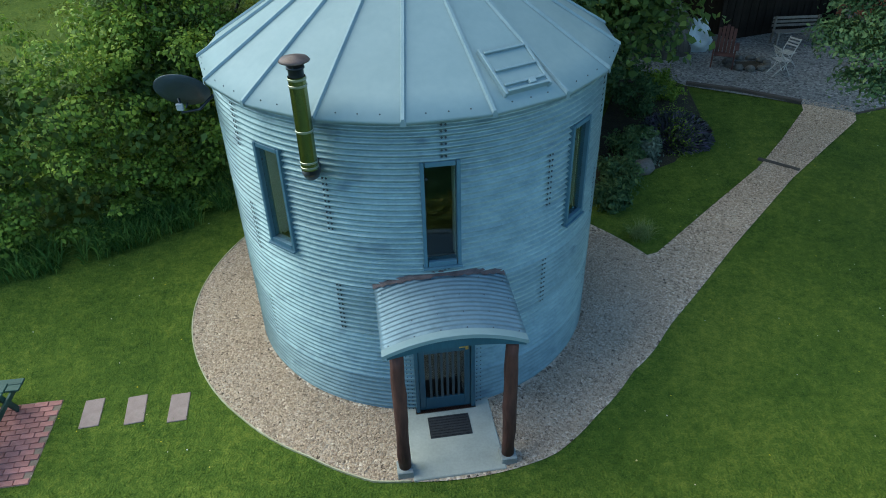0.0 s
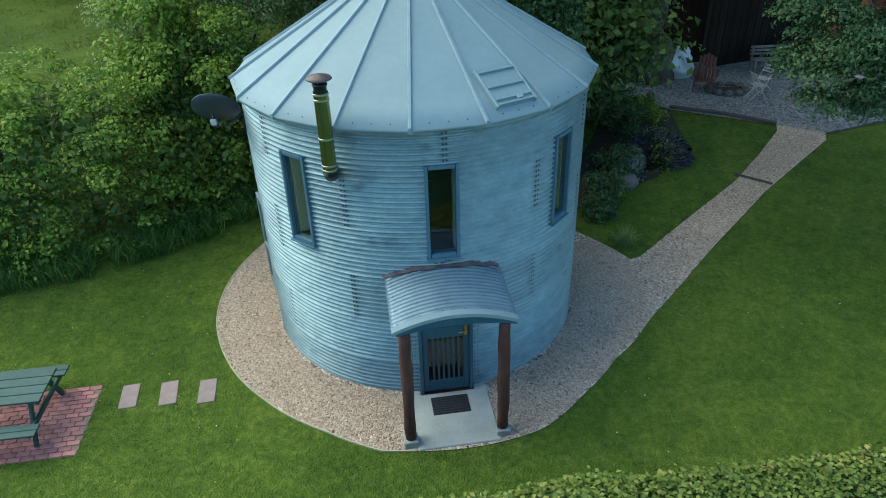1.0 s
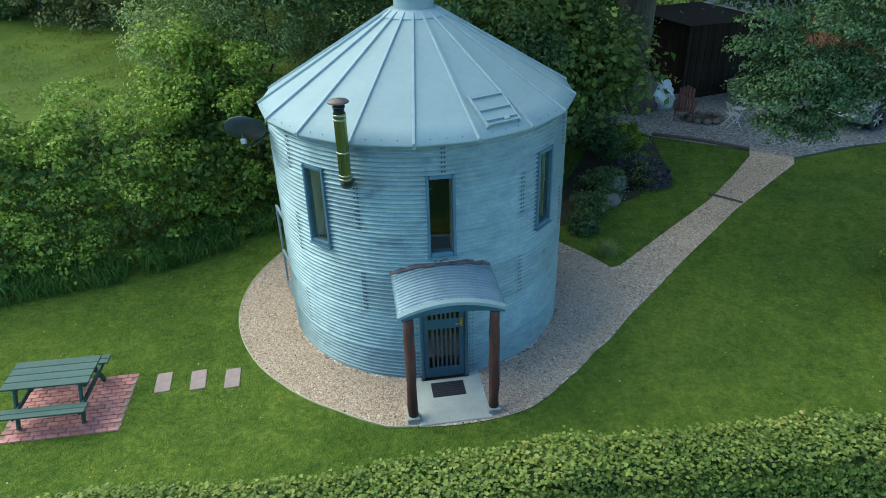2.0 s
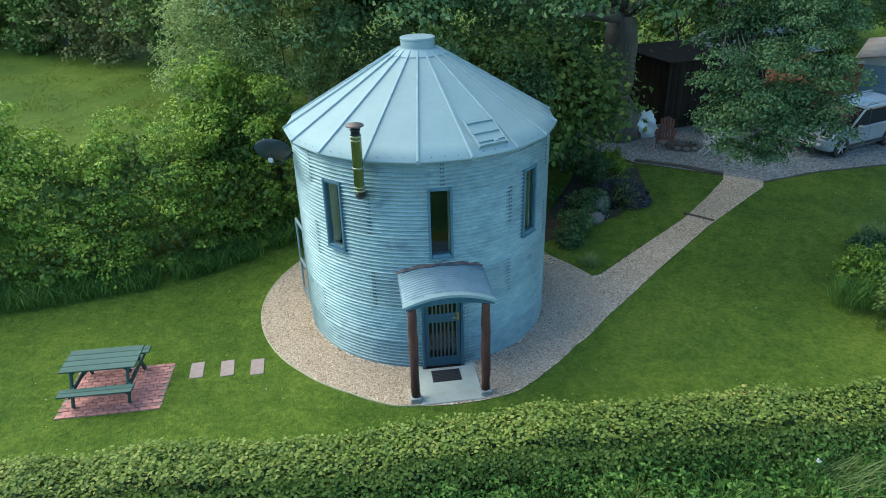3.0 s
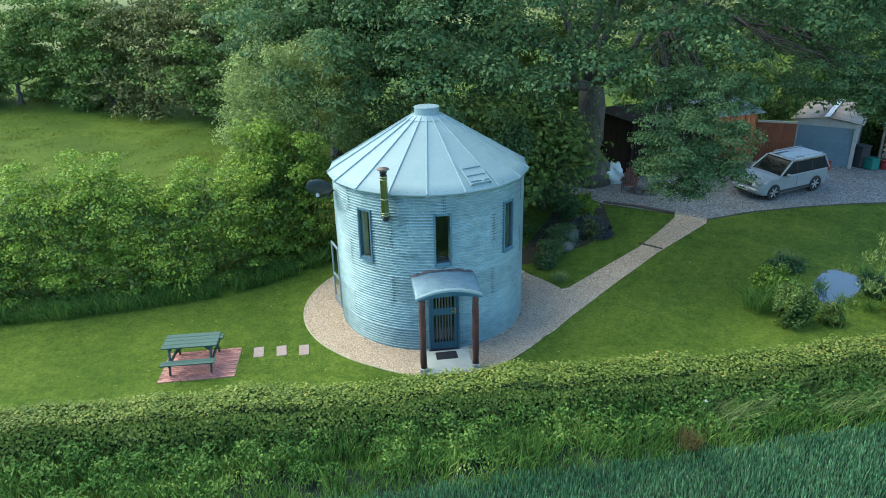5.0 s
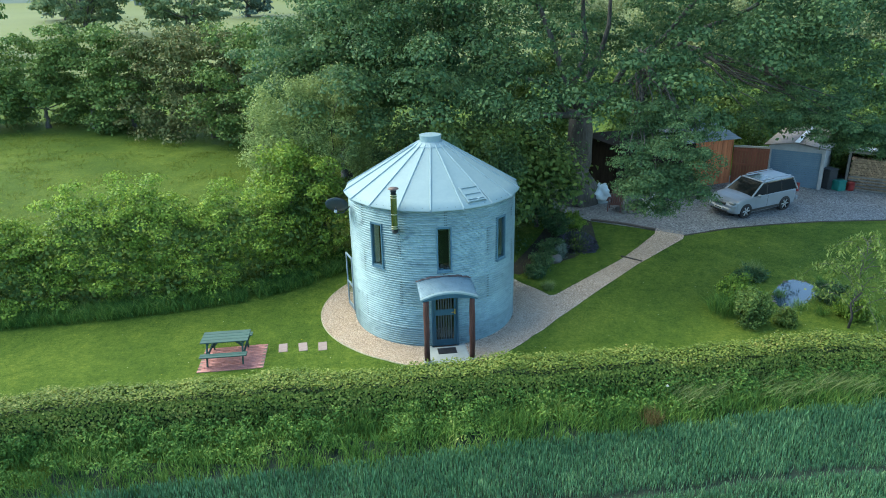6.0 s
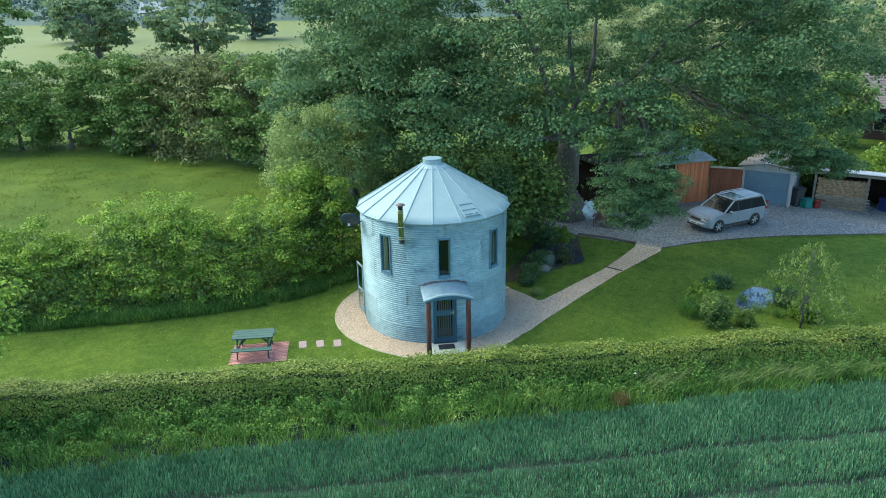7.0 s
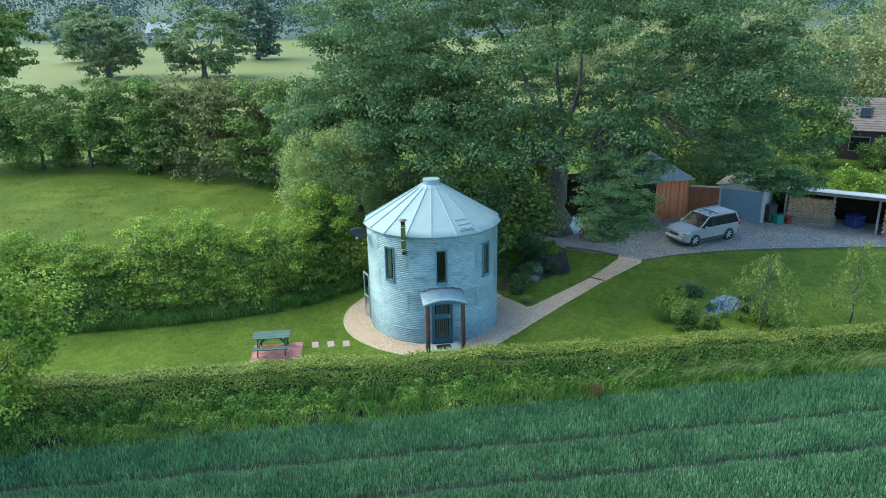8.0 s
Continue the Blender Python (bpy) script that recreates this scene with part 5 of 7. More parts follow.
def build_pond():
    w = base("garden_pond")
    tagged(w, "small garden pond of still water with stone rim", "pond", kind="structure")
    n = 40
    vs, fs = [], []
    cx, cy = 13.57, 1.28
    for k in range(n):
        a = 2 * math.pi * k / n
        rx = 0.74 + 0.08 * math.sin(2 * a + 1) + 0.06 * math.sin(3 * a)
        ry = 1.38 + 0.12 * math.cos(3 * a)
        vs.append((cx + rx * math.cos(a) + 0.70 * math.sin(a), cy + ry * math.sin(a), slope(cy) + 0.018))
    vs.append((cx, cy, slope(cy) + 0.018))
    fs = [(k, (k + 1) % n, n) for k in range(n)]
    # the land rises behind, so the water lies in a cut: level sheet just above the low bank
    zw = slope(cy + 1.0) + 0.015
    vs = [(x, y, zw) for x, y, _ in vs]
    put("water_sheet", vs, fs, M["water"], w)
    rg = random.Random(9)
    for k in range(0, n):
        x, y, z = vs[k]
        if rg.random() < 0.55:
            s = rg.uniform(0.06, 0.13)
            b = bmesh.new()
            bmesh.ops.create_icosphere(b, subdivisions=1, radius=1.0)
            for v in b.verts:
                v.co *= rg.uniform(0.8, 1.15)
            part("rim_stone", b, M["rimstone"], w).matrix_basis = pose(x + rg.uniform(-0.05, 0.05), y, zw - 0.03, 0, 0, rg.uniform(0, 360)) @ Matrix.Diagonal((s * 1.3, s, s * 0.55, 1))
    # earth bank that holds the water on its low side
    bv, bf = [], []
    for k in range(n):
        x, y, z = vs[k]
        dx, dy = x - cx, y - cy
        bv += [(x, y, zw - 0.006), (cx + dx * 1.12, cy + dy * 1.10, zw + 0.0), (cx + dx * 1.55, cy + dy * 1.28, slope(cy + dy * 1.28) - 0.03)]
    for k in range(n):
        j = (k + 1) % n
        bf += [(k * 3, j * 3, j * 3 + 1, k * 3 + 1), (k * 3 + 1, j * 3 + 1, j * 3 + 2, k * 3 + 2)]
    put("bank", bv, bf, M["lawn"], w, True, "grassy earth bank")


# blue in the base colour stands in for part of the sky reflection
M["water"] = surface("pond_water", (0.018, 0.036, 0.056), (0.028, 0.050, 0.075), 1, 4, 0.04, 0, 0.03, 0.004)
M["water"].node_tree.nodes["Principled BSDF"].inputs["Specular IOR Level"].default_value = 0.6
M["rimstone"] = surface("grey_stone", (0.06, 0.06, 0.058), (0.16, 0.155, 0.145), 4, 20, 0.85)
M["bed"] = surface("dark_soil", (0.018, 0.016, 0.010), (0.06, 0.05, 0.034), 3, 16, 0.95, 0, 0.9, 0.03)
build_pond()


def build_bush(name, x, y, rx, ry, h, k, per, lo, hi, mat, label, seed, cat="shrub", aspect=0.6, r=(0.16, 0.3), droop=0.0):
    z = slope(y)
    c, rr = blob_clumps(x, y, z + h * 0.5, rx * 0.85, ry * 0.85, h * 0.46, k, r[0], r[1], -1.1, seed)
    b = base(name)
    tagged(b, label, cat)
    parts = [tube(limb_path((x, y, z - 0.03), tuple(q), 0.05, seed + i, 4), [0.018, 0.015, 0.012, 0.01, 0.006], 5) for i, q in enumerate(c[::4])]
    tagged(put("stems", *join(*parts), M["bark"], b), kind="stuff")
    q, nn = crown_points(c, rr, per)
    q[:, 2] = np.maximum(q[:, 2], slopes(q[:, 1]) + 0.02)
    leaves("foliage", q, nn, lo, hi, mat, b, aspect, 0.8, droop=droop)
    return b


M["sapling"] = leafy("yellow_green_leaves", [(0.0, (0.07, 0.125, 0.025)), (0.5, (0.165, 0.235, 0.055)), (1.0, (0.36, 0.42, 0.13))], 0.5)
M["lavender"] = leafy("lavender_stalks", [(0.0, (0.055, 0.07, 0.06)), (0.5, (0.09, 0.10, 0.11)), (0.75, (0.19, 0.16, 0.29)), (1.0, (0.33, 0.28, 0.50))], 0.7)
M["silver"] = leafy("silver_leaves", [(0.0, (0.12, 0.18, 0.14)), (1.0, (0.3, 0.38, 0.32))], 0.6)
build_bush("pond_bush", 10.97, -1.32, 0.62, 0.6, 1.35, 46, 130, 0.06, 0.12, M["hedgerow"], "rounded variegated bush beside the pond", 201, aspect=0.5)
build_bush("pond_shrub", 11.15, 0.66, 0.9, 0.9, 0.95, 34, 120, 0.06, 0.14, M["shrub"], "dark green shrub at the pond edge", 202)
build_bush("pond_shrub", 14.67, 0.69, 0.75, 0.6, 0.7, 26, 110, 0.06, 0.13, M["oak"], "low dark green shrub at the pond edge", 206)
build_bush("pond_shrub", 12.40, 2.61, 0.8, 0.4, 0.45, 22, 90, 0.06, 0.13, M["oak"], "low dark green shrub at the pond edge", 207)
build_bush("pond_shrub", 14.77, -0.67, 0.8, 0.6, 0.75, 26, 110, 0.06, 0.13, M["shrub"], "low dark green shrub at the pond edge", 203)
build_bush("fern", 12.19, -1.24, 0.32, 0.32, 0.6, 18, 90, 0.08, 0.2, M["sapling"], "yellow-green fern by the pond", 204, "fern", 0.25)


def grass_clump(name, x, y, r, n, h, w, lean, mat, label, cat="grass"):
    a, s = rng.uniform(0, 2 * np.pi, n), r * np.sqrt(rng.uniform(0, 1, n))
    px, py = x + s * np.cos(a), y + s * np.sin(a)
    b = base(name)
    tagged(b, label, cat)
    blades("tuft", np.stack([px, py, slopes(py) - 0.02], 1), h, w, lean, M[mat], b)
    return b


grass_clump("reed_clump", 10.33, -0.39, 0.42, 420, (0.6, 1.05), (0.012, 0.025), (0.2, 0.7), "verge", "tall green reeds beside the pond", "reeds")
grass_clump("reed_clump", 12.69, 3.13, 0.4, 260, (0.4, 0.8), (0.01, 0.02), (0.2, 0.7), "seedgrass", "pale dry rushes behind the pond", "reeds")
for rx_, ry_ in ((13.15, -0.00), (13.77, -0.45), (14.53, -0.13), (14.78, 1.33), (14.94, 2.18), (12.90, 1.05)):
    grass_clump("rush_clump", rx_, ry_, 0.2, 130, (0.25, 0.55), (0.01, 0.022), (0.3, 0.9), "verge", "dark green rushes overhanging the pond edge", "reeds")
grass_clump("grass_tuft", 4.36, 1.80, 0.22, 240, (0.25, 0.5), (0.008, 0.016), (0.4, 1.0), "seedgrass", "pale ornamental grass tuft at the lawn tip")
grass_clump("dry_grass_tuft", 6.14, -7.34, 0.22, 180, (0.5, 0.75), (0.01, 0.02), (0.2, 0.6), "drygrass", "orange-brown dead grass tuft on the verge")


def build_sapling(x, y, h, label, seed, spread_r):
    """Slender trunk with long arching branches whose leaves hang in tassels."""
    z = slope(y)
    t = base("young_tree")
    tagged(t, label, "tree")
    rg = random.Random(seed)
    put("trunk", *tube(limb_path((x, y, z - 0.05), (x + 0.15, y, z + h * 0.92), 0.0, seed, 7), [0.045, 0.04, 0.036, 0.03, 0.024, 0.018, 0.012, 0.008], 8), M["bark"], t, True)
    tips = []
    for k in range(30):
        u = 0.16 + 0.82 * k / 30
        a = k * 2.4 + rg.uniform(-0.4, 0.4)
        l = spread_r * (1.12 - 0.8 * u) * rg.uniform(0.55, 1.2)
        p0 = Vector((x + 0.15 * u, y, z + h * u * 0.92))
        d = Vector((math.cos(a), math.sin(a), 0))
        rise = l * rg.uniform(0.25, 0.6)
        lp = [p0 + d * l * s + Vector((0, 0, rise * math.sin(s * 2.4) - 0.28 * l * s * s)) for s in (0, 0.25, 0.5, 0.75, 1.0)]
        put("branch", *tube(lp, [0.014, 0.011, 0.009, 0.007, 0.004], 5), M["bark"], t)
        tips += [tuple(q) for q in lp[2:]]
        tips += [tuple(lp[4] - Vector((-0.08 * d.x, -0.08 * d.y, 0.16))), tuple(lp[3] - Vector((0, 0, 0.14)))]
    c = np.array(tips)
    c[:, 2] = np.maximum(c[:, 2], z + 0.25)
    q, nn = crown_points(c, np.random.default_rng(seed).uniform(0.12, 0.27, len(c)), 15)
    leaves("crown", q, nn, 0.10, 0.22, M["sapling"], t, 0.3, 0.7, droop=1.1)


build_sapling(14.21, -1.44, 3.6, "slender yellow-green young tree beside the pond", 301, 1.9)
build_sapling(18.43, -0.59, 3.9, "slender pale young tree on the lawn", 302, 1.6)


# planting bed and lavender near the oak
def build_bed():
    left = [(2.60, 3.62), (3.19, 4.47), (3.78, 5.73), (4.56, 7.61), (5.53, 10.53)]
    right = [(3.31, 3.24), (4.75, 4.32), (5.91, 5.08), (7.09, 6.89), (7.26, 9.58)]
    strip("planting_bed", even(left, 14), even(right, 14), 0.012, M["bed"], "dark soil bed under the oak", "flower bed", 4)


build_bed()
lv = base("lavender_bush")
tagged(lv, "large grey-purple lavender bush in the bed", "lavender")
nl = 5200
d = unit(rng.normal(size=(nl, 3)))
d[:, 2] = np.abs(d[:, 2])
root = np.array([[6.04, 6.12, slope(6.12)]]) + d * np.array([[0.42, 0.42, 0.02]])
tip = d * rng.uniform(0.85, 1.1, (nl, 1)) * np.array([[0.95, 0.8, 0.72]])
sd = unit(np.cross(tip, rng.normal(size=(nl, 3)))) * 0.012
ctr = np.array([[6.04, 6.12, slope(6.12)]])
quads("flower_spike", np.stack([root, ctr + tip * 0.7 + sd * 0.5, ctr + tip + sd, ctr + tip - sd], 1), 4, [(0, 1, 2, 3)], M["lavender"], lv)
q, nn = crown_points(np.array([[6.04, 6.12, slope(6.12) + 0.25]]), np.array([0.75]), 2200)
q[:, 2] = np.maximum(q[:, 2], slopes(q[:, 1]) + 0.01)
leaves("foliage", q, nn, 0.05, 0.11, M["shrub"], lv, 0.25)
# dark oak leaf on most plants stands in for shade under the oak
for i, (x, y, rx, h, mt, lab) in enumerate([(4.89, 5.36, 0.6, 0.8, "oak", "leafy perennial in the bed, darkened for shade"), (4.30, 3.99, 0.55, 0.6, "oak", "low green perennial in the bed, darkened for shade"), (5.20, 5.16, 0.16, 0.55, "silver", "silver-leaved thistle plant in the bed"), (5.26, 7.64, 0.8, 1.3, "oak", "shrub in the shaded bed, darkened to suit"), (3.91, 3.05, 0.4, 0.45, "oak", "low green plant in the bed, darkened for shade"), (6.26, 8.71, 0.6, 0.7, "shrub", "shaded shrub under the oak")]):
    build_bush("bed_plant", x, y, rx, rx, h, 22, 120, 0.06, 0.15, M[mt], lab, 400 + i, "plant", 0.4)
bo = bmesh.new()
bmesh.ops.create_icosphere(bo, subdivisions=3, radius=1.0)
for v in bo.verts:
    v.co *= 1 + 0.16 * noise.noise(v.co * 1.7)
ob = part("boulder", bo, M["rimstone"], None, smooth=True)
ob.matrix_basis = stand(4.95, 4.58, 30, 0.12) @ Matrix.Diagonal((0.34, 0.24, 0.2, 1))
tagged(ob, "rounded grey boulder at the edge of the bed", "boulder")


# timber across the path and sleepers along the yard
def build_timber():
    def beam(name, a, b, w, h, lab, cat):
        ax, ay = a
        bx, by = b
        l = math.hypot(bx - ax, by - ay)
        d = Vector((bx - ax, by - ay, slope(by) - slope(ay))).normalized()
        o = part(name, boxed(0, l, -w / 2, w / 2, -0.06, h, 0.012), M["sleeper"])
        o.matrix_basis = Matrix.Translation((ax, ay, slope(ay))) @ d.to_track_quat("X", "Z").to_matrix().to_4x4()
        return tagged(o, lab, cat)
    beam("path_timber", (7.85, 5.13), (8.62, 4.56), 0.10, 0.055, "dark timber laid across the gravel path", "timber")
    pts = [(7.26, 9.63), (8.68, 9.07), (10.07, 8.25)]
    for a, b in zip(pts, pts[1:]):
        beam("railway_sleeper", a, b, 0.16, 0.10, "dark old sleeper edging the lawn", "sleeper")["group"] = "sleepers along the yard"
    pts = even(FRONT[3:], 13)
    for a, b in zip(pts, pts[1:]):
        beam("edging_rail", a, b, 0.05, 0.045, "low dark timber edging between yard and lawn", "edging")["group"] = "edging along the yard"


build_timber()


# ---- yard: hut, fence, garage, log store ----
M["blackboard"] = surface("black_stained_board", (0.008, 0.007, 0.006), (0.025, 0.021, 0.018), 5, 30, 0.8, 0, 0.4, 0.008, (1, 1, 0.2), vary=0.25)
M["blackboard"].node_tree.nodes["Principled BSDF"].inputs["Specular IOR Level"].default_value = 0.05
M["orangeboard"] = surface("orange_stained_board", (0.26, 0.075, 0.026), (0.44, 0.15, 0.06), 4, 26, 0.7, 0, 0.3, 0.006, (1, 1, 0.15), vary=0.18)
M["slate"] = surface("blue_grey_slate", (0.10, 0.13, 0.16), (0.2, 0.24, 0.28), 2, 18, 0.55, 0, 0.3, 0.006, vary=0.15)
M["garagewall"] = surface("pale_grey_pebbledash", (0.25, 0.26, 0.27), (0.36, 0.37, 0.38), 3, 60, 0.9, 0, 0.5, 0.006)
M["garagedoor"] = surface("blue_grey_door", (0.10, 0.165, 0.24), (0.14, 0.215, 0.29), 2, 20, 0.5, 0, 0.1, 0.002)
M["oldroof"] = surface("brown_grey_sheet", (0.17, 0.145, 0.13), (0.30, 0.265, 0.24), 1.2, 14, 0.8, 0, 0.3, 0.006, wear=((0.13, 0.15, 0.09), 0.02))
M["paleroof"] = surface("pale_weathered_sheet", (0.36, 0.37, 0.39), (0.56, 0.57, 0.58), 1.2, 14, 0.6, 0.1, 0.2, 0.006, wear=((0.25, 0.24, 0.22), 0.0))
M["log_end"] = surface("split_log", (0.20, 0.13, 0.075), (0.42, 0.30, 0.19), 8, 40, 0.85, 0, 0.4, 0.01, vary=0.3)
M["greywood"] = surface("weathered_grey_wood", (0.10, 0.095, 0.085), (0.22, 0.205, 0.19), 4, 30, 0.85, 0, 0.4, 0.006, vary=0.15)


def corrugated(name, l, w, mat, parent, pitch=0.09, amp=0.018):
    """A corrugated sheet in x (across the waves) and y."""
    n = int(l / pitch * 4)
    vs = []
    for i in range(n + 1):
        x = -l / 2 + l * i / n
        z = amp * math.cos(2 * math.pi * x / pitch)
        vs += [(x, -w / 2, z), (x, 0, z), (x, w / 2, z)]
    fs = [(i * 3 + k, i * 3 + 3 + k, i * 3 + 4 + k, i * 3 + 1 + k) for i in range(n) for k in range(2)]
    o = put(name, vs, fs, mat, parent, True)
    s = o.modifiers.new("thick", "SOLIDIFY")
    s.thickness = 0.008
    return o


def build_hut():
    h = base("garden_hut", stand(16.0, 15.65, 20.6))
    tagged(h, "black and orange boarded garden hut with slate hip roof", "hut")
    W, D, H, A = 3.7, 3.7, 2.62, 3.65
    w = 0.16

    def boards(n0, n1, place, mat, z0=-0.5, z1=H):
        k = 0
        x = n0
        while x < n1 - 0.02:
            x2 = min(x + w, n1)
            o = part("board", boxed(0.004, x2 - x - 0.004, -0.02 if k % 2 else -0.008, 0.03, z0, z1, 0.003), mat, h)
            o.matrix_basis = place(x)
            x, k = x2, k + 1
    boards(-W - A, -2.5, lambda x: pose(x, 0, 0), M["blackboard"])
    boards(-2.5, 0.0, lambda x: pose(x, 0, 0), M["orangeboard"])
    boards(0.0, D, lambda y: pose(0, y, 0, 0, 0, 90), M["orangeboard"])
    part("side_wall", boxed(-W - A, -W - A + 0.06, 0.05, D, -0.5, H), M["blackboard"], h)
    part("back_wall", boxed(-W - A + 0.07, -0.05, D - 0.06, D, -0.5, H), M["blackboard"], h)
    part("lean_to_roof", boxed(-W - A - 0.15, -W - 0.30, -0.25, D + 0.2, 0.0, 0.05), M["blackboard"], h, "dark felted lean-to roof").matrix_basis = pose(0, 0, H + 0.04)
    ov, top, n = 0.28, 4.25, 10
    cx, cy = -W / 2, D / 2
    hx, hy = W / 2 + ov, D / 2 + ov

    def ring(t, lift):
        z = H - 0.08 + (top - H + 0.08) * t + lift
        s = 1 - t
        return [(cx - hx * s, cy - hy * s, z), (cx + hx * s, cy - hy * s, z), (cx + hx * s, cy + hy * s, z), (cx - hx * s, cy + hy * s, z)]
    for k in range(n):
        a, b = ring(k / n, 0.05), ring(min(1.0, (k + 1.1) / n), 0.02)
        for e in range(4):
            f = (e + 1) % 4
            vs = [a[e], a[f], b[f], b[e]]
            vs += [(q[0], q[1], q[2] - 0.03) for q in vs]
            put("slate_course", vs, [(0, 1, 2, 3), (7, 6, 5, 4), (0, 4, 5, 1), (1, 5, 6, 2), (2, 6, 7, 3), (3, 7, 4, 0)], M["slate"], h)
    part("stove_pipe", boxed(-0.05, 0.05, -0.05, 0.05, 0, 1.3, 0.02), M["dark_steel"], h).matrix_basis = pose(-0.9, 2.6, 3.2)


build_hut()


def build_gate():
    """Boarded double gate that closes the gap to the garage."""
    a, c = Vector((16.08, 15.55, 0)), Vector((17.72, 14.98, 0))
    d = c - a
    yaw, l = math.degrees(math.atan2(d.y, d.x)), d.length
    g = base("boarded_gate", stand((a.x + c.x) / 2, (a.y + c.y) / 2, yaw))
    tagged(g, "red-brown boarded double gate beside the garage", "gate")
    n = 12
    for k in range(n):
        x = -l / 2 + l * (k + 0.5) / n
        part("board", boxed(x - l / n / 2 + 0.003, x + l / n / 2 - 0.003, -0.02 if k % 2 else -0.008, 0.012, -0.1, 2.10, 0.004), M["redboard"], g)
    for z in (0.25, 1.1, 1.9):
        part("rail", boxed(-l / 2, l / 2, -0.05, -0.021, z, z + 0.11), M["redboard"], g)
    part("post", boxed(-l / 2 - 0.05, -l / 2 + 0.05, 0.015, 0.11, -0.1, 2.2), M["redboard"], g)
    part("post", boxed(l / 2 - 0.05, l / 2 + 0.05, 0.015, 0.11, -0.1, 2.2), M["redboard"], g)
    part("top_rail", boxed(-l / 2 - 0.06, l / 2 + 0.06, -0.06, 0.06, 2.11, 2.21), M["palerail"], g, "pale weathered cap rail")


M["palerail"] = surface("pale_capping", (0.26, 0.24, 0.20), (0.36, 0.33, 0.28), 5, 40, 0.85)
M["redboard"] = surface("red_brown_boards", (0.10, 0.028, 0.014), (0.20, 0.062, 0.03), 4, 30, 0.75, 0, 0.4, 0.004, (1, 1, 0.15), vary=0.12)


build_gate()


def build_garage():
    g = base("garage", stand(19.2, 14.93, -32.5))
    tagged(g, "grey garage with blue-grey roller door and low corrugated gable roof", "garage")
    w, d, h = 1.42, 5.2, 2.22
    for x in (-w, w - 0.16):
        part("pier", boxed(x, x + 0.16, -0.05, 0.2, -0.4, h), M["garagewall"], g)
    part("lintel", boxed(-w + 0.16, w - 0.16, -0.05, 0.2, h - 0.24, h), M["garagewall"], g)
    for x in (-w, w - 0.12):
        part("side_wall", boxed(x, x + 0.12, 0.2, d, -0.4, h), M["garagewall"], g)
    part("back_wall", boxed(-w + 0.12, w - 0.12, d - 0.12, d, -0.4, h), M["garagewall"], g)
    n = 18
    dr = base("roller_door")
    dr.parent = g
    for k in range(n):
        z0 = -0.05 + (h - 0.20) * k / n
        part("slat", boxed(-w + 0.15, w - 0.15, 0.04, 0.075, z0, z0 + (h - 0.20) / n - 0.008, 0.006), M["garagedoor"], dr)
    rise = 0.24
    bm = bmesh.new()
    vs = [bm.verts.new(q) for q in ((-w, -0.04, h + 0.002), (w, -0.04, h + 0.002), (0, -0.04, h + rise - 0.03))]
    bm.faces.new(vs)
    r = bmesh.ops.extrude_face_region(bm, geom=bm.faces[:])
    bmesh.ops.translate(bm, vec=(0, 0.12, 0), verts=[v for v in r["geom"] if isinstance(v, bmesh.types.BMVert)])
    bmesh.ops.recalc_face_normals(bm, faces=bm.faces)
    part("gable", bm, M["garagewall"], g)
    a = math.degrees(math.atan2(rise, w + 0.22))
    l = math.hypot(rise, w + 0.22)
    for s in (-1, 1):
        o = corrugated("roof_sheet", d + 0.5, l, M["oldroof"], g, 0.15, 0.025)
        o.matrix_basis = pose(s * (w + 0.22) / 2, d / 2 - 0.1, h + rise / 2 + 0.03, 0, s * a, 0) @ pose(0, 0, 0, 0, 0, 90)
    part("ridge_flashing", boxed(-0.12, 0.12, -0.4, d + 0.2, 0.0, 0.05, 0.015), M["paleroof"], g, "pale ridge flashing").matrix_basis = pose(0, 0, h + rise + 0.045)


build_garage()


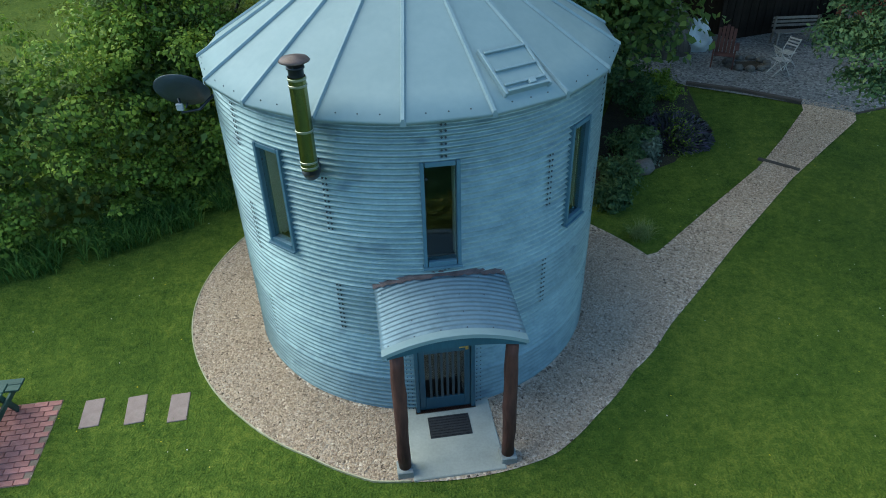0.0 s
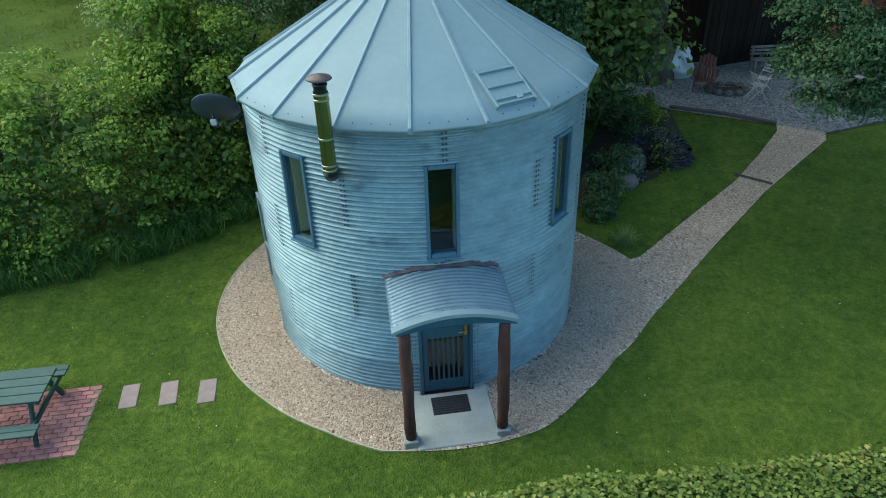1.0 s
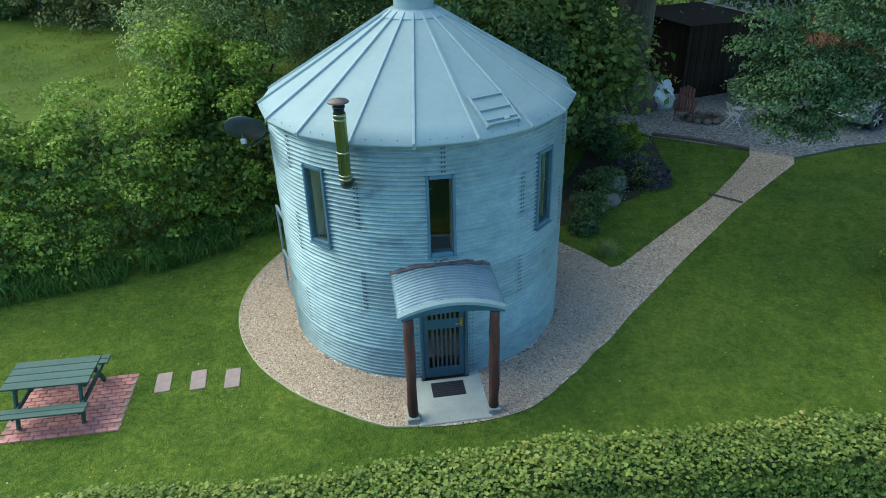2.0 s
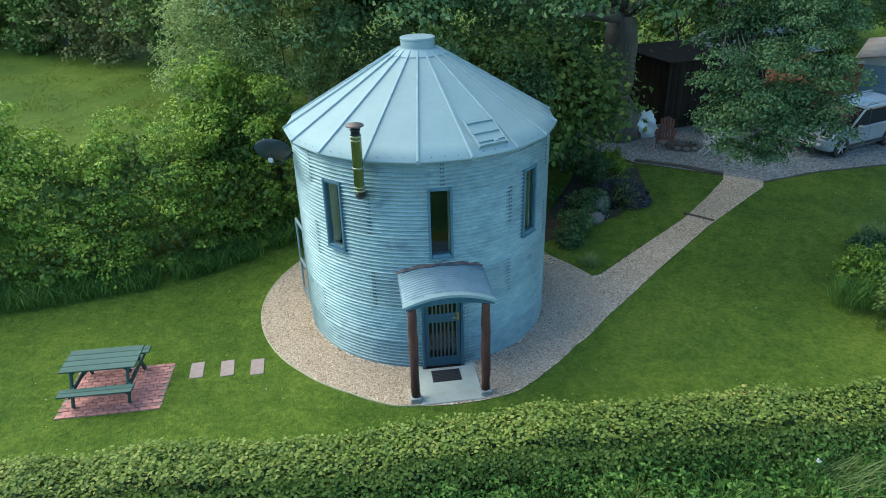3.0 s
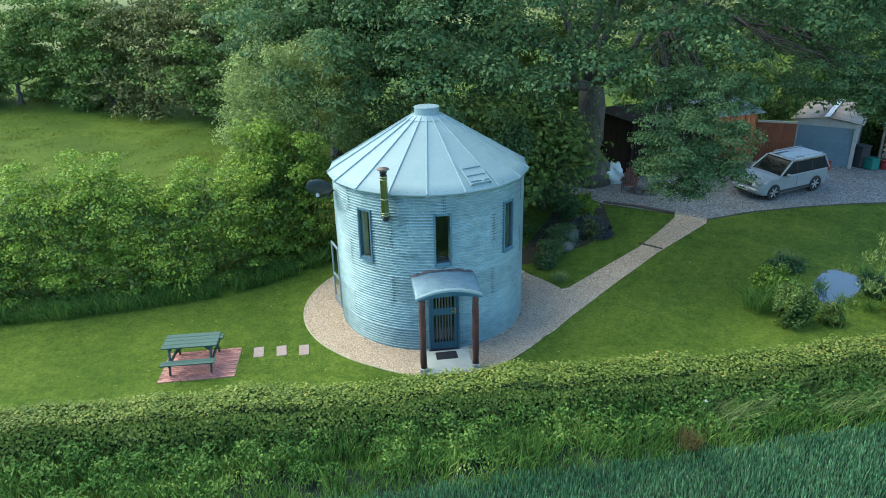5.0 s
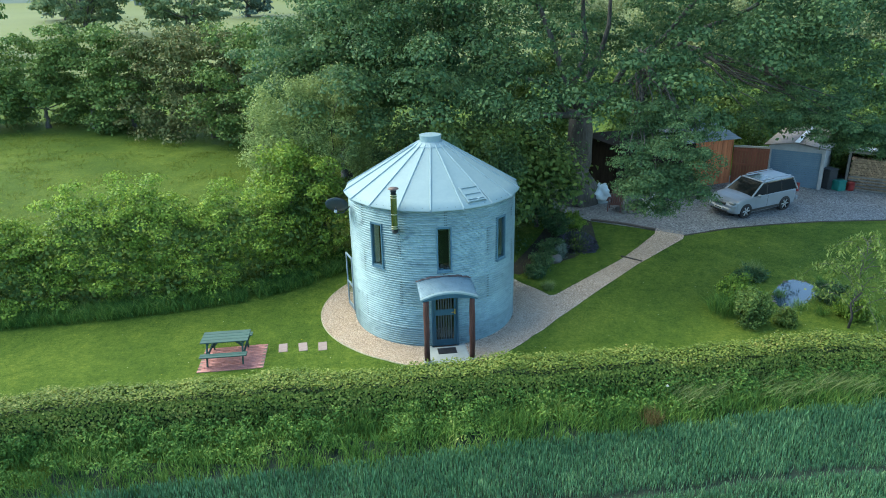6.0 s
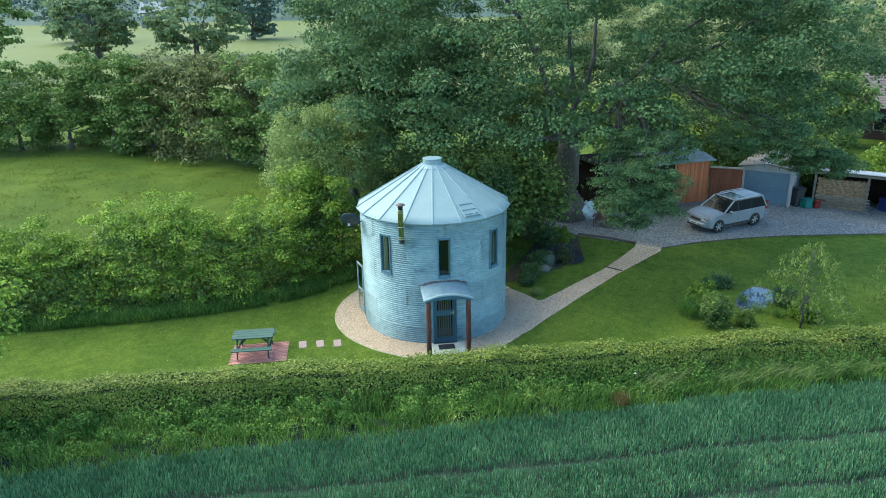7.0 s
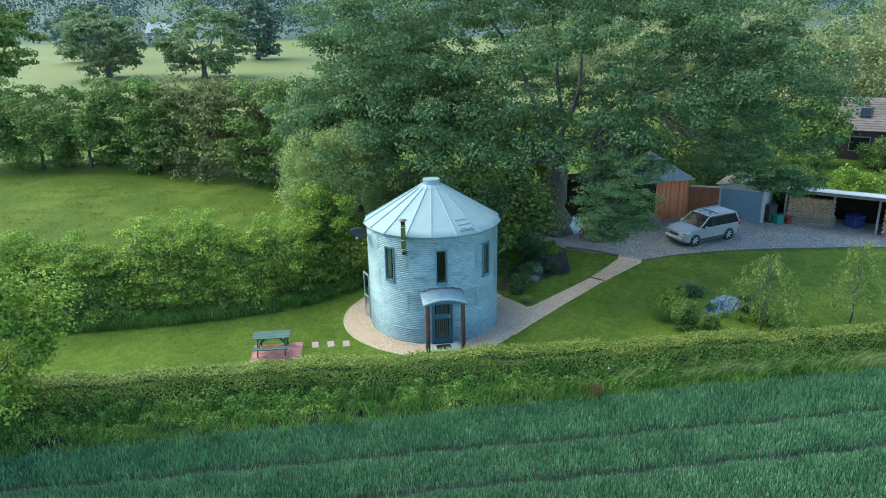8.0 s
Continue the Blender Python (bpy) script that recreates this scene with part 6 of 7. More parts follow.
def build_store():
    s = base("log_store", stand(25.07, 12.23, -33.0))
    tagged(s, "open-fronted log store with pale corrugated roof", "log store")
    L, D, H = 4.0, 2.6, 2.15
    for x in (-L + 0.1, -1.2, 1.2, L - 0.1):
        part("post", boxed(x - 0.06, x + 0.06, 0.0, 0.12, -0.3, H - 0.04), M["greywood"], s)
    part("front_beam", boxed(-L, L, 0.0, 0.1, H - 0.04, H + 0.10), M["greywood"], s)
    part("back_wall", boxed(-L, L, D, D + 0.06, -0.3, H - 0.4), M["blackboard"], s)
    for x in (-L, L - 0.06):
        part("end_wall", boxed(x, x + 0.06, 0.1, D, -0.3, H - 0.3), M["blackboard"], s)
    o = corrugated("roof_sheet", 2 * L + 0.4, D + 0.7, M["paleroof"], s, 0.12, 0.022)
    o.matrix_basis = pose(0, D / 2, H + 0.02, -7, 0, 0)
    for k in range(5):
        part("rail", boxed(-L + 0.2, -1.0, -0.03, 0.0, 0.12 + 0.17 * k, 0.20 + 0.17 * k), M["greywood"], s)
    rg = random.Random(11)
    bm = bmesh.new()
    bmesh.ops.create_cone(bm, cap_ends=True, segments=7, radius1=0.075, radius2=0.075, depth=0.4)
    bmesh.ops.rotate(bm, cent=(0, 0, 0), matrix=Matrix.Rotation(math.pi / 2, 3, "X"), verts=bm.verts)
    for v in bm.verts:
        v.co += Vector((rg.uniform(-1, 1), 0, rg.uniform(-1, 1))) * 0.012
    me = bpy.data.meshes.new("log")
    bm.to_mesh(me)
    bm.free()
    me.materials.append(M["log_end"])
    lp = base("log_pile", stand(25.07, 12.23, -33.0))
    tagged(lp, "stacked split firewood filling one bay of the store", "firewood")
    for x0, x1, top in ((-3.75, -1.2, 1.75), (1.55, 3.7, 1.5)):
        z, row = -0.05, 0
        while z < top:
            x = x0 + (0.07 if row % 2 else 0)
            while x < x1:
                o = new("log", me)
                o.parent = lp
                o.matrix_basis = pose(x, 0.42 + rg.uniform(-0.05, 0.04), z + rg.uniform(-0.01, 0.01), 0, rg.uniform(0, 360), 0)
                x += 0.145
            z += 0.128
            row += 1


build_store()


def barrel(name, x, y, r, h, mat, label, cat, square=False):
    b = base(name, stand(x, y, 20, 0.03))
    tagged(b, label, cat)
    if square:
        part("body", boxed(-r, r, -r, r, 0, h, 0.03), mat, b)
        part("lid", boxed(-r - 0.03, r + 0.03, -r - 0.03, r + 0.03, h, h + 0.06, 0.02), mat, b)
    else:
        vs, fs = lathe([(0, 0), (r * 0.9, 0), (r, h * 0.5), (r * 0.97, h), (r * 1.03, h), (r * 1.03, h + 0.04), (0, h + 0.06)], 20)
        put("body", vs, fs, mat, b, True)


M["teal"] = surface("teal_plastic", (0.012, 0.12, 0.11), (0.02, 0.17, 0.15), 6, 40, 0.5)
M["redplastic"] = surface("red_plastic", (0.16, 0.02, 0.02), (0.24, 0.03, 0.03), 6, 40, 0.5)
M["blueplastic"] = surface("blue_plastic", (0.012, 0.02, 0.10), (0.02, 0.035, 0.15), 6, 40, 0.5)
barrel("refuse_bin", 20.95, 14.5, 0.29, 1.05, M["mat_rubber"], "black wheeled refuse bin beside the garage", "bin", True)
barrel("storage_crate", 21.35, 14.1, 0.25, 0.5, M["teal"], "teal plastic storage crate by the log store", "crate", True)
barrel("bucket", 21.95, 14.05, 0.2, 0.42, M["redplastic"], "red plastic bucket by the log store", "bucket")
barrel("blue_tub", 25.7, 13.3, 0.4, 0.7, M["blueplastic"], "blue plastic tub inside the log store", "tub", True)


def build_car():
    m = sit(15.60, 11.19, -153.1, 0.0)
    c = base("silver_car", m)
    tagged(c, "silver estate off-roader parked on the gravel yard", "car")
    body, dark = M["carpaint"], M["carglass"]
    W = 0.87
    # side profile from the tail to the nose: (x, z)
    low = [(-2.2, 0.42), (-2.24, 0.62), (-2.2, 1.0), (-2.0, 1.04), (0.72, 1.02), (0.95, 1.03), (1.45, 1.0), (1.85, 0.93), (2.07, 0.84), (2.17, 0.70), (2.2, 0.45), (2.1, 0.32), (1.75, 0.30)]
    low += [(1.72 + 0.37 * math.cos(math.radians(a)) - 0.37, 0.33 + 0.38 * math.sin(math.radians(a))) for a in (10, 45, 90, 135, 170)]
    low += [(0.93, 0.28), (-0.93, 0.28)]
    low += [(-1.32 + 0.37 * math.cos(math.radians(a)), 0.33 + 0.38 * math.sin(math.radians(a))) for a in (10, 45, 90, 135, 170)]
    low += [(-1.72, 0.32), (-2.1, 0.34)]
    bm = bmesh.new()
    rows = []
    for y, s, tz in ((-W, 0.35, -0.02), (-W * 0.96, 0.62, 0.012), (-W * 0.8, 0.86, 0.03), (-W * 0.45, 1.0, 0.045), (0, 1.05, 0.05), (W * 0.45, 1.0, 0.045), (W * 0.8, 0.86, 0.03), (W * 0.96, 0.62, 0.012), (W, 0.35, -0.02)):
        rows.append([bm.verts.new((x if abs(x) < 1.7 else math.copysign(1.7 + (abs(x) - 1.7) * s, x), y, z + (tz if z > 0.7 else 0))) for x, z in low])
    k = len(low)
    for a, b in zip(rows, rows[1:]):
        for i in range(k):
            bm.faces.new((a[i], a[(i + 1) % k], b[(i + 1) % k], b[i]))
    bm.faces.new(rows[0][::-1])
    bm.faces.new(rows[-1])
    bmesh.ops.recalc_face_normals(bm, faces=bm.faces)
    part("body", bm, body, c, "silver painted body")
    # cabin: glass hull with roof and pillars
    cab = [(-2.15, 1.02, 0.83), (-1.92, 1.58, 0.68), (-1.6, 1.62, 0.67), (0.05, 1.62, 0.67), (0.28, 1.57, 0.68), (1.02, 1.02, 0.83)]
    bm = bmesh.new()
    L = [bm.verts.new((x, -w, z)) for x, z, w in cab]
    Rr = [bm.verts.new((x, w, z)) for x, z, w in cab]
    for i in range(5):
        bm.faces.new((L[i], L[i + 1], Rr[i + 1], Rr[i]))
    bm.faces.new(L[::-1])
    bm.faces.new(Rr)
    bmesh.ops.recalc_face_normals(bm, faces=bm.faces)
    part("glasshouse", bm, dark, c, "dark tinted glass")
    part("roof", boxed(-1.93, 0.22, -0.69, 0.69, 1.59, 1.645, 0.02), body, c)
    part("sunroof", boxed(-0.75, 0.12, -0.5, 0.5, 1.645, 1.655, 0.004), dark, c, "large glass sunroof")
    for s in (-1, 1):
        for p, q in (((1.04, s * 0.835, 1.02), (0.25, s * 0.69, 1.60)), ((0.02, s * 0.842, 1.02), (-0.08, s * 0.69, 1.60)), ((-1.0, s * 0.842, 1.02), (-1.02, s * 0.69, 1.60)), ((-2.12, s * 0.83, 1.02), (-1.85, s * 0.68, 1.60))):
            put("pillar", *tube([p, q], 0.04 if abs(p[0]) > 1.03 else 0.022, 8), body if abs(p[0]) > 1.03 else M["trim"], c)
        put("roof_rail", *tube([(-1.85, s * 0.58, 1.64), (-1.75, s * 0.58, 1.73), (-0.1, s * 0.58, 1.74), (0.1, s * 0.58, 1.65)], 0.025, 8), body, c, True)
        for x0, x1, u0, u1 in ((0.06, 0.88, -0.04, 0.27), (-0.96, -0.02, -0.98, -0.12), (-2.0, -1.04, -1.82, -1.06)):
            quad = [(x0, 1.05, 0.826), (x1, 1.05, 0.826), (u1, 1.56, 0.689), (u0, 1.56, 0.689)]
            vs = [(x, s * (w + 0.018), z) for x, z, w in quad] + [(x, s * (w - 0.01), z) for x, z, w in quad]
            put("side_window", vs, [(0, 1, 2, 3), (7, 6, 5, 4), (0, 4, 5, 1), (1, 5, 6, 2), (2, 6, 7, 3), (3, 7, 4, 0)], M["sidepane"], c, False, "dark side window")
        part("mirror", boxed(0.55, 0.72, s * 0.98 - 0.1, s * 0.98 + 0.1, 1.0, 1.14, 0.03), body, c)
        part("headlight", boxed(1.92, 2.12, s * 0.64 - 0.17, s * 0.64 + 0.15, 0.74, 0.88, 0.04), M["lamp"], c, "clear headlight")
        part("tail_light", boxed(-2.24, -2.12, s * 0.76 - 0.08, s * 0.76 + 0.08, 0.85, 1.3, 0.02), M["redplastic"], c, "red tail light")
        part("sill_trim", boxed(-0.9, 0.95, s * 0.87 - 0.015, s * 0.87 + 0.015, 0.30, 0.42, 0.005), M["trim"], c)
        part("door_seam", boxed(-0.06, -0.045, s * 0.872 - 0.002, s * 0.872 + 0.002, 0.45, 1.0, 0), M["trim"], c)
        part("door_handle", boxed(-0.02, 0.16, s * 0.885 - 0.012, s * 0.885 + 0.012, 0.86, 0.89, 0.005), body, c)
        for x in (1.32, -1.30):
            w = base("wheel")
            w.parent = c
            w.matrix_basis = pose(x, s * 0.80, 0.375, 90, 0, 0) @ Matrix.Diagonal((1.05, 1.05, 1.0, 1.0))
            vs, fs = lathe([(0.23, -0.10), (0.335, -0.11), (0.36, -0.08), (0.36, 0.08), (0.335, 0.11), (0.23, 0.10)], 28)
            put("tyre", vs, fs, M["tyre"], w, True)
            vs, fs = lathe([(0.0, 0.0), (0.225, -0.02), (0.225, 0.02), (0.0, 0.03)], 24)
            put("rim", vs, fs, M["trim"], w)
            for a in range(6):
                for zz in (0.085, -0.085):
                    part("spoke", boxed(0.03, 0.225, -0.028, 0.028, zz - 0.015, zz + 0.015, 0.005), M["alloy"], w).matrix_basis = pose(0, 0, 0, 0, 0, a * 60)
    part("grille", boxed(2.12, 2.235, -0.34, 0.34, 0.68, 0.80, 0.02), M["trim"], c)
    part("front_bumper", boxed(1.98, 2.25, -0.70, 0.70, 0.38, 0.60, 0.06), body, c)
    part("lower_grille", boxed(2.2, 2.28, -0.5, 0.5, 0.34, 0.42, 0.01), M["trim"], c)
    part("number_plate", boxed(2.272, 2.282, -0.26, 0.26, 0.46, 0.57, 0.002), M["plate"], c, "white plate with plain dark bars")
    part("plate_bar", boxed(2.282, 2.284, -0.2, 0.2, 0.49, 0.54, 0), M["trim"], c)
    part("rear_bumper", boxed(-2.32, -2.15, -0.8, 0.8, 0.40, 0.62, 0.04), body, c)
    part("bonnet_seam", boxed(1.0, 1.012, -0.75, 0.75, 1.045, 1.056, 0), M["trim"], c)


M["carpaint"] = surface("silver_paint", (0.215, 0.24, 0.27), (0.275, 0.30, 0.335), 2, 60, 0.32, 0.3, 0.0)
M["sidepane"] = surface("dark_side_glass", (0.006, 0.008, 0.010), (0.010, 0.013, 0.015), 2, 20, 0.65, 0, 0.0)
M["sidepane"].node_tree.nodes["Principled BSDF"].inputs["Specular IOR Level"].default_value = 0.1
M["carglass"] = surface("tinted_glass", (0.006, 0.009, 0.011), (0.010, 0.014, 0.016), 1, 4, 0.08, 0, 0.0)
M["carglass"].node_tree.nodes["Principled BSDF"].inputs["Specular IOR Level"].default_value = 0.3
M["lamp"] = surface("lamp_glass", (0.16, 0.175, 0.18), (0.28, 0.30, 0.31), 6, 40, 0.25, 0.3, 0.0)
M["trim"] = surface("black_trim", (0.008, 0.008, 0.009), (0.02, 0.02, 0.022), 10, 60, 0.5)
M["tyre"] = surface("tyre_rubber", (0.012, 0.012, 0.012), (0.026, 0.026, 0.026), 10, 60, 0.85)
M["alloy"] = surface("alloy", (0.5, 0.51, 0.52), (0.62, 0.63, 0.64), 6, 40, 0.3, 0.9, 0.0)
M["plate"] = surface("white_plate", (0.65, 0.65, 0.62), (0.72, 0.72, 0.7), 6, 40, 0.5)
build_car()


# ---- sitting place by the hut ----
def build_chair(x, y, yaw):
    c = base("garden_chair", stand(x, y, yaw, 0.03))
    tagged(c, "reddish-brown slatted wooden garden armchair", "chair")
    m = M["chairwood"]
    for k in range(5):
        part("back_slat", boxed(-0.27 + 0.11 * k, -0.18 + 0.11 * k, -0.012, 0.012, 0.0, 0.75 + 0.05 * (2 - abs(k - 2)), 0.004), m, c).matrix_basis = pose(0, 0.22, 0.30, -18, 0, 0)
        part("seat_slat", boxed(-0.28, 0.28, -0.30 + 0.11 * k, -0.21 + 0.11 * k, 0.36 - 0.012 * k, 0.38 - 0.012 * k, 0.004), m, c)
    for s in (-1, 1):
        part("arm", boxed(s * 0.34 - 0.06, s * 0.34 + 0.06, -0.38, 0.36, 0.58, 0.605, 0.006), m, c)
        part("leg", boxed(s * 0.31 - 0.02, s * 0.31 + 0.02, -0.34, -0.25, 0.0, 0.58, 0.004), m, c)
        part("leg", boxed(s * 0.31 - 0.02, s * 0.31 + 0.02, 0.22, 0.31, 0.0, 0.58, 0.004), m, c)


def build_folding_chair(x, y, yaw, label):
    c = base("folding_chair", stand(x, y, yaw, 0.03))
    tagged(c, label, "chair", "folding chairs by the fire pit")
    m = M["palewood"]
    for s in (-0.19, 0.19):
        put("leg", *tube([(s, -0.25, 0.0), (s, 0.24, 0.86)], 0.014, 6), m, c)
        put("leg", *tube([(s * 0.9, 0.28, 0.0), (s * 0.9, -0.2, 0.46)], 0.014, 6), m, c)
    for k in range(4):
        part("seat_slat", boxed(-0.2, 0.2, -0.2 + 0.1 * k, -0.13 + 0.1 * k, 0.44, 0.458, 0.003), m, c)
    for k in range(3):
        part("back_slat", boxed(-0.2, 0.2, 0.13 + 0.035 * k, 0.148 + 0.035 * k, 0.62 + 0.085 * k, 0.67 + 0.085 * k, 0.003), m, c)


M["chairwood"] = surface("red_brown_wood", (0.055, 0.02, 0.018), (0.12, 0.05, 0.042), 5, 30, 0.75, vary=0.15)
M["palewood"] = surface("pale_grey_wood", (0.34, 0.34, 0.33), (0.5, 0.5, 0.48), 5, 30, 0.8)
M["tarp"] = surface("pale_plastic_sheet", (0.36, 0.44, 0.50), (0.56, 0.64, 0.70), 3, 20, 0.45, 0, 0.4, 0.02)
build_chair(8.70, 11.03, -20)
build_folding_chair(10.54, 10.85, -60, "pale folding chair standing beside the fire pit")
build_folding_chair(10.14, 10.27, 100, "pale folding chair lying open on the gravel")


def build_firepit():
    f = base("fire_pit", stand(9.47, 11.01, 0, 0.03))
    tagged(f, "ring of grey stones round a fire pit", "fire pit")
    rg = random.Random(21)
    for k in range(11):
        a = 2 * math.pi * k / 11
        b = bmesh.new()
        bmesh.ops.create_icosphere(b, subdivisions=2, radius=1.0)
        for v in b.verts:
            v.co *= 1 + 0.18 * noise.noise(v.co * 1.5 + Vector((k, 0, 0)))
        s = rg.uniform(0.12, 0.18)
        part("stone", b, M["rimstone"], f, smooth=True).matrix_basis = pose(0.6 * math.cos(a), 0.5 * math.sin(a), 0.06) @ Matrix.Diagonal((s, s * 0.8, s * 0.7, 1))
    vs, fs = lathe([(0.0, 0.01), (0.46, 0.015), (0.48, 0.0)], 24)
    put("ash", vs, fs, M["bed"], f)


build_firepit()


def build_bag():
    g = base("sheeted_heap", stand(8.17, 12.50, 0, 0.0) @ Matrix.Diagonal((1.25, 1.1, 0.85, 1.0)))
    tagged(g, "pale plastic sheet thrown over a heap beside the oak", "sheet")
    bm = bmesh.new()
    bmesh.ops.create_icosphere(bm, subdivisions=4, radius=1.0)
    for v in bm.verts:
        n = v.co.copy()
        h = max(-0.02, 0.55 + 0.62 * n.z)
        v.co = Vector((n.x * 0.52 * (1.25 - 0.55 * h), n.y * 0.42 * (1.25 - 0.5 * h), h))
        v.co += n * (0.20 * noise.noise(n * 1.7) + 0.08 * noise.noise(n * 4.0) + 0.05 * noise.noise(n * 9.0))
    part("sheet", bm, M["tarp"], g, smooth=True)
    vs, fs = tube([(0.52, -0.1, 0.28), (0.56, -0.02, 0.28)], 0.28, 20)
    put("wheel_rim", vs, fs, M["rimstone"], g)


build_bag()


def build_bench():
    b = base("garden_bench", stand(11.58, 12.76, 5, 0.03))
    tagged(b, "dark weathered wooden bench before the hut", "bench")
    for k in range(4):
        part("seat_slat", boxed(-0.8, 0.8, -0.2 + 0.1 * k, -0.12 + 0.1 * k, 0.42, 0.44, 0.004), M["greywood"], b)
    for k in range(3):
        part("back_slat", boxed(-0.8, 0.8, 0.22, 0.24, 0.52 + 0.12 * k, 0.6 + 0.12 * k, 0.004), M["greywood"], b)
    for x in (-0.72, 0.72):
        for y, h in ((-0.17, 0.42), (0.2, 0.86)):
            part("leg", boxed(x - 0.03, x + 0.03, y - 0.03, y + 0.03, 0, h), M["greywood"], b)
    p = base("pallet_stack", stand(13.01, 12.62, 20, 0.03))
    tagged(p, "old pallets leaning before the hut", "pallet")
    for k in range(7):
        part("slat", boxed(-0.5 + 0.15 * k, -0.40 + 0.15 * k, -0.02, 0.0, 0.0, 1.1, 0.003), M["greywood"], p).matrix_basis = pose(0, 0, 0, -20, 28, 0)


build_bench()


# ---- neighbour's house and shrubs behind the store ----
def build_house():
    h = base("neighbour_house", stand(40.2, 33.4, -30, -0.2))
    tagged(h, "brown boarded house with grey-brown tiled roof", "house")
    L, D, H, T = 5.6, 3.6, 2.9, 5.2
    part("wall", boxed(-L, L, -D, -D + 0.25, -1.0, H, 0), M["housewall"], h, "dark brown boarded wall")
    part("wall", boxed(-L, L, D - 0.25, D, -1.0, H, 0), M["housewall"], h)
    for x in (-L, L - 0.25):
        bm = bmesh.new()
        vs = [bm.verts.new(q) for q in ((x, -D + 0.26, -1), (x, D - 0.26, -1), (x, D - 0.26, H), (x, 0, T - 0.1), (x, -D + 0.26, H))]
        bm.faces.new(vs)
        r = bmesh.ops.extrude_face_region(bm, geom=bm.faces[:])
        bmesh.ops.translate(bm, vec=(0.25, 0, 0), verts=[v for v in r["geom"] if isinstance(v, bmesh.types.BMVert)])
        bmesh.ops.recalc_face_normals(bm, faces=bm.faces)
        part("gable_wall", bm, M["housewall"], h)
    for s in (-1, 1):
        n = 14
        for k in range(n):
            a, b = k / n, (k + 1.15) / n
            y0, y1 = s * (D + 0.35) * (1 - a), s * (D + 0.35) * max(0, 1 - b)
            z0, z1 = H - 0.2 + (T - H + 0.2) * a, H - 0.2 + (T - H + 0.2) * min(b, 1)
            vs = [(-L - 0.3, y0, z0 + 0.06), (L + 0.3, y0, z0 + 0.06), (L + 0.3, y1, z1 + 0.02), (-L - 0.3, y1, z1 + 0.02)]
            vs += [(q[0], q[1], q[2] - 0.05) for q in vs]
            put("tile_course", vs, [(0, 1, 2, 3), (7, 6, 5, 4), (0, 4, 5, 1), (1, 5, 6, 2), (2, 6, 7, 3), (3, 7, 4, 0)], M["tiles"], h)
    ang = math.degrees(math.atan2(T - H + 0.2, D + 0.35))
    w = part("roof_window", boxed(-0.45, 0.45, -0.6, 0.6, 0.0, 0.12, 0.01), M["dark_steel"], h, "roof light with dark frame")
    w.matrix_basis = pose(-3.3, -D * 0.55, H + (T - H) * 0.45 + 0.12, ang, 0, 0)
    part("pane", boxed(-0.36, 0.36, -0.5, 0.5, 0.12, 0.128, 0), M["carglass"], w)
    for x in (-3.4, -0.5):
        f = part("window", boxed(x - 0.8, x + 0.8, -D - 0.04, -D + 0.0, 0.9, 2.2), M["greywood"], h, "grey framed window")
        part("pane", boxed(x - 0.72, x + 0.72, -D - 0.046, -D - 0.041, 0.98, 2.12, 0), M["carglass"], f)


M["housewall"] = surface("dark_brown_boards", (0.022, 0.012, 0.012), (0.05, 0.026, 0.026), 3, 24, 0.8, 0, 0.3, 0.01, (0.2, 0.2, 4))
M["tiles"] = surface("grey_brown_tiles", (0.075, 0.060, 0.057), (0.135, 0.110, 0.105), 2, 12, 0.85, 0, 0.4, 0.01, vary=0.1)
build_house()
for i, (x, y, rx, h) in enumerate([(23.19, 17.05, 1.8, 3.0), (26.90, 16.31, 2.0, 3.1), (30.61, 16.75, 2.2, 3.0), (33.65, 16.00, 2.4, 2.2), (19.53, 21.85, 2.4, 4.2), (26.13, 22.93, 3, 3.8), (35.94, 28.45, 2.6, 2.6), (38.74, 25.37, 2.6, 2.3)]):
    build_bush("yard_shrub", x, y, rx, 1.4 if y < 18 else 2.0, h, 40, 170, 0.12, 0.26, M["shrub"] if i in (1, 2) else M["hedgerow"], "leafy green shrubs behind the log store", 500 + i, "shrub", r=(0.4, 0.75))
for i, (x, y, rx, h, k) in enumerate([(12.27, 23.48, 3.0, 6, 50), (16.86, 24.27, 3.0, 6, 50), (5.29, 20.53, 3.5, 7, 60), (22.91, 28.78, 4, 7, 60), (30.67, 30.45, 2.6, 6, 50)]):
    c, r = blob_clumps(x, y, slope(y) + h * 0.5, rx, rx * 0.8, h * 0.5, k, 0.7, 1.2, -0.95, 540 + i)
    build_tree("background_tree", x, y, 0.18, 1.8, c, r, 110, 0.2, 0.4, M["hedgerow"], "dense green tree behind the yard", limbs=5, seed=560 + i)
for i, (x, y, rx, ry, h, k) in enumerate([(4.54, 8.85, 1.9, 1.5, 5.2, 60), (2.51, 10.71, 2.6, 1.8, 6.2, 60), (-1.44, 8.60, 2.4, 1.6, 5.6, 60), (-6.73, 5.12, 1.5, 1.4, 5.6, 46), (-2.20, 4.78, 1.2, 1.0, 3.4, 40), (2.47, 5.78, 1.2, 1.0, 4.8, 44)]):
    c, r = blob_clumps(x, y, slope(y) + h * 0.5, rx, ry, h * 0.5, k, 0.5, 0.95, -0.97, 580 + i)
    build_tree("shrub_clump", x, y, 0.1, min(1.0, h * 0.4), c, r, 170, 0.093, 0.18, M["oak"] if i < 3 or i > 4 else M["shrub"], "dense dark green shrub crowding the back of the bin", limbs=8, seed=590 + i, cat="shrub")


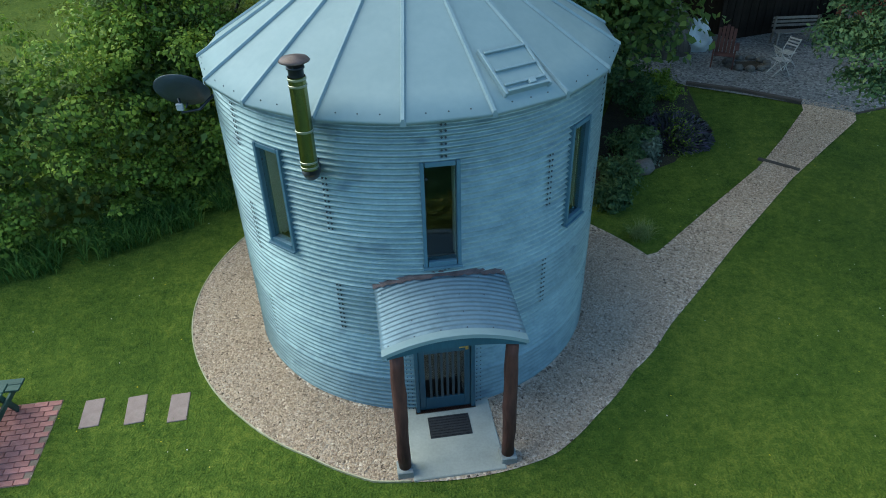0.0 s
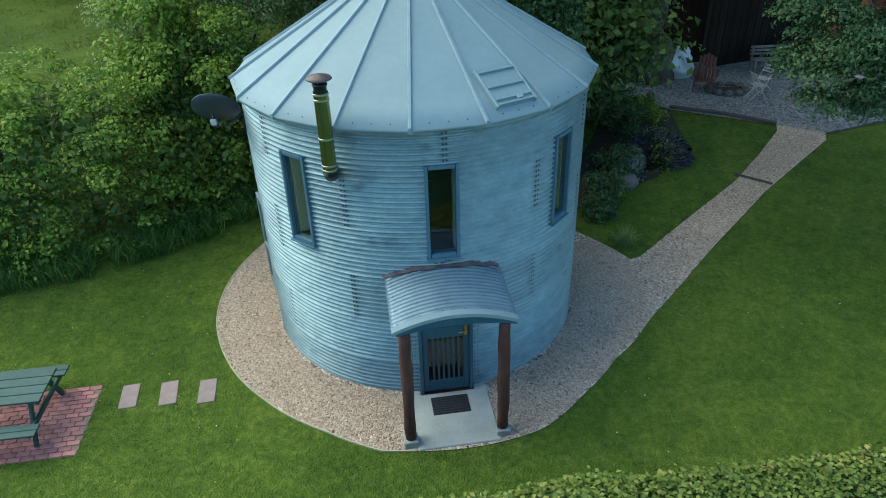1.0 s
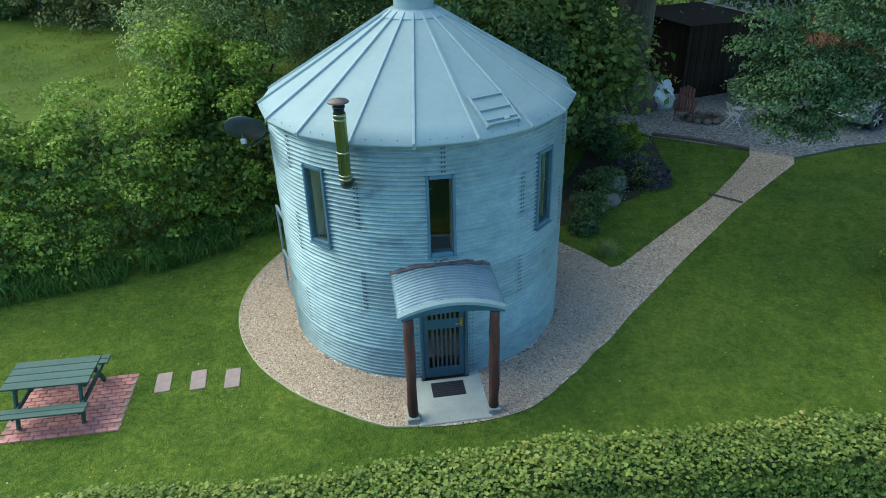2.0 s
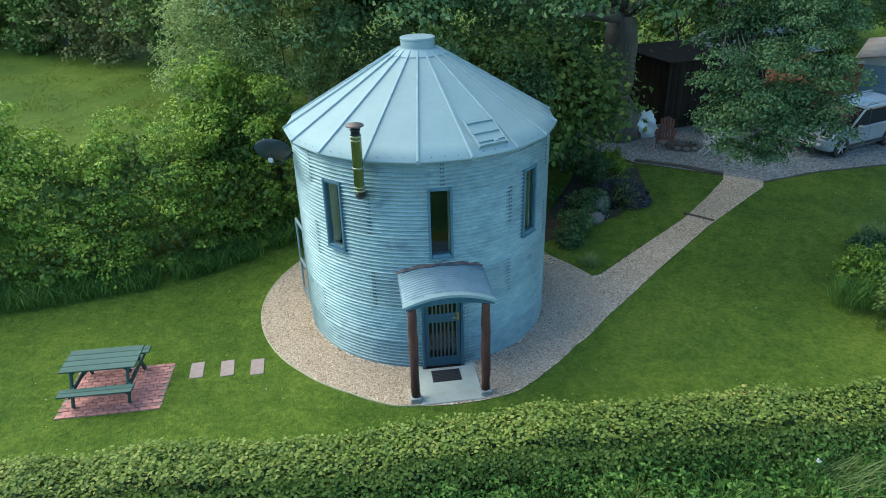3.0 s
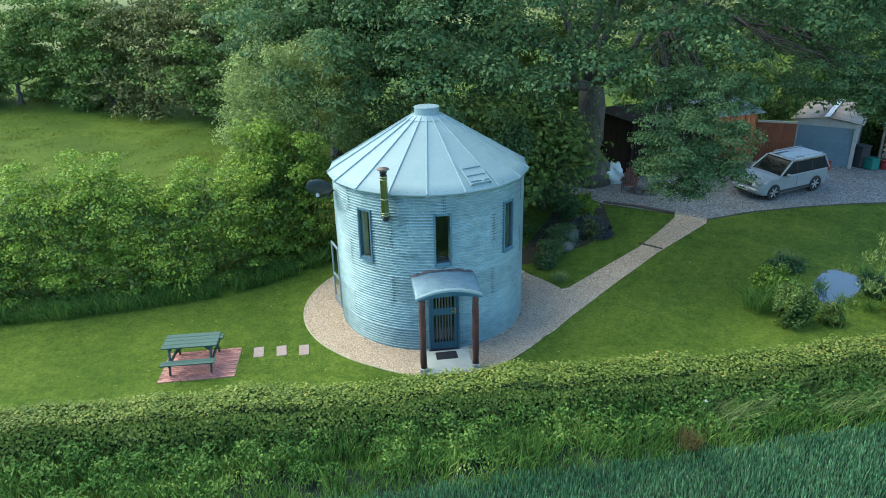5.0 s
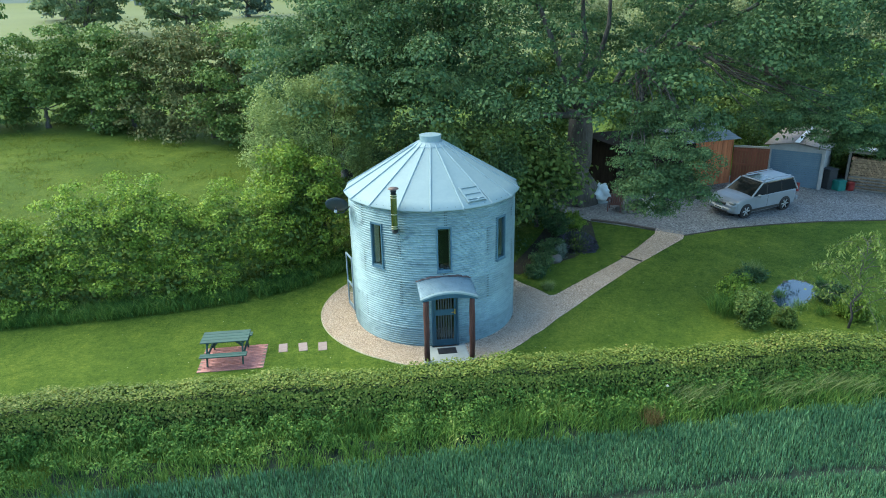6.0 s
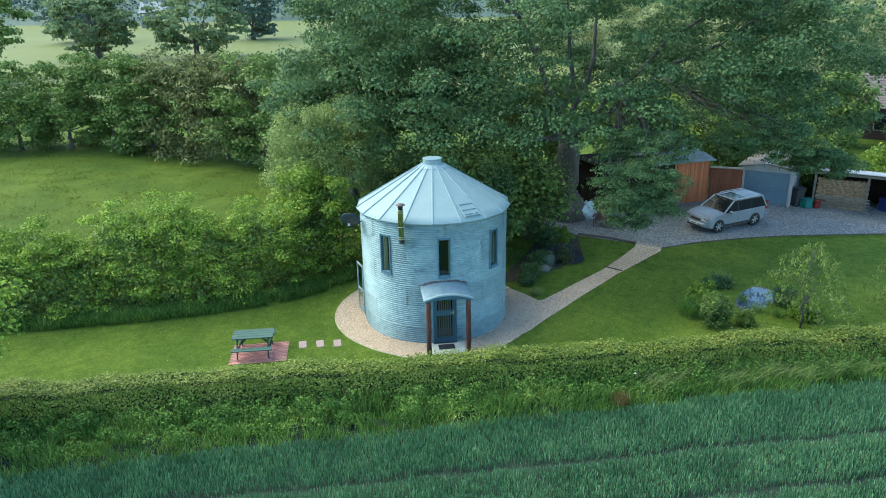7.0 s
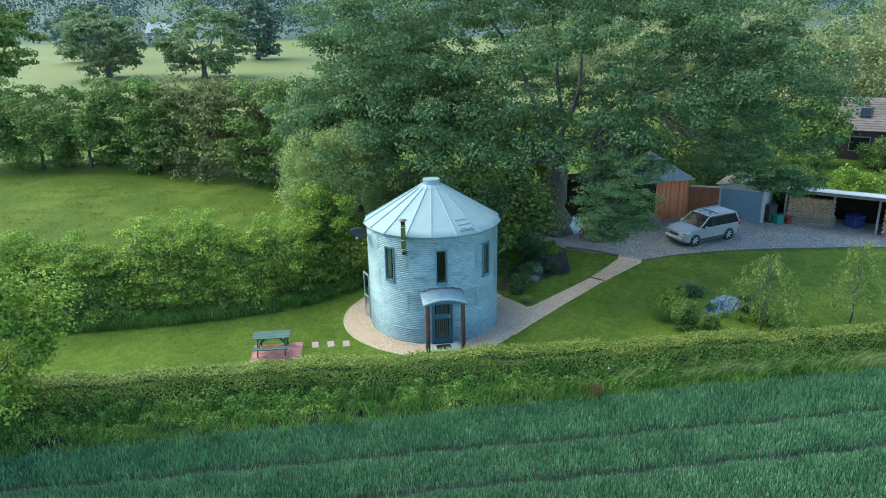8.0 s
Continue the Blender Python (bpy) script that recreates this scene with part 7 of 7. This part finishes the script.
def hedge_foot():
    """Rank grass along the boundary hedge and round the meadow edge."""
    n = 22000
    p = np.array(even(SIDE_LINE, 300))
    k = rng.integers(0, 298, n)
    f = rng.uniform(0, 1, (n, 1))
    c = p[k] * (1 - f) + p[k + 1] * f
    d = unit(p[k + 1] - p[k])
    off = -rng.uniform(0.9, 2.0, (n, 1))
    c = c + np.stack([-d[:, 1], d[:, 0]], 1) * off
    ob = blades("hedge_foot_grass", np.stack([c[:, 0], c[:, 1], slopes(c[:, 1]) - 0.02], 1), (0.2, 0.7), (0.014, 0.04), (0.2, 0.9), M["verge"])
    tagged(ob, "rank grass and nettles at the foot of the boundary hedge", "grass", kind="stuff")
    k, m = 700, 60
    cx, cy = rng.uniform(-46, -5, k), rng.uniform(4, 40, k)
    lim = np.interp(cx, [-58, -9], [38, 22])
    ok = (cy < lim) & (cy > np.interp(cx, [q[0] for q in SIDE_LINE], [q[1] for q in SIDE_LINE]) + 2.0)
    cx, cy = cx[ok], cy[ok]
    x = (cx[:, None] + rng.normal(0, 0.55, (len(cx), m))).ravel()
    y = (cy[:, None] + rng.normal(0, 0.4, (len(cx), m))).ravel()
    ob = blades("meadow_grass", np.stack([x, y, slopes(y) - 0.02], 1), (0.08, 0.24), (0.02, 0.05), (0.6, 1.5), M["meadowblade"], None, (0.3, 0.0))
    tagged(ob, "long pale meadow grass", "grass", kind="stuff")


M["meadowblade"] = leafy("meadow_blades", [(0.0, (0.069, 0.107, 0.012)), (0.5, (0.133, 0.172, 0.022)), (1.0, (0.224, 0.245, 0.046))], 0.6)
hedge_foot()


def lawn_flowers():
    n = 420
    x, y = rng.uniform(-12, 20, n), rng.uniform(-6, 7, n)
    ok = on_lawn(x, y) & ~in_quad(x, y, *PATIO)
    x, y = x[ok], y[ok]
    c = np.stack([x, y, slopes(y) + 0.045], 1)
    ob = leaves("lawn_flowers", c, np.tile([[0, 0, 1.0]], (len(x), 1)), 0.02, 0.035, M["daisy"], None, 0.95, 0.15)
    tagged(ob, "scattered yellow and white lawn flowers", "flowers", kind="stuff")


M["daisy"] = leafy("daisy_petals", [(0.0, (0.5, 0.42, 0.02)), (0.45, (0.6, 0.5, 0.04)), (0.55, (0.7, 0.7, 0.62)), (1.0, (0.8, 0.8, 0.75))], 0.6)
lawn_flowers()
wf = base("cow_parsley")
tagged(wf, "single white flower head in the verge", "flower")
q, nn = crown_points(np.array([[6.75, -6.4, 0.72]]), np.array([0.04]), 30)
leaves("flower_head", q, nn, 0.03, 0.05, M["plate"], wf, 0.9)
put("stem", *tube([(6.75, -6.4, 0.0), (6.76, -6.4, 0.70)], 0.008, 6), M["hedge"], wf)


def far_house(x, y, length, label):
    h = base("far_farmhouse", stand(x, y, 8, 0.10 * max(0.0, y - 215)))
    tagged(h, label, "house")
    part("wall", boxed(-length, length, -4, 4, -1, 5.0, 0), M["render_white"], h, "pale rendered wall")
    vs = [(-length - 0.4, -4.5, 4.8), (length + 0.4, -4.5, 4.8), (length + 0.4, 4.5, 4.8), (-length - 0.4, 4.5, 4.8), (-length - 0.4, 0, 8.2), (length + 0.4, 0, 8.2)]
    put("roof", vs, [(0, 1, 5, 4), (2, 3, 4, 5), (0, 4, 3), (1, 2, 5), (3, 2, 1, 0)], M["slate_far"], h, False, "grey slate roof")
    for s in (-0.7, 0.75):
        part("chimney", boxed(length * s - 0.6, length * s + 0.6, -0.6, 0.6, 7.5, 9.6, 0), M["render_white"], h)
    for k in range(4):
        part("window", boxed(-length + (k + 0.5) * length / 2 - 0.5, -length + (k + 0.5) * length / 2 + 0.5, -4.06, -4.01, 1.2, 2.9, 0), M["dark_steel"], h)


M["render_white"] = surface("pale_render", (0.13, 0.15, 0.15), (0.18, 0.20, 0.20), 1, 8, 0.9)
M["slate_far"] = surface("grey_slates", (0.20, 0.22, 0.24), (0.28, 0.30, 0.32), 1, 8, 0.8)
far_house(-136.0, 236, 6.0, "long pale farmhouse with slate roof before the wood")
far_house(-104.0, 214, 4.0, "small pale house beyond the pasture trees")
